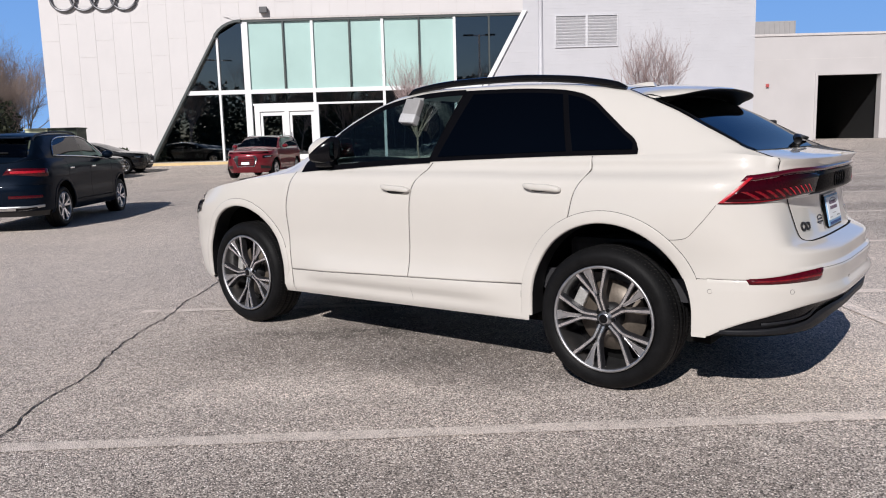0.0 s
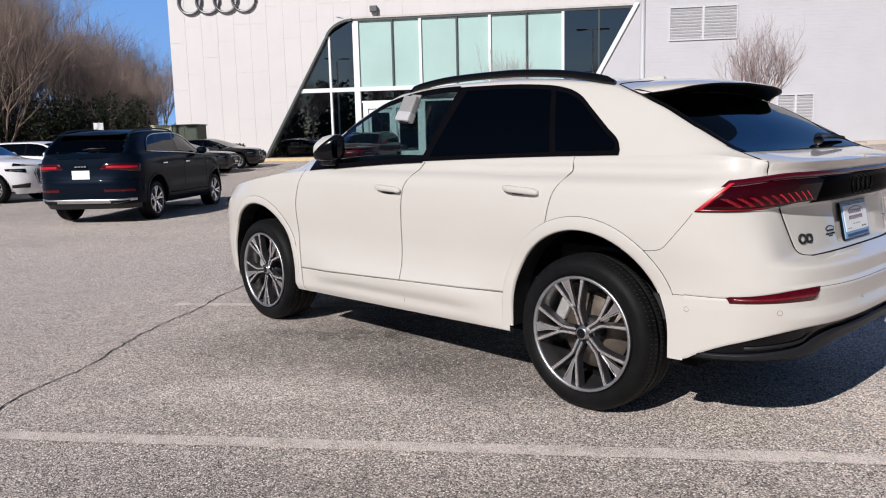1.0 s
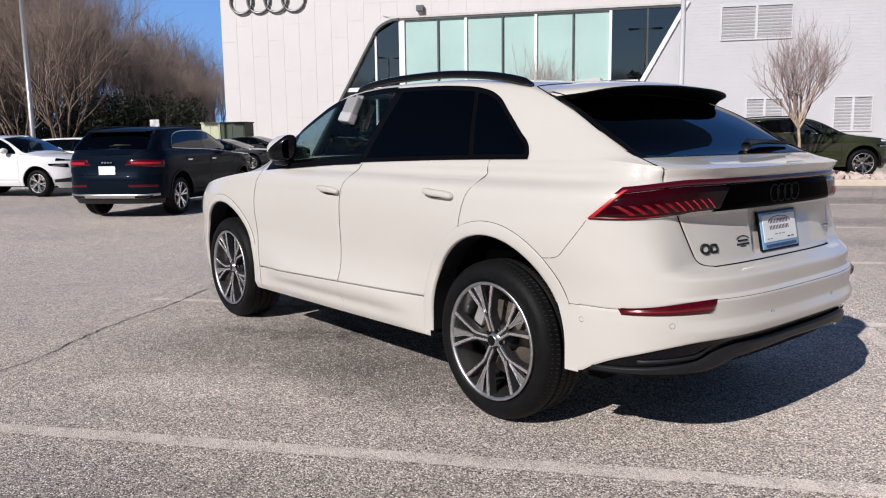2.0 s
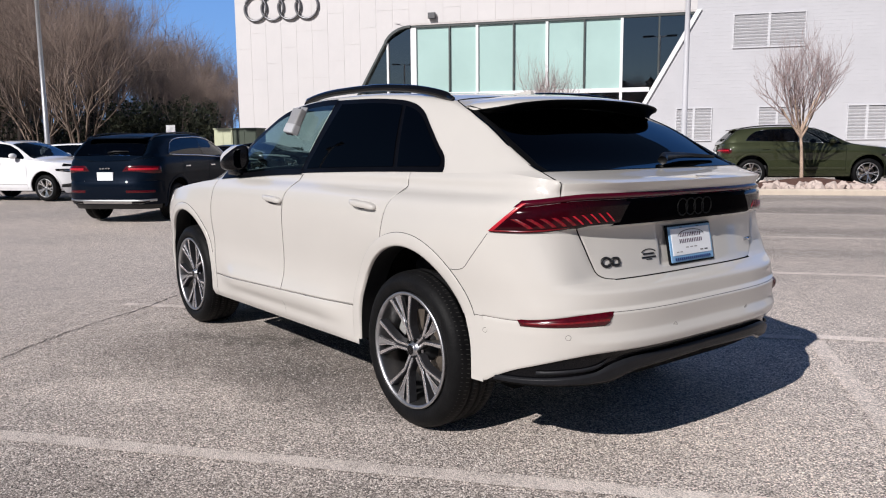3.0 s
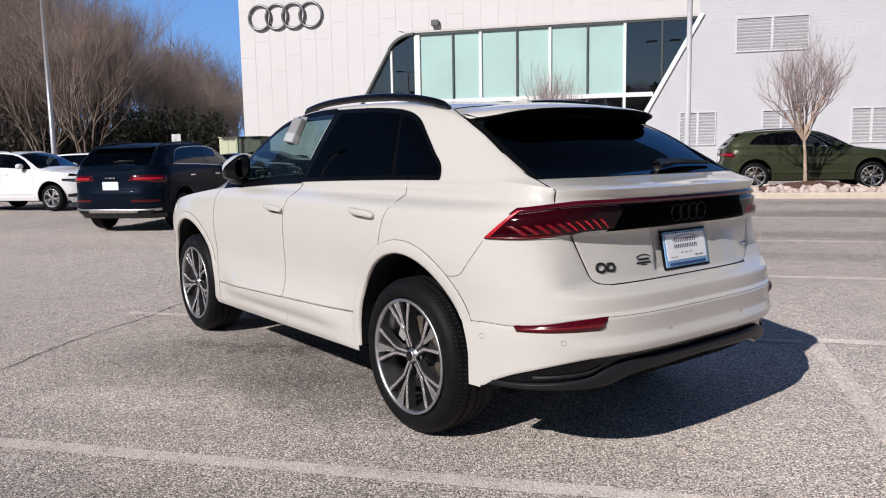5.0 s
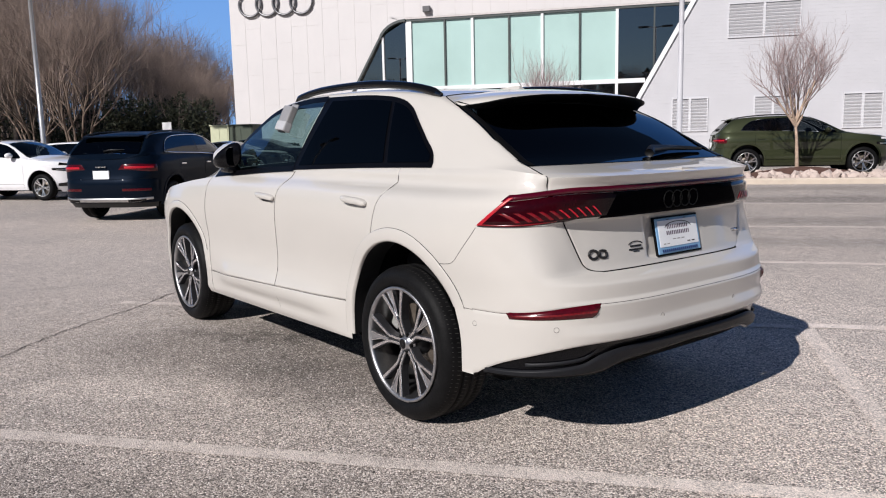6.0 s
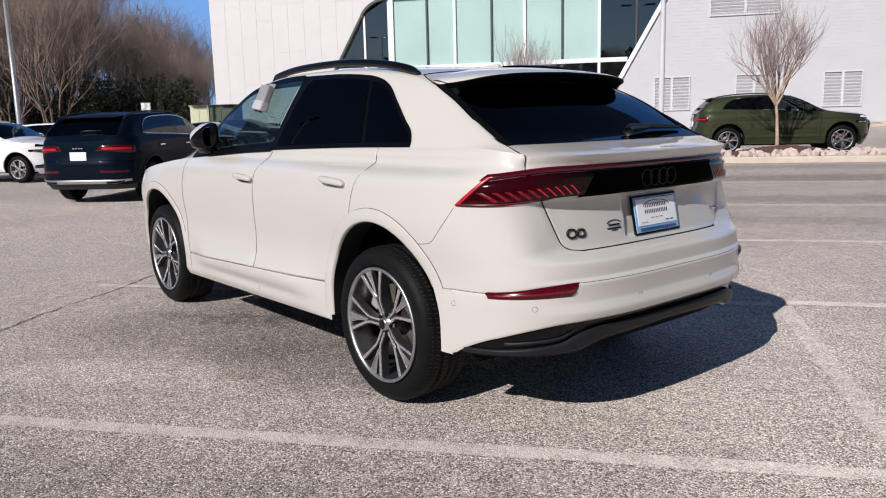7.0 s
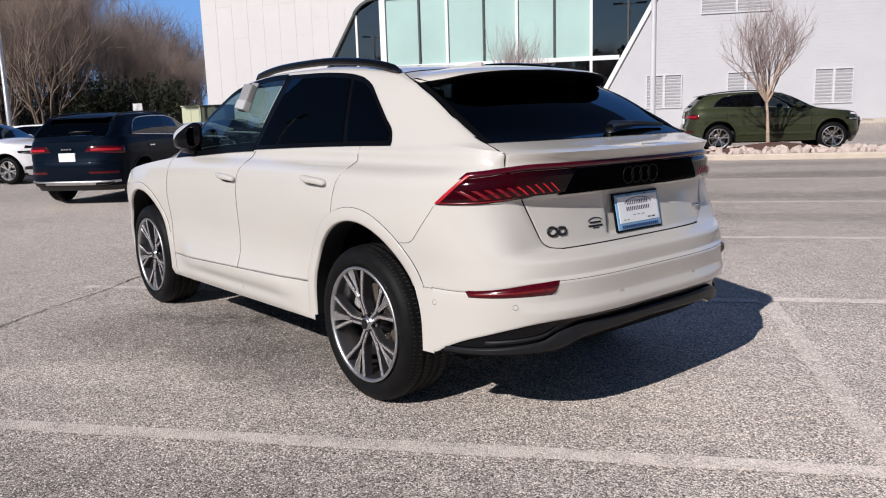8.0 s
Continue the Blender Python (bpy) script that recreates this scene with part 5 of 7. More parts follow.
    tail_patch(s, "light_strip", lambda ph: lamp_high(ph) - 0.027, lamp_high, lambda v: lamp_phi(0.8 + 0.2 * v), lambda v: 180 - lamp_phi(0.8 + 0.2 * v), M_REDDEEP, car, "red light strip across the tail", out=0.013, n=90, rows=3, thick=0.012)
    tail_patch(s, "centre_panel", lamp_low, lambda ph: lamp_high(ph) - 0.028, lambda v: inner(v) - 1.5, lambda v: 181.5 - inner(v), M_LAMPBLACK, car, "gloss black panel between the lamps", out=0.0112, n=60, rows=8, thick=0.004, rims=(0, 0, 1, 1))
    # four small black rings
    for i in range(4):
        cx = 0.0 + (i - 1.5) * 0.062
        loop = [(s.rear(90, 1.11).x - 0.0135, cx + 0.038 * math.cos(a), 1.108 + 0.038 * math.sin(a)) for a in [k * math.tau / 28 for k in range(29)]]
        tube("emblem_ring", loop, 0.0027, M_FIN, car, "gloss black emblem ring", 6)
    # bumper reflectors and sensors
    for sgn in (1, -1):
        p0, p1 = s.phi_of_y(0.902, 0.66), s.phi_of_y(0.605, 0.68)
        refl = tail_patch(s, "reflector", lambda ph: 0.640 + 0.010 * smooth_step(p0, p1, ph), lambda ph: 0.671 + 0.040 * smooth_step(p0, p1, ph), lambda v: p0 + 1.6 - 1.6 * v, lambda v: p1 - 3.2 + 2.0 * v, M_RED, car, "long red rear reflector", out=0.011, n=24, rows=4, sgn=sgn, thick=0.012)
        tail_patch(s, "reflector_bar", lambda ph: 0.654 + 0.020 * smooth_step(p0, p1, ph), lambda ph: 0.660 + 0.024 * smooth_step(p0, p1, ph), lambda v: p0 + 3.0, lambda v: p1 - 3.4, M_REDBAR, refl, "", out=0.0130, n=20, rows=2, sgn=sgn, thick=0.002)
        for ph, zz in ((s.phi_of_x(-0.565, 0.60), 0.600), (s.phi_of_y(0.785, 0.605), 0.605), (s.phi_of_y(0.28, 0.615), 0.615)):
            p, q = s.rear(ph, zz, 0.0), s.rear(ph, zz, 0.05)
            n = (q - p).normalized()
            m = Matrix.Translation((p.x, p.y * sgn, p.z)) @ Vector((n.x, n.y * sgn, n.z)).to_track_quat("Z", "Y").to_matrix().to_4x4()
            bm = bmesh.new()
            bmesh.ops.create_cone(bm, segments=18, radius1=0.0105, radius2=0.0100, depth=0.002, cap_ends=True, matrix=m)
            sensor = part("parking_sensor", bm, M_PAINT, car)
            ring = [m @ Vector((0.0110 * math.cos(a), 0.0110 * math.sin(a), 0.0005)) for a in [k * math.tau / 18 for k in range(19)]]
            tube("gap_ring", ring, 0.0007, M_DIFF, sensor, "", 4)
    # diffuser
    tail_patch(s, "diffuser", lambda ph: band_low(tail_y(ph, 0.45)) - 0.01, lambda ph: z_white(ph) + 0.006, lambda v: s.phi_of_x(-0.57, 0.38), lambda v: 180 - s.phi_of_x(-0.57, 0.38), M_BLACK, car, "black lower rear diffuser", out=-0.016, n=70, rows=8, thick=0.0)
    tail_patch(s, "diffuser_band", lambda ph: band_low(tail_y(ph, 0.45)), lambda ph: band_top(tail_y(ph, 0.45)), lambda v: s.phi_of_x(-0.60, 0.38), lambda v: 180 - s.phi_of_x(-0.60, 0.38), M_DIFF, car, "dark grey diffuser band", out=0.006, n=100, rows=6, thick=0.014)
    for sgn in (1, -1):
        tail_patch(s, "diffuser_insert", lambda ph: band_top(tail_y(ph, 0.45)) + 0.012, lambda ph: band_top(tail_y(ph, 0.45)) + 0.03, lambda v: s.phi_of_y(0.86, 0.46), lambda v: s.phi_of_y(0.66 - 0.05 * v, 0.46), M_DIFF, car, "grey vane in the diffuser", out=-0.004, n=16, rows=3, sgn=sgn, thick=0.006)
    box("underfloor", -0.80, -0.45, -0.60, 0.60, 0.40, 0.44, M_INNER, car)
    box("underbody", -0.50, 3.6, -0.70, 0.70, 0.27, 0.40, M_INNER, car)
    # unseen black sheets added behind the panels to keep light from leaking in
    for sgn in (1, -1):
        box("inner_liner", 0.5, 2.45, 0.78 * sgn - 0.01, 0.78 * sgn + 0.01, 0.30, 1.16, M_INNER, car)
        tail_patch(s, "inner_tail", lambda ph: 0.40, lambda ph: 1.2, lambda v: edge(0.8), lambda v: 90, M_INNER, car, out=-0.06, n=20, rows=8, sgn=sgn, thick=0.0)
    # tailgate deck is part of the roof skin; rear window and spoiler
    cross_glass(s, "tailgate_window", -0.12, -0.70, 1.012, G_DARK, car, "dark rear privacy window", out=0.004, bow=-0.04)
    # spoiler
    pts, low, n = [], [], 48
    trail_x = curve_of([(0.0, -0.385), (0.30, -0.380), (0.42, -0.368), (0.53, -0.335), (0.60, -0.270), (0.655, -0.138)])
    trail_z = curve_of([(0.0, 1.617), (0.30, 1.609), (0.45, 1.598), (0.53, 1.588), (0.60, 1.572), (0.655, 1.5595)])
    for i in range(n + 1):
        t = 2 * i / n - 1
        t = math.copysign(abs(t) ** 0.8, t)
        y = 0.655 * t
        x0 = -0.06 - 0.02 * abs(t)
        x1, ze = trail_x(abs(y)), trail_z(abs(y))
        zr = mix(1.655, 1.581, abs(t) ** 2.6)
        for x, z in ((x0, zr + 0.002), (mix(x0, x1, 0.3), mix(zr, ze, 0.30) + 0.008), (mix(x0, x1, 0.65), mix(zr, ze, 0.66) + 0.009), (mix(x0, x1, 0.93), mix(zr, ze, 0.93) + 0.005), (x1, ze - 0.002)):
            pts.append((x, y, z))
        xi = max(-0.22, x1 + 0.03)
        ey = s.edge_y(xi)
        zi = s.roof(xi, 0.2 + 0.8 * (1 - min(1, abs(y) / ey))).z + 0.007
        for x, z in ((x1, ze - 0.001), (x1 - 0.001, ze - 0.007), (x1 + 0.02, ze - 0.014), (mix(x1, xi, 0.6), mix(ze, zi, 0.5) - 0.012), (xi, zi)):
            low.append((x, y, max(z, zi)))
    face_out(link_mesh("roof_spoiler", pts, grid_faces(n + 1, 5), M_PAINT, car))
    link_mesh("spoiler_underside", low, grid_faces(n + 1, 5), M_FIN, car, "black spoiler underside")
    # black border along the sides of the rear window
    for sgn in (1, -1):
        v = []
        for k in range(25):
            x = mix(-0.135, -0.70, k / 24)
            o, e = s.roof(x, 0.197), s.roof(x, 0.24)
            v += [(x, o.y * sgn, o.z + 0.001), (x, mix(o.y, e.y, 0.12) * sgn, o.z + 0.0055), (x, e.y * sgn, e.z + 0.006), (x, e.y * sgn * 0.995, e.z + 0.004)]
        link_mesh("window_border", v, grid_faces(25, 4), M_FIN, car, "black window border")
    loop = [(-0.142, 0.16), (-0.115, 0.13), (-0.08, 0.11), (-0.055, 0.115), (-0.035, 0.135), (-0.015, 0.17), (-0.005, 0.24), (0.0, 0.34), (0.005, 0.6), (0.005, 1.0)]
    near_side = [s.roof(x, u, 0.0015) for x, u in loop]
    seam(s, "tailgate_seam", near_side + [Vector((p.x, -p.y, p.z)) for p in reversed(near_side[:-1])], M_INNER, car, 0.0022)
    bm = bmesh.new()
    fin = [(0.15, 0.0), (0.02, 0.026), (-0.01, 0.026), (-0.03, 0.0)]
    for y0 in (-0.028, 0.028):
        bm.faces.new([bm.verts.new((0.12 + x, y0 * (0.25 if h > 0 else 1), s.roof(0.12 + x, 1.0).z - 0.003 + h)) for x, h in fin])
    bmesh.ops.bridge_loops(bm, edges=bm.edges[:])
    part("roof_aerial", bm, M_PAINT, car)
    # rear wiper
    wp = [(-0.715, -0.075, 1.312), (-0.70, -0.11, 1.332), (-0.675, -0.30, 1.334), (-0.655, -0.60, 1.322)]
    tube("rear_wiper", wp, [0.024, 0.020, 0.014, 0.008], M_TRIM, car, "matt black rear wiper")
    # windscreen and cabin
    cross_glass(s, "windscreen", 1.74, 2.62, 1.0, G_CLEAR, car, "clear windscreen", out=0.003)
    bm = bmesh.new()
    add_box(bm, 2.02, 2.62, -0.72, 0.72, 0.75, 1.135, 0.05)
    part("dashboard", bm, M_DASH, car)
    for yy in (0.40, -0.40):
        bm = bmesh.new()
        add_box(bm, 0.95, 1.50, yy - 0.26, yy + 0.26, 0.62, 0.80, 0.05)
        add_box(bm, 0.86, 1.02, yy - 0.25, yy + 0.25, 0.70, 1.32, 0.06, m=pose(0.0, 0, 0) @ pose(0.94, 0, 0.7, 0, -14, 0) @ pose(-0.94, 0, -0.7))
        add_box(bm, 0.74, 0.84, yy - 0.13, yy + 0.13, 1.33, 1.52, 0.04)
        part("front_seat", bm, M_LEATHER, car, smooth=False)
    bm = bmesh.new()
    add_box(bm, -0.25, 0.35, -0.66, 0.66, 0.62, 0.80, 0.05)
    add_box(bm, -0.38, -0.22, -0.66, 0.66, 0.70, 1.25, 0.05)
    part("rear_bench", bm, M_LEATHER, car)
    m = pose(1.92, 0.40, 1.05, 0, -65, 0)
    tube("steering_wheel", [m @ Vector((0.185 * math.cos(a), 0.185 * math.sin(a), 0)) for a in [k * math.tau / 32 for k in range(33)]], 0.016, M_LEATHER, car)
    bm = bmesh.new()
    bmesh.ops.create_cone(bm, segments=24, radius1=0.07, radius2=0.05, depth=0.05, cap_ends=True, matrix=m)
    for k in range(3):
        add_box(bm, 0.02, 0.18, -0.018, 0.018, -0.012, 0.012, m=m @ pose(0, 0, 0, 0, 0, k * 120 + 90))
    part("steering_boss", bm, M_LEATHER, car)
    box("cabin_floor", -0.6, 2.6, -0.80, 0.80, 0.50, 0.62, M_LEATHER, car)
    # unseen black box added under the bonnet to block light leaks
    box("engine_block", 2.64, 3.45, -0.50, 0.50, 0.36, 0.98, M_INNER, car)
    # number plate with frame
    px = s.rear(90, 1.03).x + 0.004
    plate = box("number_plate", px - 0.012, px, -0.165, 0.165, 0.868, 1.030, M_BLUE, car, "pale blue dealer plate in a black frame", 0.004)
    box("plate_frame", px - 0.008, px + 0.004, -0.172, 0.172, 0.858, 1.038, M_BLACK, plate, "", 0.003)
    box("plate_card", px - 0.0145, px - 0.011, -0.150, 0.150, 0.900, 1.020, M_WHITEPAPER, plate)
    # bars for the writing on the plate, and plain shapes for the model badge and the dealer mark
    for row, y_from, y_to, z0, z1, count, m in ((0, 0.085, -0.080, 0.981, 0.999, 12, M_PURPLEINK), (1, 0.092, -0.088, 0.953, 0.971, 13, M_PURPLEINK), (2, 0.05, -0.05, 0.930, 0.934, 3, M_PLASTIC), (3, 0.125, 0.07, 0.912, 0.916, 2, M_PLASTIC), (4, -0.06, -0.13, 0.911, 0.916, 2, M_INK), (5, 0.14, -0.14, 0.877, 0.889, 18, M_NAVYINK), (6, 0.08, 0.05, 1.023, 1.026, 1, M_INK), (7, -0.05, -0.08, 1.023, 1.026, 1, M_INK)):
        step = (y_to - y_from) / count
        for k in range(count):
            a, b = y_from + step * k, y_from + step * (k + (0.42 if row < 2 else 0.62))
            box("writing_bar", px - 0.0160, px - 0.0140, min(a, b), max(a, b), z0, z1, m, plate)
    tube("writing_arc", [(px - 0.0150, 0.10 * math.cos(a), 0.985 + 0.027 * math.sin(a)) for a in [k * math.pi / 16 for k in range(17)]], 0.0016, M_INK, plate, "", 5)
    # the plate leans with the tailgate
    for ob in [plate] + list(plate.children):
        for v in ob.data.vertices:
            v.co.x -= (1.03 - v.co.z) * 0.20
            v.co.y -= 0.028
            v.co.z -= 0.016

    def on_tail(y, z, out):
        p = s.rear(s.phi_of_y(abs(y), z), z, out)
        return Vector((p.x, math.copysign(p.y, y), p.z))
    ring = [on_tail(0.540 + 0.023 * math.cos(a), 0.893 + 0.018 * math.sin(a), 0.003) for a in [k * math.tau / 26 for k in range(27)]]
    badge = tube("badge_ring", ring, 0.0062, M_TRIM, car, "black model badge", 6)
    tube("badge_loop", [on_tail(0.489 + 0.019 * math.copysign(abs(math.cos(a)) ** 0.6, math.cos(a)), 0.892 + 0.015 * math.copysign(abs(math.sin(a)) ** 0.6, math.sin(a)), 0.003) for a in [k * math.tau / 24 for k in range(25)]], 0.0062, M_TRIM, badge, "", 6)
    mark = tube("dealer_mark", [on_tail(0.280 + 0.052 * math.cos(a), 0.905 + 0.024 * math.sin(a), 0.002) for a in [k * math.tau / 26 for k in range(27)]][2:12], 0.0022, M_DIFF, car, "small dark dealer mark", 5)
    for y0, y1, z in ((0.317, 0.245, 0.909), (0.327, 0.237, 0.894), (0.300, 0.262, 0.884)):
        tube("mark_bar", [on_tail(y0, z, 0.0015), on_tail((y0 + y1) / 2, z, 0.0015), on_tail(y1, z, 0.0015)], 0.0042 if z > 0.89 else 0.002, M_DIFF, mark, "", 5)
    tube("model_mark", [on_tail(-0.60, 0.905, 0.002), on_tail(-0.53, 0.905, 0.002)], 0.009, M_CHROME, car, "small chrome model mark", 5)
    return car


make_hero()


# lock box hung on the front door window
lockbox = tagged(new("lock_box"), "grey plastic key lock box hung on the door window", "lock box")
lockbox.matrix_basis = HERO @ pose(1.395, 0.800, 1.558, 24, 0, 0) @ pose(0, 0, 0, 0, -6, 0)
bm = bmesh.new()
add_box(bm, -0.062, 0.062, -0.022, 0.024, -0.085, 0.075, 0.010)
part("case", bm, M_PLASTIC, lockbox)
bm = bmesh.new()
add_box(bm, -0.064, 0.064, -0.026, 0.028, -0.092, -0.030, 0.010)
part("cover", bm, material("pale_grey_plastic", (0.42, 0.42, 0.43), 0.45, vary=0.08), lockbox)
bm = bmesh.new()
add_box(bm, -0.040, 0.040, -0.006, 0.010, -0.100, -0.090, 0.003)
part("key_pad", bm, M_TRIM, lockbox)
bm = bmesh.new()
add_box(bm, -0.045, 0.045, -0.026, -0.018, 0.05, 0.10, 0.003)
part("hook", bm, M_PLASTIC, lockbox)


# ---- the other cars ----
WIDE, TAIL, NOSE = [(0.22, 0.90), (0.31, 0.93), (0.40, 0.965), (0.55, 0.975), (0.75, 0.965), (0.95, 0.972), (1.08, 0.965), (1.16, 0.94), (1.24, 0.89), (1.30, 0.865)], \
    [(0.22, -0.90), (0.35, -0.99), (0.5, -1.04), (0.7, -1.06), (0.78, -1.05), (0.84, -1.02), (0.95, -1.0), (1.1, -0.985), (1.2, -0.97), (1.30, -0.93)], \
    [(0.22, 3.78), (0.4, 3.88), (0.6, 3.92), (0.8, 3.92), (0.95, 3.88), (1.04, 3.78), (1.1, 3.65), (1.2, 3.45), (1.29, 3.3)]
WAGON = dict(
    wide=WIDE, tail=TAIL, nose=NOSE,
    belt=[(-1.0, 1.15), (-0.9, 1.20), (-0.5, 1.245), (0.23, 1.245), (1.15, 1.225), (2.03, 1.185), (2.4, 1.165), (2.8, 1.14), (3.2, 1.10), (3.6, 1.04), (3.85, 0.98)],
    crown=[(-1.0, 1.16), (-0.94, 1.26), (-0.82, 1.46), (-0.70, 1.635), (-0.5, 1.665), (0.0, 1.695), (0.6, 1.71), (1.2, 1.71), (1.6, 1.68), (1.85, 1.60), (2.3, 1.38), (2.6, 1.25), (2.75, 1.205), (3.2, 1.165), (3.6, 1.11), (3.85, 1.03)],
    edge_y=[(-1.0, 0.74), (-0.82, 0.70), (-0.70, 0.66), (-0.4, 0.64), (0.4, 0.64), (1.15, 0.64), (1.62, 0.655), (1.94, 0.71), (2.3, 0.785), (2.5, 0.82), (2.8, 0.78), (3.85, 0.7)],
    edge_z=[(-1.0, 1.155), (-0.94, 1.25), (-0.82, 1.44), (-0.70, 1.60), (-0.5, 1.635), (0.0, 1.665), (0.73, 1.68), (1.15, 1.682), (1.5, 1.655), (1.62, 1.63), (1.94, 1.51), (2.3, 1.318), (2.5, 1.215), (2.8, 1.16), (3.2, 1.12), (3.6, 1.06), (3.85, 0.99)],
    cant_y=[(-1.0, 0.80), (-0.82, 0.76), (-0.70, 0.72), (-0.4, 0.71), (0.19, 0.71), (1.33, 0.71), (1.62, 0.72), (1.94, 0.75), (2.3, 0.815), (2.5, 0.85), (3.85, 0.85)],
    cant_z=[(-1.0, 1.152), (-0.94, 1.24), (-0.82, 1.42), (-0.70, 1.57), (-0.5, 1.61), (0.0, 1.64), (0.73, 1.66), (1.15, 1.66), (1.33, 1.655), (1.62, 1.615), (1.94, 1.49), (2.1, 1.41), (2.3, 1.29), (2.45, 1.21), (2.6, 1.16), (2.8, 1.142), (3.85, 0.98)],
    glass_low=[(-0.58, 1.27), (0.23, 1.262), (1.15, 1.242), (2.03, 1.20), (2.3, 1.18)],
    glass_top=[(-0.58, 1.30), (-0.46, 1.43), (-0.32, 1.54), (-0.1, 1.60), (0.4, 1.63), (1.15, 1.635), (1.33, 1.628), (1.62, 1.59), (1.94, 1.465), (2.1, 1.38), (2.3, 1.22)])
CROSSOVER = dict(
    wide=WIDE, tail=TAIL, nose=NOSE,
    belt=WAGON["belt"],
    crown=[(-1.0, 1.16), (-0.95, 1.20), (-0.85, 1.285), (-0.70, 1.42), (-0.55, 1.545), (-0.45, 1.608), (-0.36, 1.640), (0.0, 1.685), (0.6, 1.71), (1.2, 1.71), (1.6, 1.68), (1.85, 1.60), (2.3, 1.38), (2.6, 1.25), (2.75, 1.205), (3.2, 1.165), (3.6, 1.11), (3.85, 1.03)],
    edge_y=[(-1.0, 0.76), (-0.85, 0.73), (-0.55, 0.665), (-0.36, 0.64), (0.4, 0.63), (1.15, 0.63), (1.62, 0.655), (1.94, 0.71), (2.3, 0.785), (2.5, 0.82), (2.8, 0.78), (3.85, 0.7)],
    edge_z=[(-1.0, 1.155), (-0.95, 1.19), (-0.85, 1.27), (-0.70, 1.40), (-0.55, 1.52), (-0.45, 1.578), (-0.36, 1.608), (0.0, 1.652), (0.73, 1.68), (1.15, 1.682), (1.5, 1.655), (1.62, 1.63), (1.94, 1.51), (2.3, 1.318), (2.5, 1.215), (2.8, 1.16), (3.2, 1.12), (3.6, 1.06), (3.85, 0.99)],
    cant_y=[(-1.0, 0.82), (-0.85, 0.79), (-0.55, 0.73), (-0.36, 0.71), (0.19, 0.705), (1.33, 0.71), (1.62, 0.72), (1.94, 0.75), (2.3, 0.815), (2.5, 0.85), (3.85, 0.85)],
    cant_z=[(-1.0, 1.152), (-0.95, 1.185), (-0.85, 1.26), (-0.70, 1.385), (-0.55, 1.50), (-0.45, 1.555), (-0.36, 1.585), (0.0, 1.63), (0.73, 1.66), (1.15, 1.66), (1.33, 1.655), (1.62, 1.615), (1.94, 1.49), (2.1, 1.41), (2.3, 1.29), (2.45, 1.21), (2.6, 1.16), (2.8, 1.142), (3.85, 0.98)],
    glass_low=[(-0.20, 1.285), (0.23, 1.272), (1.15, 1.248), (2.03, 1.20), (2.3, 1.18)],
    glass_top=[(-0.20, 1.30), (-0.12, 1.40), (0.0, 1.50), (0.15, 1.565), (0.45, 1.61), (1.15, 1.63), (1.33, 1.625), (1.62, 1.585), (1.94, 1.462), (2.1, 1.38), (2.3, 1.22)])
HATCH = dict(high=-0.50, low=-0.86, spoiler=(-0.60, -0.34))
SEDAN = dict(
    wide=WIDE, tail=TAIL, nose=NOSE,
    belt=[(-1.0, 1.19), (-0.9, 1.215), (-0.5, 1.245), (0.23, 1.245), (1.15, 1.225), (2.03, 1.185), (2.4, 1.165), (2.8, 1.14), (3.2, 1.10), (3.6, 1.04), (3.85, 0.98)],
    crown=[(-1.0, 1.215), (-0.8, 1.27), (-0.62, 1.33), (-0.2, 1.52), (0.2, 1.645), (0.6, 1.70), (1.0, 1.712), (1.35, 1.69), (1.7, 1.58), (2.3, 1.34), (2.6, 1.23), (2.75, 1.205), (3.2, 1.165), (3.6, 1.11), (3.85, 1.03)],
    edge_y=[(-1.0, 0.70), (-0.6, 0.70), (-0.2, 0.65), (0.2, 0.60), (1.15, 0.60), (1.62, 0.67), (1.94, 0.73), (2.3, 0.80), (2.5, 0.82), (2.8, 0.78), (3.85, 0.7)],
    edge_z=[(-1.0, 1.205), (-0.8, 1.255), (-0.62, 1.31), (-0.2, 1.49), (0.2, 1.605), (0.6, 1.655), (1.0, 1.668), (1.35, 1.63), (1.7, 1.51), (2.3, 1.285), (2.5, 1.205), (2.8, 1.16), (3.2, 1.12), (3.6, 1.06), (3.85, 0.99)],
    cant_y=[(-1.0, 0.74), (-0.6, 0.74), (-0.2, 0.71), (0.2, 0.68), (1.3, 0.68), (1.62, 0.73), (1.94, 0.77), (2.3, 0.83), (3.85, 0.85)],
    cant_z=[(-1.0, 1.20), (-0.8, 1.245), (-0.62, 1.295), (-0.2, 1.47), (0.2, 1.58), (0.6, 1.63), (1.0, 1.64), (1.35, 1.60), (1.7, 1.475), (2.1, 1.32), (2.3, 1.25), (2.45, 1.20), (2.6, 1.16), (2.8, 1.142), (3.85, 0.98)],
    glass_low=[(-0.42, 1.28), (0.23, 1.264), (1.15, 1.242), (2.03, 1.20), (2.2, 1.19)],
    glass_top=[(-0.42, 1.30), (-0.2, 1.41), (0.2, 1.54), (0.6, 1.60), (1.0, 1.61), (1.35, 1.57), (1.7, 1.44), (2.1, 1.275), (2.2, 1.225)])


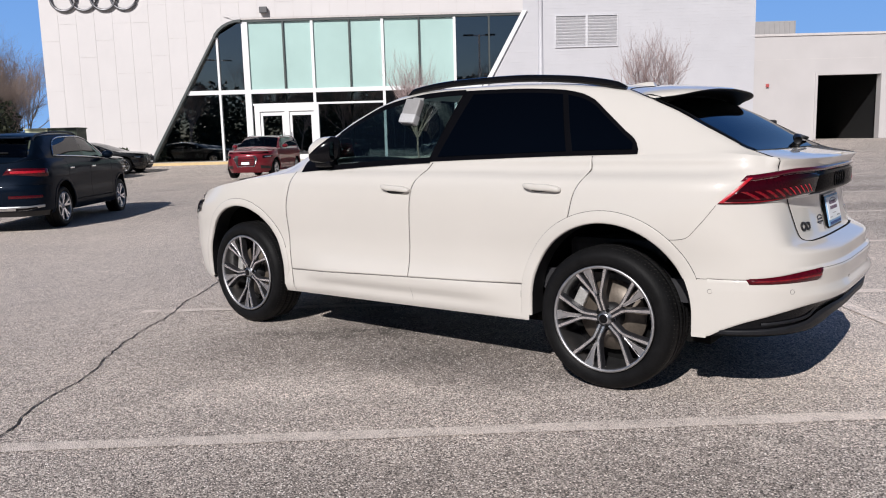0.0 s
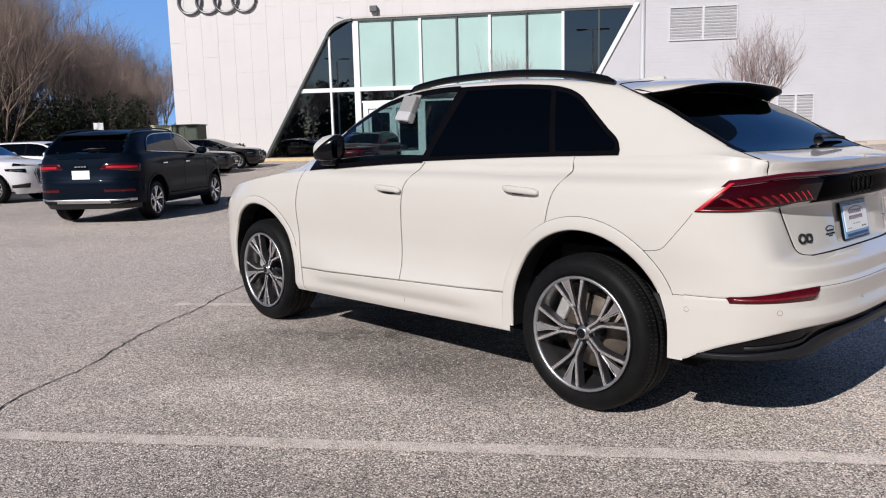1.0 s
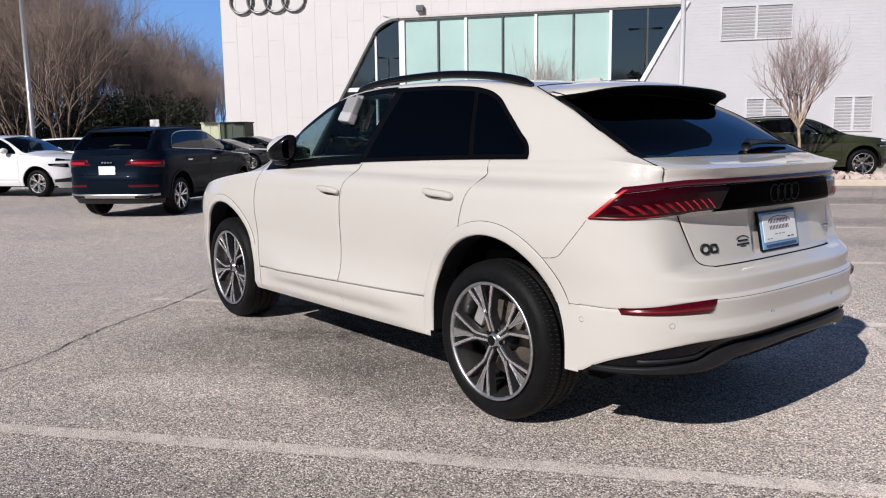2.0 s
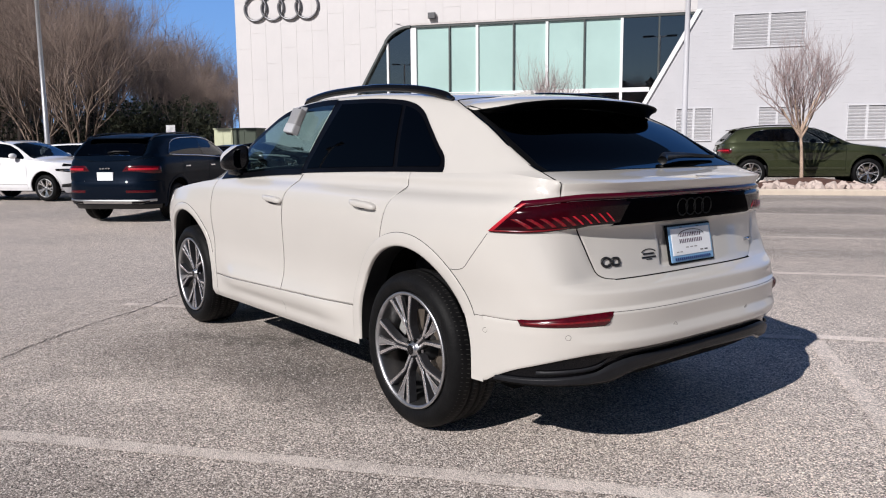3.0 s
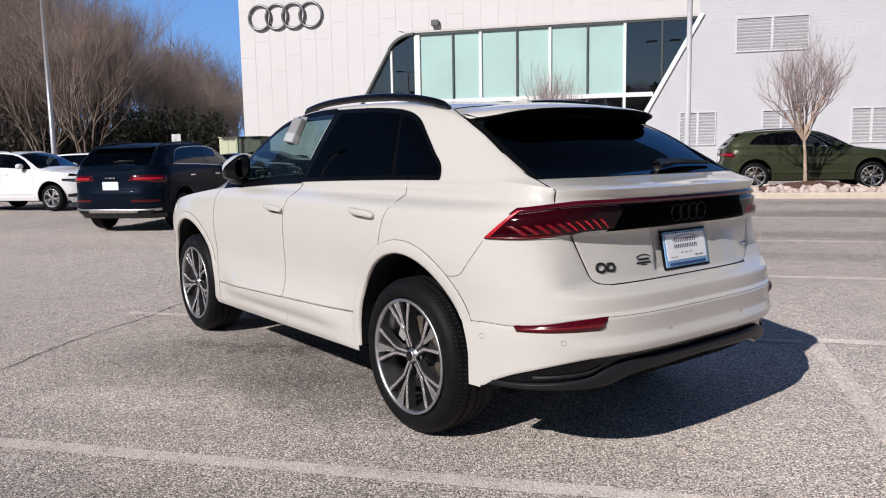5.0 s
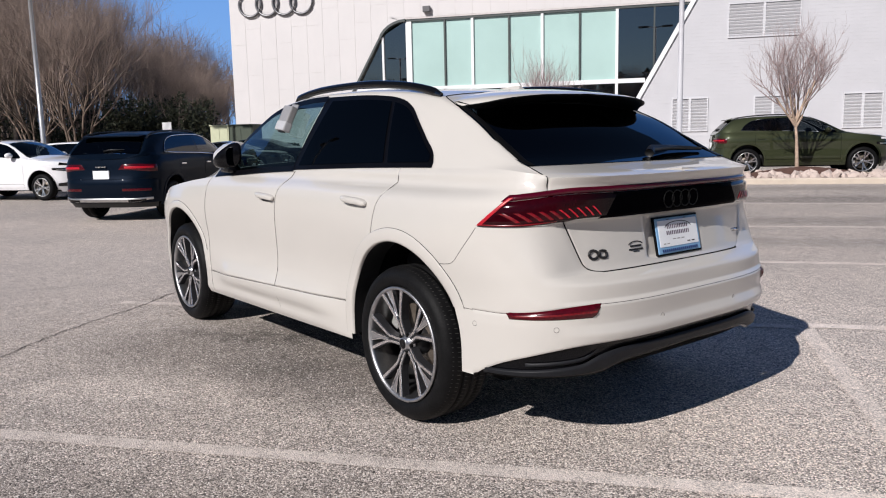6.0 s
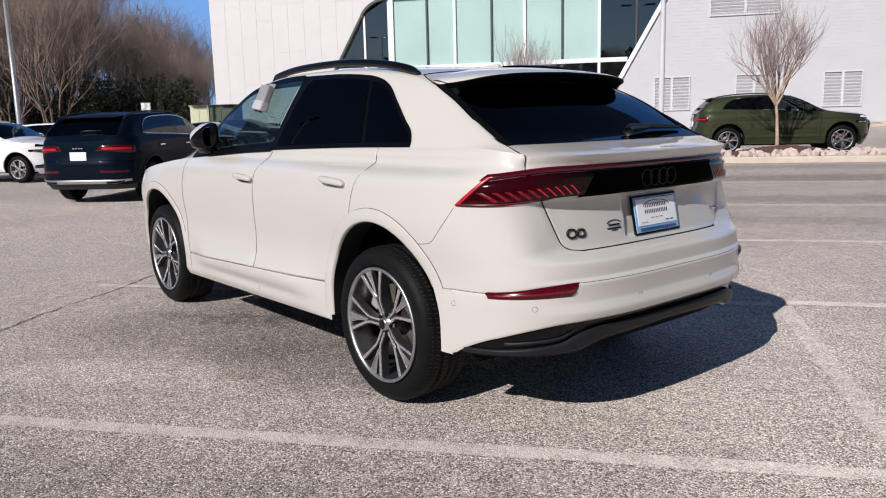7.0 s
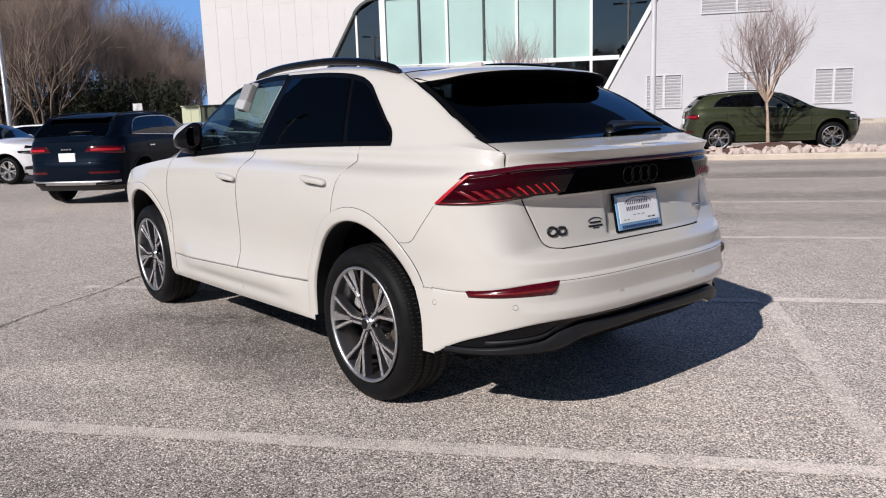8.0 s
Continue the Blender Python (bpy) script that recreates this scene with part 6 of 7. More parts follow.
def fitted(kind, base, rear, front, width, height, radius):
    """The kind's curves brought to a car of the given wheelbase, overhangs, width and height."""
    def fx(x):
        return x * rear / 1.06 if x < 0 else (x * base / 2.995 if x < 2.995 else base + (x - 2.995) * front / 0.925)
    kz, ky = height / 1.71, width / 1.95
    z_of = lambda pts: [(z * kz, y * ky) for z, y in pts]
    out = dict(wide=z_of(kind["wide"]), tail=[(z * kz, fx(x)) for z, x in kind["tail"]], nose=[(z * kz, fx(x)) for z, x in kind["nose"]])
    for k in ("belt", "crown", "edge_z", "cant_z", "glass_low", "glass_top"):
        out[k] = [(fx(x), z * kz) for x, z in kind[k]]
    for k in ("edge_y", "cant_y"):
        out[k] = [(fx(x), y * ky) for x, y in kind[k]]
    return Shape(base, arch=radius + 0.055, arch_shift=0.0, hub=radius, hip=0.02, bottom=0.22, arch_up=0.045, **out), fx, kz, ky


def make_car(label, place, heading, paint, kind=WAGON, base=2.82, rear=0.95, front=0.88, width=1.89, height=1.66, radius=0.36, rails=None, trim=None, lamps="bar", grille=True, clear=False, dark_rim=False, group="", cladding=None, wheel_turn=0.0):
    s, fx, kz, ky = fitted(kind, base, rear, front, width, height, radius)
    car = tagged(new("car"), label, "car", group)
    gx, gy = place
    car.matrix_basis = pose(gx, gy, ground_z(gx, gy), 0, 0, heading)
    low = 0.30 * kz
    x_tail, x_nose = fx(-0.55), fx(3.5)
    mid, fr, bk = fx(1.27), fx(2.42), fx(0.2)
    for sgn in (1, -1):
        flank_panel(s, "front_fender", lambda z: fr, lambda z: x_nose, lambda x: low, s.belt, sgn, paint, car, nx=22, nz=16, roll=(1, 0, 0, 0))
        for nm, a, b in (("front_door", mid, fr), ("rear_door", bk, mid)):
            d = flank_panel(s, nm, lambda z: a, lambda z: b, lambda x: 0.47 * kz, s.belt, sgn, paint, car, nx=10, nz=12, roll=(1, 1, 1, 0))
            hx = mix(a, b, 0.14)
            bm = bmesh.new()
            y0 = s.side(hx, 1.05 * kz) * sgn
            add_box(bm, hx - 0.09, hx + 0.09, y0 - 0.02, y0 + 0.02, 1.04 * kz, 1.07 * kz, 0.008)
            part("door_handle", bm, trim or paint, d)
        flank_panel(s, "sill_panel", lambda z: bk, lambda z: fr, lambda x: low, lambda x: 0.465 * kz, sgn, cladding or paint, car, nx=14, nz=6, roll=(0, 0, 0, 1))
        flank_panel(s, "quarter_panel", lambda z: x_tail, lambda z: bk, lambda x: low, s.belt, sgn, paint, car, nx=22, nz=18, roll=(0, 1, 0, 0))
        for cx in (0.0, base):
            arch_lip(s, cx, sgn, cladding or paint, car, s.arch - 0.006, s.arch + 0.045, low + 0.01, low + 0.01, 0.008)
            wheel_well(s, cx, sgn, car)
            make_wheel(car, cx, width / 2 - 0.045, radius, sgn, radius, 0.23, radius - 0.105, "plain", turn=wheel_turn + 17 * cx, fine=False)
        roof_skin(s, sgn, paint, car, fx(-0.995), fx(3.84), "roof_panel", holes=((fx(-0.90), fx(-0.72)) if kind is WAGON else (fx(HATCH["low"]), fx(HATCH["high"])) if kind is CROSSOVER else (fx(-0.58), fx(0.12)), (fx(1.72), fx(2.56))), n=30, flank_rows=8)
        side_glass(s, "pillar", lambda v: fx(1.10), lambda v: fx(1.19), sgn, M_BLACK, car, out=0.003, n=3, rows=6)
        for nm, a, b, g in (("front_window", fx(1.18), s.dlo1 - 0.04, G_MID), ("rear_window", s.dlo0 + 0.04, fx(1.11), G_DARK)):
            side_glass(s, nm, lambda v: a, lambda v: b, sgn, g, car, "tinted side window", out=0.004, n=18, rows=6, shrink=0.012)
        if trim:
            pts = [s.flank_z(x, s.glass_low(x), 0.008) for x in [mix(s.dlo0, s.dlo1, i / 16) for i in range(17)]]
            pts += [s.flank_z(x, s.glass_top(x), 0.008) for x in [mix(s.dlo1, s.dlo0, i / 26) for i in range(27)]]
            tube("window_trim", [(p.x, p.y * sgn, p.z) for p in pts] + [(pts[0].x, pts[0].y * sgn, pts[0].z)], 0.011, trim, car, "bright window trim", 5)
        if rails:
            tube("roof_rail", [(x, s.roof(x, 0.14).y * sgn, s.roof(x, 0.14).z + 0.04 * math.sin(math.pi * i / 16) ** 0.4 - 0.004) for i, x in enumerate([mix(fx(-0.5), fx(1.45), i / 16) for i in range(17)])], 0.018, rails, car, "", 6)
        bm = bmesh.new()
        bmesh.ops.create_uvsphere(bm, u_segments=14, v_segments=8, radius=1.0, matrix=pose(fx(2.05), (width / 2 + 0.07) * sgn, 1.27 * kz) @ Matrix.Diagonal((0.09, 0.11, 0.075, 1)))
        part("door_mirror", bm, paint, car, smooth=True)
        box("mirror_foot", fx(2.03), fx(2.09), min(0.86 * ky * sgn, (width / 2 + 0.03) * sgn), max(0.86 * ky * sgn, (width / 2 + 0.03) * sgn), 1.20 * kz, 1.235 * kz, M_TRIM, car)
        # head lamps
        pts = []
        for i in range(11):
            for j in range(5):
                p = s.front(mix(26, 56, i / 10), mix(0.80 * kz + 0.05 * (1 - i / 10), 0.91 * kz, j / 4), 0.006)
                pts.append(p)
        hl = panel_mesh("headlight", pts, 11, 5, sgn, M_BLACK, car, "dark headlight")
        pts = []
        for i in range(7):
            for j in range(3):
                p = s.front(mix(32, 50, i / 6), mix(0.845 * kz, 0.885 * kz, j / 2), 0.010)
                pts.append(p)
        panel_mesh("lamp_glass", pts, 7, 3, sgn, M_CHROME, hl)
        pts = [s.front(mix(34, 62, i / 8), mix(0.40 * kz, 0.53 * kz - 0.05 * kz * (1 - i / 8), j / 3), 0.006) for i in range(9) for j in range(4)]
        panel_mesh("air_intake", pts, 9, 4, sgn, M_TRIM, car, "black lower intake")
        # tail lamps
        z0, z1 = 0.93 * kz, 1.085 * kz
        lens = tail_patch(s, "tail_lamp", lambda ph: z0 + (0.008 + 0.042 * smooth_step(30, 78, ph)) * kz, lambda ph: z1 - 0.012 * kz * smooth_step(60, 30, ph), lambda v: s.phi_of_x(fx(-0.64), z0), lambda v: s.phi_of_y((0.34 + 0.09 * v) * ky, z0), M_RED, car, "red tail lamp", out=0.012, n=20, rows=4, sgn=sgn, thick=0.012)
        tail_patch(s, "lamp_bar", lambda ph: z0 + 0.070 * kz, lambda ph: z1 - 0.045 * kz, lambda v: s.phi_of_x(fx(-0.72), z0), lambda v: s.phi_of_y(0.46 * ky, z0), M_REDBRIGHT, lens, "", out=0.0155, n=12, rows=3, sgn=sgn, thick=0.002)
        tail_patch(s, "reflector", lambda ph: 0.582 * kz, lambda ph: 0.628 * kz, lambda v: s.phi_of_y(0.885 * ky, 0.6 * kz), lambda v: s.phi_of_y(0.42 * ky, 0.6 * kz), M_RED, car, "thin red reflector", out=0.006, n=14, rows=2, sgn=sgn, thick=0.004)
    # tail and nose
    edge = lambda z: s.phi_of_x(x_tail, z)
    lid = 0.80 * kz
    tail_patch(s, "rear_bumper", lambda ph: 0.36 * kz, lambda ph: lid, lambda v: edge(mix(0.36 * kz, lid, v)), lambda v: 180 - edge(mix(0.36 * kz, lid, v)), paint, car, out=0.0, n=50, rows=12, thick=0.006, rims=(0, 0, 0, 1))
    tail_patch(s, "tailgate", lambda ph: lid + 0.004, lambda ph: s.belt(s.rear(min(ph, 180 - ph), 1.18 * kz).x), lambda v: edge(mix(lid, 1.2 * kz, v)), lambda v: 180 - edge(mix(lid, 1.2 * kz, v)), paint, car, out=0.0, n=50, rows=14, thick=0.006, rims=(0, 0, 1, 0))
    tail_patch(s, "diffuser", lambda ph: 0.27 * kz, lambda ph: 0.40 * kz, lambda v: edge(0.4 * kz) + 4, lambda v: 176 - edge(0.4 * kz), M_TRIM, car, "black lower bumper", out=-0.02, n=40, rows=4, thick=0.0)
    if trim:
        tail_patch(s, "bumper_trim", lambda ph: 0.366 * kz + 0.045 * smooth_step(62, 35, min(ph, 180 - ph)), lambda ph: 0.456 * kz + 0.012 * smooth_step(60, 35, min(ph, 180 - ph)), lambda v: s.phi_of_y(0.90 * ky, 0.43 * kz), lambda v: 180 - s.phi_of_y(0.90 * ky, 0.43 * kz), M_SKID, car, "satin silver bumper trim", out=0.014, n=40, rows=5, thick=0.024)
        for sgn in (1, -1):
            tail_patch(s, "exhaust_trim", lambda ph: 0.378 * kz + 0.04 * smooth_step(62, 35, ph), lambda ph: 0.418 * kz + 0.02 * smooth_step(62, 35, ph), lambda v: s.phi_of_y(0.80 * ky, 0.40 * kz), lambda v: s.phi_of_y(0.50 * ky, 0.40 * kz), M_BLACK, car, "dark exhaust inset", out=0.018, n=12, rows=2, sgn=sgn, thick=0.003)
    px = s.rear(90, 0.9 * kz).x
    if kind is not SEDAN:
        plate = box("number_plate", px - 0.022, px + 0.01, -0.16, 0.16, 0.81 * kz, 0.965 * kz, M_WHITEPAPER, car, "blank white plate", 0.003)
        for k in range(4):
            box("emblem_bar", px - 0.020, px - 0.006, -0.105 + 0.055 * k, -0.065 + 0.055 * k, 1.02 * kz, 1.045 * kz, M_CHROME, car)
    if kind is CROSSOVER:
        wz = [s.roof(fx(x), 1.0).z + 0.018 for x in (-0.83, -0.80)]
        tube("rear_wiper", [(fx(-0.84), 0.02, wz[0]), (fx(-0.81), -0.10, wz[1]), (fx(-0.805), -0.38, wz[1])], [0.022, 0.016, 0.008], M_TRIM, car, "black rear wiper")
    zs = [0.24 * kz + (0.98 - 0.24) * kz * j / 14 for j in range(15)]
    pts = []
    for i in range(41):
        for zz in zs:
            p0 = s.front_phi_of_x(x_nose - 0.01, zz)
            a = mix(p0, 180 - p0, i / 40)
            p = s.front(180 - a if a > 90 else a, zz)
            pts.append((p.x, -p.y if a > 90 else p.y, p.z))
    panel_mesh("front_bumper", pts, 41, 15, 1, paint, car)
    gx0 = s.front(90, 0.7 * kz).x
    if grille:
        poly = [(-0.40, 0.90), (0.40, 0.90), (0.46, 0.80), (0.34, 0.48), (-0.34, 0.48), (-0.46, 0.80)]
        g = link_mesh("grille", [(s.front(90, z * kz).x - 0.06 * abs(y) + 0.012, y * ky, z * kz) for y, z in poly] + [(s.front(90, z * kz).x - 0.06 * abs(y) - 0.03, y * ky, z * kz) for y, z in poly], [(0, 1, 2, 3, 4, 5)] + [(i, 6 + i, 6 + (i + 1) % 6, (i + 1) % 6) for i in range(6)], M_TRIM, car, "black front grille", smooth=False)
        tube("grille_frame", [(s.front(90, z * kz).x - 0.06 * abs(y) + 0.016, y * ky, z * kz) for y, z in poly + poly[:1]], 0.012, M_CHROME, g, "", 5)
        for k in range(5):
            zz = (0.54 + 0.075 * k) * kz
            tube("grille_bar", [(s.front(90, zz).x + 0.010, -0.34 * ky, zz), (s.front(90, zz).x + 0.022, 0, zz), (s.front(90, zz).x + 0.010, 0.34 * ky, zz)], 0.007, M_DIFF, g, "", 5)
        box("front_plate", gx0 + 0.02, gx0 + 0.035, -0.15, 0.15, 0.56 * kz, 0.66 * kz, M_WHITEPAPER, car, "pale front plate", 0.003)
    box("underbody", fx(-0.5), fx(3.3), -0.62 * ky, 0.62 * ky, 0.24, 0.40, M_INNER, car)
    # glass and cabin
    if kind is WAGON:
        cross_glass(s, "tailgate_window", fx(-0.72), fx(-0.91), 1.0, G_DARK, car, "dark rear window", out=0.005)
        box("roof_spoiler", fx(-0.82), fx(-0.64), -0.62 * ky, 0.62 * ky, 1.622 * kz, 1.645 * kz, paint, car, "", 0.008)
    elif kind is CROSSOVER:
        cross_glass(s, "tailgate_window", fx(HATCH["high"]), fx(HATCH["low"]), 0.97, G_DARK, car, "dark rear window", out=0.006)
        bm = bmesh.new()
        x0, x1 = fx(HATCH["spoiler"][0]), fx(HATCH["spoiler"][1])
        add_box(bm, x0, x1, -0.60 * ky, 0.60 * ky, 1.585 * kz, 1.612 * kz, 0.008)
        for v in bm.verts:
            v.co.z += (1.0 - (v.co.y / (0.60 * ky)) ** 2) * 0.028 + (v.co.x - x0) * 0.05
        part("roof_spoiler", bm, paint, car)
    else:
        cross_glass(s, "rear_screen", fx(0.13), fx(-0.60), 1.0, G_DARK, car, "dark rear window", out=0.004)
    cross_glass(s, "windscreen", fx(1.70), fx(2.57), 1.0, G_MID, car, "windscreen", out=0.004)
    bm = bmesh.new()
    add_box(bm, fx(2.0), fx(2.6), -0.66 * ky, 0.66 * ky, 0.8 * kz, 1.13 * kz, 0.04)
    part("dashboard", bm, M_DASH, car)
    for yy in (0.38 * ky, -0.38 * ky):
        bm = bmesh.new()
        add_box(bm, fx(0.95), fx(1.5), yy - 0.25, yy + 0.25, 0.6 * kz, 0.8 * kz, 0.05)
        add_box(bm, fx(0.85), fx(0.98), yy - 0.24, yy + 0.24, 0.72 * kz, 1.34 * kz, 0.05)
        add_box(bm, fx(0.84), fx(0.92), yy - 0.12, yy + 0.12, 1.36 * kz, 1.50 * kz, 0.03)
        part("front_seat", bm, M_LEATHER, car)
    box("cabin_floor", fx(-0.6), fx(2.5), -0.74 * ky, 0.74 * ky, 0.5 * kz, 0.6 * kz, M_LEATHER, car)
    box("rear_bench", fx(-0.3), fx(0.2), -0.62 * ky, 0.62 * ky, 0.6 * kz, 1.2 * kz, M_LEATHER, car)
    # unseen black sheets added inside the doors against light leaks
    for sgn in (1, -1):
        box("inner_liner", fx(0.42), fx(2.4), 0.76 * ky * sgn - 0.01, 0.76 * ky * sgn + 0.01, 0.3, 1.14 * kz, M_INNER, car)
    return car


P_WHITE = material("white_car_paint", (0.78, 0.78, 0.80), 0.5, spec=0.08, vary=0.01, coat=1.0)
P_NAVY = material("navy_car_paint", (0.0025, 0.0062, 0.0140), 0.45, spec=0.03, metal=0.2, vary=0.05, coat=0.16)
P_GREEN = material("olive_green_paint", (0.037, 0.043, 0.021), 0.5, spec=0.08, metal=0.35, vary=0.04, coat=1.0)
P_BLUE = material("dark_blue_paint", (0.012, 0.022, 0.070), 0.5, spec=0.08, metal=0.3, vary=0.05, coat=1.0)
P_BLACK = material("black_car_paint", (0.008, 0.008, 0.009), 0.5, spec=0.08, vary=0.1, coat=1.0)
P_GREY = material("dark_grey_paint", (0.030, 0.032, 0.036), 0.5, spec=0.08, metal=0.4, vary=0.05, coat=1.0)
P_RED = material("dark_red_paint", (0.16, 0.012, 0.020), 0.5, spec=0.08, metal=0.3, vary=0.05, coat=1.0)

make_car("navy blue SUV with silver trim standing in the lane", (-7.50, 13.2), 94, P_NAVY, kind=CROSSOVER, trim=M_CHROME, rails=M_TRIM, grille=True)
make_car("olive green SUV parked beside the planted island", (4.78, 22.95), 2, P_GREEN, kind=CROSSOVER, rear=0.86, front=0.80, trim=None, rails=M_TRIM, radius=0.37, height=1.61)
make_car("small white SUV with black grille in the parked row", (-15.8, 18.0), 0, P_WHITE, base=2.68, rear=0.9, front=0.88, width=1.85, height=1.60, radius=0.35, rails=M_CHROME, group="parked row")
make_car("white crossover with black lower trim in the parked row", (-15.87, 21.45), 0, P_WHITE, base=2.67, rear=0.85, front=0.86, width=1.83, height=1.56, radius=0.35, cladding=M_TRIM, group="parked row")
make_car("dark blue fastback saloon in the parked row", (-17.1, 29.0), 0, P_BLUE, kind=SEDAN, base=2.83, rear=1.05, front=0.9, width=1.86, height=1.41, radius=0.345, trim=M_CHROME, group="parked row")
make_car("dark grey saloon in the parked row", (-17.0, 31.9), 0, P_GREY, kind=SEDAN, base=2.82, rear=1.0, front=0.88, width=1.85, height=1.42, radius=0.335, group="parked row")
make_car("black saloon in the parked row", (-16.9, 34.8), 0, P_BLACK, kind=SEDAN, base=2.82, rear=1.0, front=0.88, width=1.85, height=1.42, radius=0.335, group="parked row")
make_car("dark red small SUV before the showroom door", (-6.75, 31.2), -96, P_RED, base=2.6, rear=0.8, front=0.85, width=1.84, height=1.58, radius=0.34, rails=M_CHROME)
make_car("dark blue car shown inside the showroom", (-13.9, 44.8), 0, P_BLUE, kind=SEDAN, base=2.82, rear=1.0, front=0.88, width=1.85, height=1.42, radius=0.335)


# ---- trees, poles and the planted island ----
M_BARK = material("grey_brown_bark", (0.27, 0.225, 0.195), 0.9, vary=0.4, scale=6, fine=60, bump=0.5, bump_scale=40)
M_TWIG = material("brown_twig", (0.265, 0.203, 0.172), 0.9, vary=0.55, scale=0.35)
M_PALEBARK = material("pale_tan_bark", (0.42, 0.31, 0.235), 0.85, vary=0.3, scale=5, fine=50, bump=0.3, bump_scale=40)
M_TANBARK = material("tan_brown_bark", (0.160, 0.120, 0.094), 0.9, vary=0.4, scale=4, fine=50, bump=0.3, bump_scale=40)
M_BUD = material("grey_pink_twig", (0.40, 0.31, 0.30), 0.9, vary=0.25, scale=8)
M_EVERGREEN = material("dark_evergreen_leaf", (0.035, 0.042, 0.022), 0.7, vary=0.4, scale=3)
M_MULCH = material("red_brown_mulch", (0.11, 0.055, 0.04), 0.95, vary=0.4, scale=25, fine=90, bump=0.8, bump_scale=50)
M_STONE = material("pale_pink_stone", (0.56, 0.46, 0.41), 0.8, vary=0.25, scale=12, fine=60, bump=0.3, bump_scale=60)
M_KERB = material("pale_kerb_concrete", (0.55, 0.47, 0.39), 0.85, vary=0.12, scale=4, fine=70, bump=0.3, bump_scale=70)
M_POLE = material("grey_steel_pole", (0.42, 0.43, 0.45), 0.4, metal=0.5, vary=0.08)
M_SOIL = material("leaf_litter", (0.16, 0.115, 0.08), 0.95, vary=0.35, scale=2, fine=40, bump=0.6, bump_scale=20)


class Twigs:
    """Collects tapered prisms for one mesh."""

    def __init__(self):
        self.v, self.f = [], []

    def limb(self, pts, r0, r1, sides):
        n, start = len(pts), len(self.v)
        for i, p in enumerate(pts):
            d = (pts[min(i + 1, n - 1)] - pts[max(i - 1, 0)]).normalized()
            up = Vector((0, 0, 1)) if abs(d.z) < 0.9 else Vector((1, 0, 0))
            a = d.cross(up).normalized()
            c = d.cross(a)
            r = mix(r0, r1, i / (n - 1))
            self.v += [p + (a * math.cos(k * math.tau / sides) + c * math.sin(k * math.tau / sides)) * r for k in range(sides)]
        for i in range(n - 1):
            for k in range(sides):
                b = start + i * sides
                self.f.append((b + k, b + (k + 1) % sides, b + sides + (k + 1) % sides, b + sides + k))


def grow(rnd, wood, fine, p, d, length, r, level, levels, spread_angle, lift, kids, low=0.35, wander=0.16):
    """A limb that bends, tapers and sends out smaller ones."""
    steps = 4 if level < 2 else 3
    pts = [p.copy()]
    for i in range(steps):
        d = (d + Vector((rnd.uniform(-1, 1), rnd.uniform(-1, 1), rnd.uniform(-0.4, 0.8) + lift)) * (0.16 if level < 2 else wander)).normalized()
        pts.append(pts[-1] + d * length / steps)
    last = level == levels
    (fine if level >= 2 else wood).limb(pts, r, r * (0.25 if last else 0.55), 3 if level >= 2 else 6)
    if last:
        return
    n = kids[min(level, len(kids) - 1)]
    for k in range(n):
        at = rnd.uniform(low if level == 0 else 0.35, 1.0) if k else 1.0
        q = at * steps
        i = min(int(q), steps - 1)
        base = pts[i].lerp(pts[i + 1], q - i)
        axis = d.cross(Vector((rnd.uniform(-1, 1), rnd.uniform(-1, 1), rnd.uniform(-1, 1)))).normalized()
        turn = Matrix.Rotation(radians(rnd.uniform(0.5, 1.1) * spread_angle), 3, axis)
        grow(rnd, wood, fine, base, (turn @ d).normalized(), length * rnd.uniform(0.55, 0.82), r * (0.55 - 0.02 * level), level + 1, levels, spread_angle, lift, kids, low, wander)


def bare_tree(label, seed, stems, height, r, levels, spread_angle, lift, kids, bark, twig, first=0.35, fan=0.0, group="", low=0.35, wander=0.16):
    rnd = random.Random(seed)
    wood, fine = Twigs(), Twigs()
    t = tagged(new("tree"), label, "tree", group)
    for k in range(stems):
        a = k * math.tau / stems + rnd.uniform(-0.4, 0.4)
        d = Vector((math.cos(a) * fan, math.sin(a) * fan, 1)).normalized()
        grow(rnd, wood, fine, Vector((math.cos(a) * 0.12 * fan * 3, math.sin(a) * 0.12 * fan * 3, -0.15)), d, height * first, r, 0, levels, spread_angle, lift, kids, low, wander)
    t["tall"] = max(p.z for p in fine.v)
    link_mesh("trunk", wood.v, wood.f, bark, t)
    link_mesh("crown", fine.v, fine.f, twig, t)
    return t


def set_tree(t, x, y, turn=0.0, size=1.0, z=None):
    t.matrix_basis = pose(x, y, ground_z(x, y) if z is None else z, 0, 0, turn) @ Matrix.Diagonal((size, size, size, 1))
    return t


def copy_tree(t, x, y, turn, size):
    c = copy_thing(t, pose(x, y, ground_z(x, y), 0, 0, turn))
    c.scale = (size, size, size)
    return c


young = bare_tree("young leafless tree with an upright vase crown", 11, 1, 3.6, 0.066, 5, 43, 0.72, (9, 5, 4, 3, 3), M_PALEBARK, M_BUD, first=0.43, group="young trees", low=0.90, wander=0.20)
set_tree(young, 5.78, 20.55, 20, 1.0)
young.scale = (0.84, 0.84, 1.0)
slim = copy_tree(young, -0.62, 23.9, 140, 0.98)
slim.scale = (0.68, 0.68, 0.98)

# the wood steps down towards the building: how high it may rise, by its bearing from the lot
skyline = curve_of([(-1.6, 0.34), (-0.82, 0.31), (-0.77, 0.27), (-0.73, 0.205), (-0.70, 0.172), (-0.66, 0.150), (-0.60, 0.143), (-0.585, 0.110), (-0.56, 0.118), (-0.50, 0.10)])


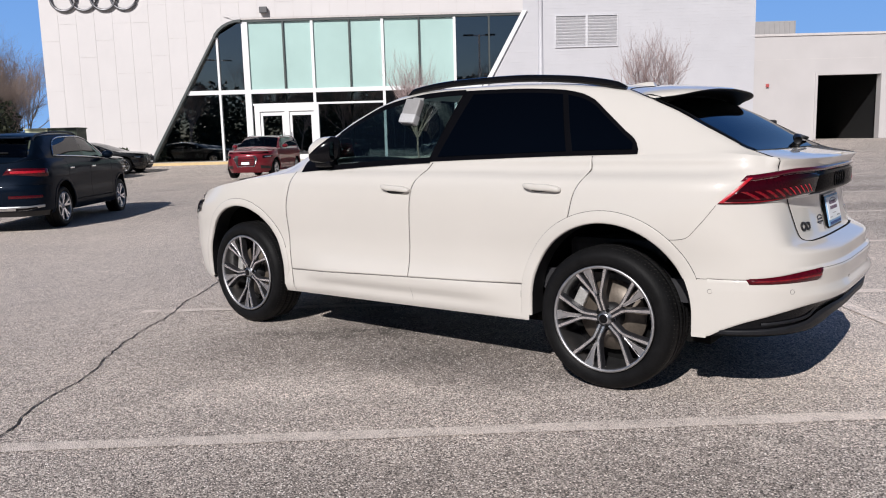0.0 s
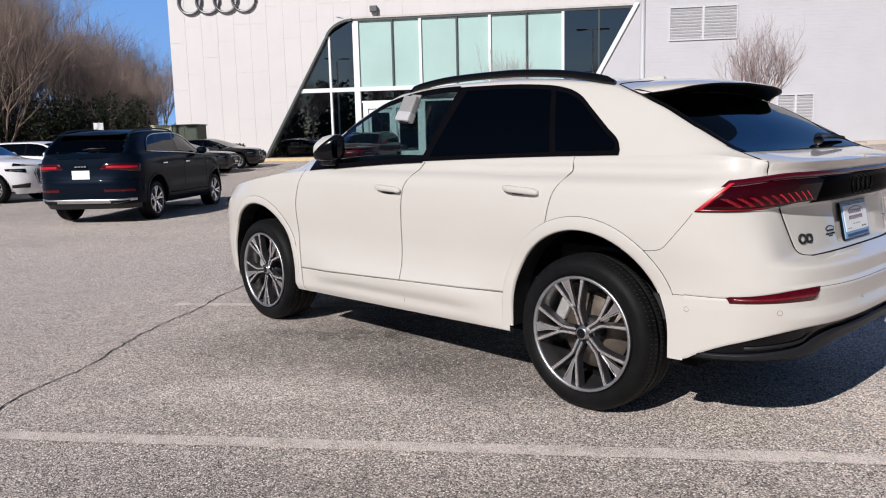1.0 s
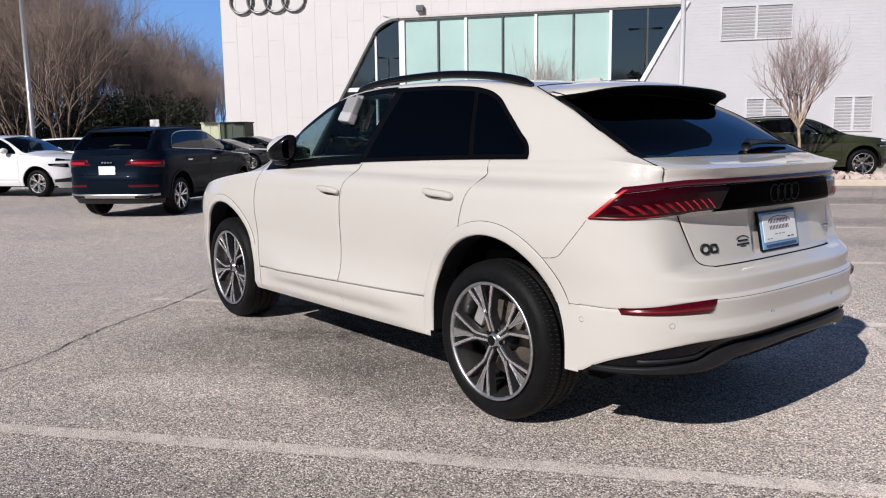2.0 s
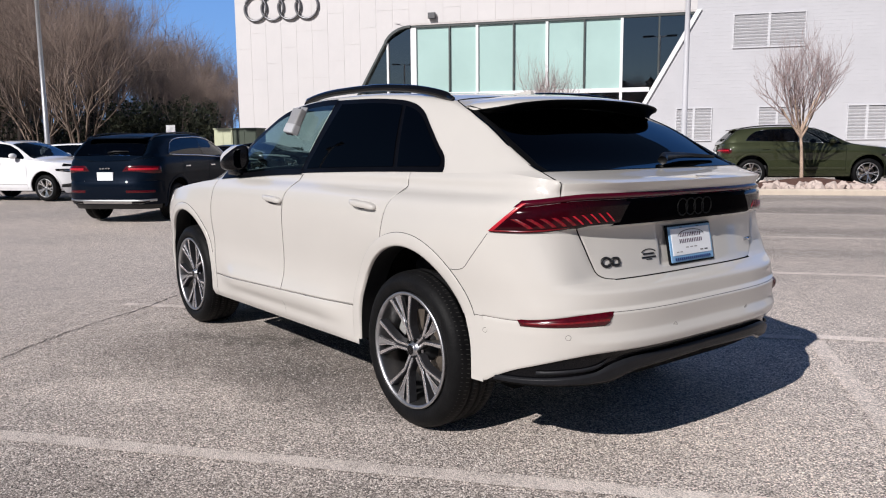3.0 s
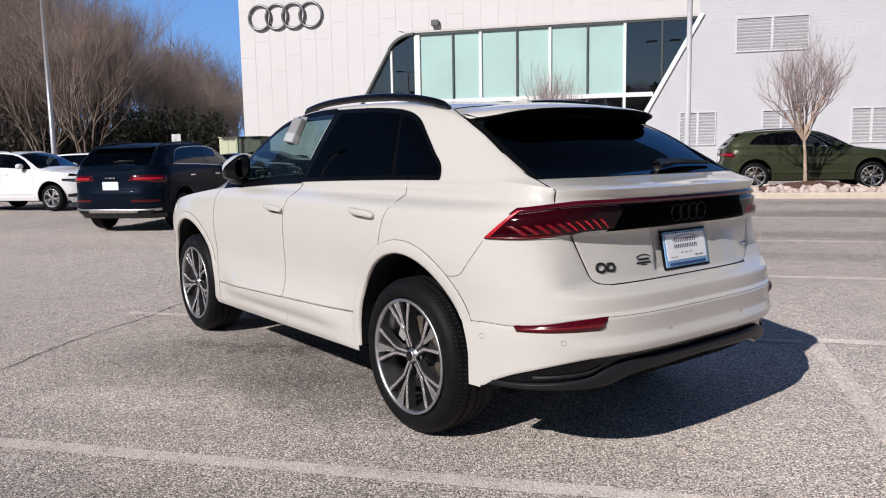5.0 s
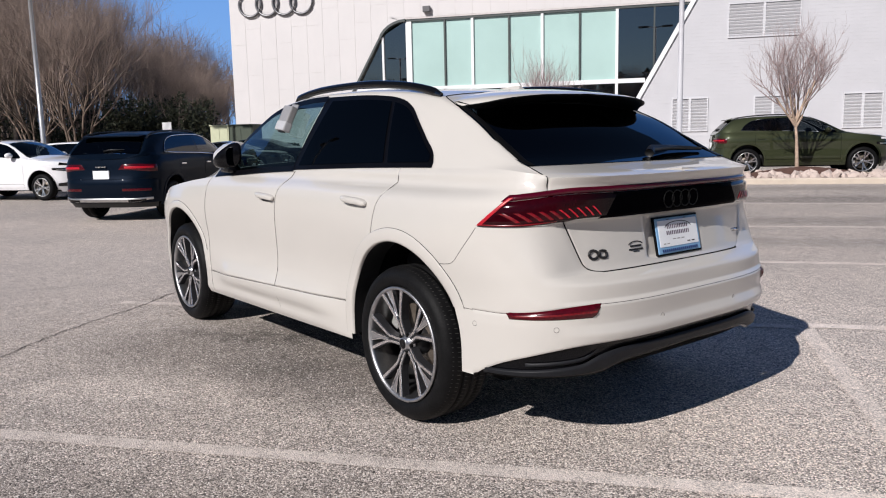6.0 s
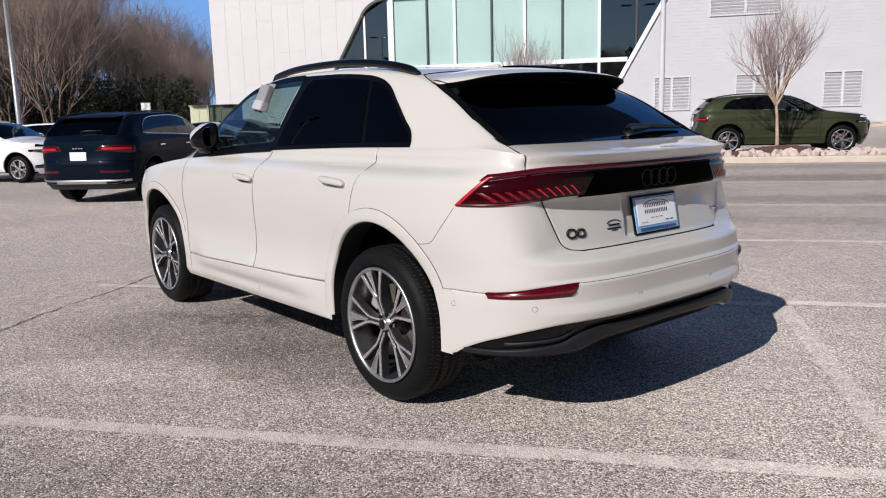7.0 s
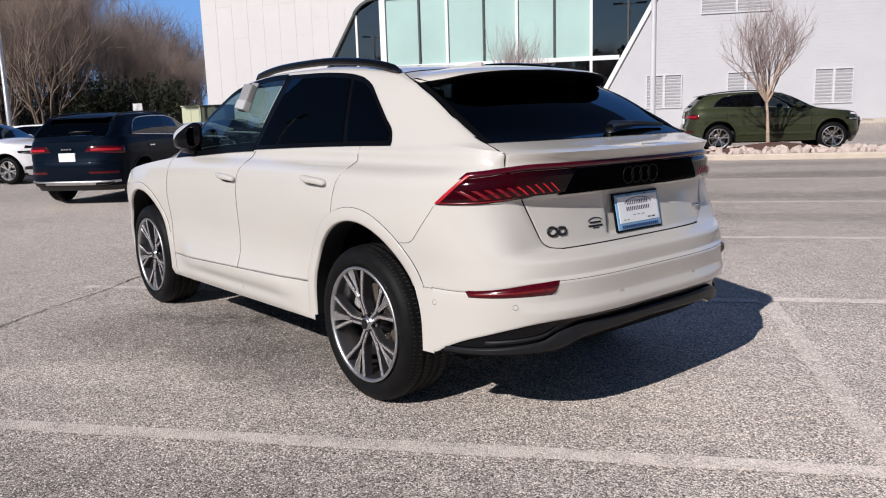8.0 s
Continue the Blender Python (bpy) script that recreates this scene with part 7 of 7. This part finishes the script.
def fit_height(t, x, y, size):
    return min(size, (1.4 + math.hypot(x - 1.0, y) * 0.85 * skyline((x - 1.0) / y)) / t["tall"])


myrtle = bare_tree("large many-stemmed leafless tree with tan bark", 3, 6, 13.5, 0.10, 5, 38, 0.32, (5, 5, 4, 4, 4), M_TANBARK, M_TWIG, first=0.40, fan=0.34, group="woodland trees", wander=0.42)
woods_a = bare_tree("tall leafless woodland tree", 21, 1, 15.0, 0.20, 5, 44, 0.25, (8, 5, 4, 4, 3), M_BARK, M_TWIG, first=0.50, group="woodland trees", low=0.45, wander=0.42)
woods_b = bare_tree("slender leafless woodland tree", 33, 1, 13.0, 0.15, 5, 38, 0.3, (8, 5, 4, 4, 3), M_BARK, M_TWIG, first=0.55, group="woodland trees", low=0.45, wander=0.42)
set_tree(myrtle, -36.0, 46.0, 0, fit_height(myrtle, -36.0, 46.0, 1.0))
set_tree(woods_a, -46.0, 51.0, 0, 1.0)
set_tree(woods_b, -31.0, 55.0, 0, fit_height(woods_b, -31.0, 55.0, 0.85))
rnd = random.Random(5)
for x, y, size in ((-40.5, 47.0, 1.0), (-45.0, 46.0, 0.95), (-50.0, 44.0, 1.05), (-55.0, 47.5, 1.05)):
    copy_tree(myrtle, x, y, rnd.uniform(0, 360), size)
for i in range(64):
    y = rnd.uniform(50, 84)
    x = mix(1.0 - y * 0.54, 1.0 - y * 1.15, rnd.random() ** 0.9)
    t = rnd.choice((woods_a, woods_b, woods_b))
    turn, size = rnd.uniform(0, 360), fit_height(t, x, y, rnd.uniform(0.85, 1.15)) * rnd.uniform(0.88, 1.0)
    if size > 0.60 or i % 4 == 0:
        copy_tree(t, x, y, turn, size)
# tall trees standing free behind the lower end of the wood
crest = curve_of([(-0.72, 0.155), (-0.66, 0.148), (-0.61, 0.142), (-0.59, 0.122), (-0.55, 0.112)])
far = random.Random(8)
for i in range(13):
    y, b = far.uniform(84, 108), mix(-0.70, -0.545, (i + far.random()) / 13)
    x = 1.0 + b * y
    t = woods_a if i % 3 else woods_b
    copy_tree(t, x, y, far.uniform(0, 360), (1.4 + math.hypot(x - 1.0, y) * crest(b)) / t["tall"] * far.uniform(0.76, 1.06))


# trees far behind, across the road, that show in the glass
for i in range(34):
    x, y = rnd.uniform(-75, 70), rnd.uniform(-78, -55)
    copy_tree(rnd.choice((woods_a, woods_b)), x, y, rnd.uniform(0, 360), rnd.uniform(0.7, 1.1))


def southern_belt():
    """Dense dark pines behind the bare trees across the road."""
    rnd = random.Random(14)
    v, f = [], []
    for k in range(260):
        x, y = rnd.uniform(-95, 85), rnd.uniform(-100, -82)
        h, w, z0 = rnd.uniform(9.0, 16.5), rnd.uniform(2.2, 3.8), ground_z(x, y)
        for m in range(180):
            a, q = rnd.uniform(0, math.tau), rnd.random() ** 1.3
            rr = w * math.sqrt(rnd.random()) * (1 - 0.75 * q * q)
            c = Vector((x + rr * math.cos(a), y + rr * math.sin(a), z0 + 0.2 + q * h))
            u = Vector((rnd.uniform(-1, 1), rnd.uniform(-1, 1), rnd.uniform(-0.6, 0.6))).normalized() * rnd.uniform(0.35, 0.9)
            side = u.cross(Vector((rnd.uniform(-1, 1), rnd.uniform(-1, 1), rnd.uniform(-1, 1)))).normalized() * rnd.uniform(0.2, 0.5)
            b = len(v)
            v += [c - u, c + side, c + u, c - side]
            f.append((b, b + 1, b + 2, b + 3))
    ob = link_mesh("pine_belt", v, f, M_EVERGREEN, None, smooth=False)
    tagged(ob, "dense dark pines behind the leafless trees across the road", "pines", kind="stuff")


def undergrowth():
    """Dark evergreen brush and thin stems along the wood's edge."""
    rnd = random.Random(9)
    v, f = [], []
    for k in range(520):
        y = rnd.uniform(52, 76) if k < 420 else rnd.uniform(51, 60)
        x = mix(-25.5 - (y - 46) * 0.56, -72 - (y - 46) * 0.6, rnd.random() if k < 420 else 0.22 * rnd.random())
        h = rnd.uniform(1.4, 4.6) * (1.25 if rnd.random() < 0.3 else 0.8) if k < 420 else rnd.uniform(2.6, 5.0)
        w = rnd.uniform(0.7, 1.6)
        for m in range(110):
            a, q = rnd.uniform(0, math.tau), rnd.random()
            rr = w * math.sqrt(rnd.random()) * (1 - 0.6 * q)
            c = Vector((x + rr * math.cos(a), y + rr * math.sin(a), ground_z(x, y) + 0.1 + q * h))
            u = Vector((rnd.uniform(-1, 1), rnd.uniform(-1, 1), rnd.uniform(-1, 1))).normalized() * rnd.uniform(0.08, 0.22)
            w2 = u.cross(Vector((rnd.uniform(-1, 1), rnd.uniform(-1, 1), rnd.uniform(-1, 1)))).normalized() * rnd.uniform(0.05, 0.14)
            b = len(v)
            v += [c - u, c + w2, c + u, c - w2]
            f.append((b, b + 1, b + 2, b + 3))
    ob = link_mesh("undergrowth", v, f, M_EVERGREEN, None, smooth=False)
    tagged(ob, "dark evergreen brush along the wood's edge", "undergrowth", kind="stuff")
    tw = Twigs()
    for k in range(1900):
        y = rnd.uniform(56, 100)
        x = mix(-24.5 - (y - 46) * 0.56, -80 - (y - 46) * 0.7, rnd.random())
        p = Vector((x, y, ground_z(x, y)))
        h = rnd.uniform(0.30, 0.72) * (1.4 + y * skyline((x - 1.0) / y) * 0.9)
        pts = [p]
        for i in range(4):
            pts.append(pts[-1] + Vector((rnd.uniform(-0.25, 0.25), rnd.uniform(-0.25, 0.25), h / 4)))
        r = rnd.uniform(0.03, 0.08)
        tw.limb(pts, r, r * 0.3, 3)
        for b in range(9):
            q = pts[rnd.randint(1, 4)]
            e = q + Vector((rnd.uniform(-1, 1), rnd.uniform(-1, 1), rnd.uniform(0.3, 1.2))) * rnd.uniform(0.5, 1.3)
            tw.limb([q, q.lerp(e, 0.5) + Vector((0, 0, 0.06)), e], r * 0.4, r * 0.1, 3)
    ob = link_mesh("saplings", tw.v, tw.f, M_TWIG)
    tagged(ob, "thin leafless saplings deep in the wood", "saplings", kind="stuff")


undergrowth()
southern_belt()
xs, ys = spread([(-140, -22, 40)]), spread([(44.5, 140, 26)])
ob = link_mesh("wood_floor", [(x - (y - 44.5) * 0.5, y, ground_z(x, y) + 0.05 + 0.15 * noise.noise(Vector((x * 0.3, y * 0.3, 0)))) for x in xs for y in ys], grid_faces(len(xs), len(ys)), M_SOIL)
tagged(ob, "brown leaf litter on the wood's floor", "woodland floor", kind="structure")

# planted island
island = tagged(new("island"), "raised planted island with a pale kerb and mulch", "island", kind="structure")
z0 = 0.245
outline = []
for cx, cy, a0 in ((9.6, 19.6, -90), (9.6, 20.6, 0), (4.75, 20.6, 90), (4.75, 19.6, 180)):
    outline += [(cx + 0.85 * math.cos(radians(a0 + k * 11.25)), cy + 0.85 * math.sin(radians(a0 + k * 11.25))) for k in range(9)]
verts, n = [], len(outline)
for (x, y), nxt, prv in zip(outline, outline[1:] + outline[:1], outline[-1:] + outline[:-1]):
    d = Vector((nxt[0] - prv[0], nxt[1] - prv[1], 0)).normalized()
    o = Vector((d.y, -d.x, 0))
    for off, h in ((0.0, -0.15), (0.0, 0.12), (-0.025, 0.15), (-0.16, 0.15), (-0.17, 0.08)):
        verts.append((x + o.x * off, y + o.y * off, z0 + h))
link_mesh("kerb", verts, [(i * 5 + j, ((i + 1) % n) * 5 + j, ((i + 1) % n) * 5 + j + 1, i * 5 + j + 1) for i in range(n) for j in range(4)], M_KERB, island, smooth=False)
rnd = random.Random(2)
cells = spread([(4.0, 10.35, 44)]), spread([(18.85, 21.35, 20)])
top = [(x, y, z0 + 0.10 + 0.24 * math.exp(-((x - 5.9) / 1.3) ** 2 - ((y - 20.4) / 0.6) ** 2) + 0.02 * noise.noise(Vector((x * 6, y * 6, 0)))) for x in cells[0] for y in cells[1]]
inside = lambda i, j: (max(0, abs(mix(4.0, 10.35, (i + 0.5) / 44) - 7.175) - 2.42) ** 2 + max(0, abs(mix(18.85, 21.35, (j + 0.5) / 20) - 20.1) - 0.5) ** 2) < 0.68 ** 2
link_mesh("mulch", top, grid_faces(45, 21, keep=inside), M_MULCH, island)
stone_meshes = []
for k in range(5):
    bm = bmesh.new()
    bmesh.ops.create_icosphere(bm, subdivisions=1, radius=1.0)
    for v in bm.verts:
        v.co *= rnd.uniform(0.75, 1.2)
    me = bpy.data.meshes.new("stone")
    bm.to_mesh(me)
    bm.free()
    me.materials.append(M_STONE)
    stone_meshes.append(me)
for k in range(150):
    x, y = rnd.uniform(4.3, 10.1), rnd.uniform(19.0, 19.75) if k % 4 else rnd.uniform(20.8, 21.1)
    s = rnd.uniform(0.05, 0.13)
    st = new("stone", rnd.choice(stone_meshes))
    st.parent = island
    st.matrix_basis = pose(x, y, z0 + 0.11 + s * 0.35, rnd.uniform(0, 360), rnd.uniform(0, 360), 0) @ Matrix.Diagonal((s * 1.3, s, s * 0.8, 1))


def light_pole(x, y, height, r, label, coat=None, turn=0.0):
    p = tagged(new("lamp_post"), label, "lamp post", "lamp posts")
    p.matrix_basis = pose(x, y, ground_z(x, y), 0, 0, turn)
    bm = bmesh.new()
    add_tube(bm, [(0, 0, 0.6), (0, 0, height)], [r, r * 0.72], 16)
    part("pole", bm, coat or M_POLE, p, smooth=True)
    bm = bmesh.new()
    add_tube(bm, [(0, 0, -0.2), (0, 0, 0.62), (0, 0, 0.66)], [0.29, 0.29, 0.25], 20)
    part("footing", bm, M_KERB, p, "round concrete footing")
    for s in (-1, 1):
        tube("arm", [(0, 0, height - 0.12), (0.55 * s, 0, height - 0.02)], 0.035, M_POLE, p)
        bm = bmesh.new()
        add_box(bm, 0.5 * s - 0.05, 1.15 * s + 0.05 if s > 0 else 0.5 * s + 0.05, -0.17, 0.17, height - 0.09, height + 0.02, 0.02) if s > 0 else add_box(bm, -1.2, -0.45, -0.17, 0.17, height - 0.09, height + 0.02, 0.02)
        part("lamp_head", bm, M_TRIM, p, "flat dark lamp head")
    return p


light_pole(-21.6, 26.8, 9.0, 0.10, "tall grey lamp post behind the parked row")
light_pole(3.17, 23.9, 9.0, 0.085, "tall pale grey lamp post before the showroom", M_CLAD)
light_pole(-20.85, 9.07, 9.55, 0.10, "tall grey lamp post with two flat heads", turn=-27)
# dark litter bin on the walk at the end of the ribbed wall
litter = tagged(new("litter_bin"), "dark grey litter bin with a rounded hood", "bin")
litter.location = (16.78, 39.0, ground_z(16.78, 39.0))
bm = bmesh.new()
add_box(bm, -0.28, 0.28, -0.26, 0.26, 0.0, 0.98, 0.03)
part("body", bm, M_TRIM, litter)
bm = bmesh.new()
add_box(bm, -0.31, 0.31, -0.29, 0.29, 0.985, 1.26, 0.12)
part("hood", bm, M_TRIM, litter)
bm = bmesh.new()
add_box(bm, -0.18, 0.18, -0.305, -0.285, 1.06, 1.16, 0.004)
part("opening", bm, M_INNER, litter)

# utility boxes at the building's corner
M_PALEGREEN = material("pale_green_enamel", (0.50, 0.52, 0.36), 0.5, vary=0.05)
M_DARKGREEN = material("dark_green_enamel", (0.05, 0.065, 0.045), 0.55, vary=0.1)
for x0, x1, m, lab in ((-19.3, -18.25, M_PALEGREEN, "pale green utility cabinet beside the building"), (-18.2, -16.9, M_DARKGREEN, "dark green utility cabinet beside the building")):
    u = tagged(new("utility_box"), lab, "utility box", "utility boxes")
    u.location = ((x0 + x1) / 2, 36.2, ground_z(-18, 36.2))
    w = (x1 - x0) / 2
    bm = bmesh.new()
    add_box(bm, -w, w, -0.5, 0.5, 0.0, 2.02, 0.03)
    part("case", bm, m, u)
    box("lid", -w - 0.03, w + 0.03, -0.54, 0.54, 2.022, 2.08, m, u)
    for s in (-1, 1):
        box("door", min(s * 0.01, s * (w - 0.06)), max(s * 0.01, s * (w - 0.06)), -0.52, -0.503, 0.1, 1.9, m, u)
# small sign far off at the wood's edge
sg = tagged(new("road_sign"), "plain white back of a small sign on a post", "sign")
sg.location = (-30.1, 48.0, ground_z(-30.1, 48))
tube("post", [(0, 0, 0), (0, 0, 2.3)], 0.03, M_POLE, sg)
bm = bmesh.new()
add_box(bm, -0.36, 0.36, -0.03, -0.005 + 0.01, 1.75, 2.62, 0.004)
part("plate", bm, M_MULL, sg)
# low shrubs along the showroom's foot
def shrub(x, y, h, w, seed):
    rnd = random.Random(seed)
    v, f = [], []
    for m in range(420):
        a, q = rnd.uniform(0, math.tau), rnd.random()
        rr = w * math.sqrt(rnd.random()) * math.sqrt(max(0.05, 1 - (q * 0.95) ** 2))
        c = Vector((rr * math.cos(a), rr * math.sin(a), q * h))
        u = Vector((rnd.uniform(-1, 1), rnd.uniform(-1, 1), rnd.uniform(-1, 1))).normalized() * 0.07
        w2 = u.cross(Vector((rnd.uniform(-1, 1), rnd.uniform(-1, 1), rnd.uniform(-1, 1)))).normalized() * 0.05
        b = len(v)
        v += [c - u, c + w2, c + u, c - w2]
        f.append((b, b + 1, b + 2, b + 3))
    s = tagged(new("shrub"), "low dark evergreen shrub at the foot of the wall", "shrub", "shrubs")
    s.location = (x, y, ground_z(x, y))
    link_mesh("foliage", v, f, M_EVERGREEN, s, smooth=False)
    tube("stem", [(0, 0, -0.05), (0, 0, h * 0.6)], 0.03, M_BARK, s)


shrub(-16.4, 39.2, 1.0, 0.8, 1)
shrub(-20.0, 38.8, 1.5, 0.7, 2)
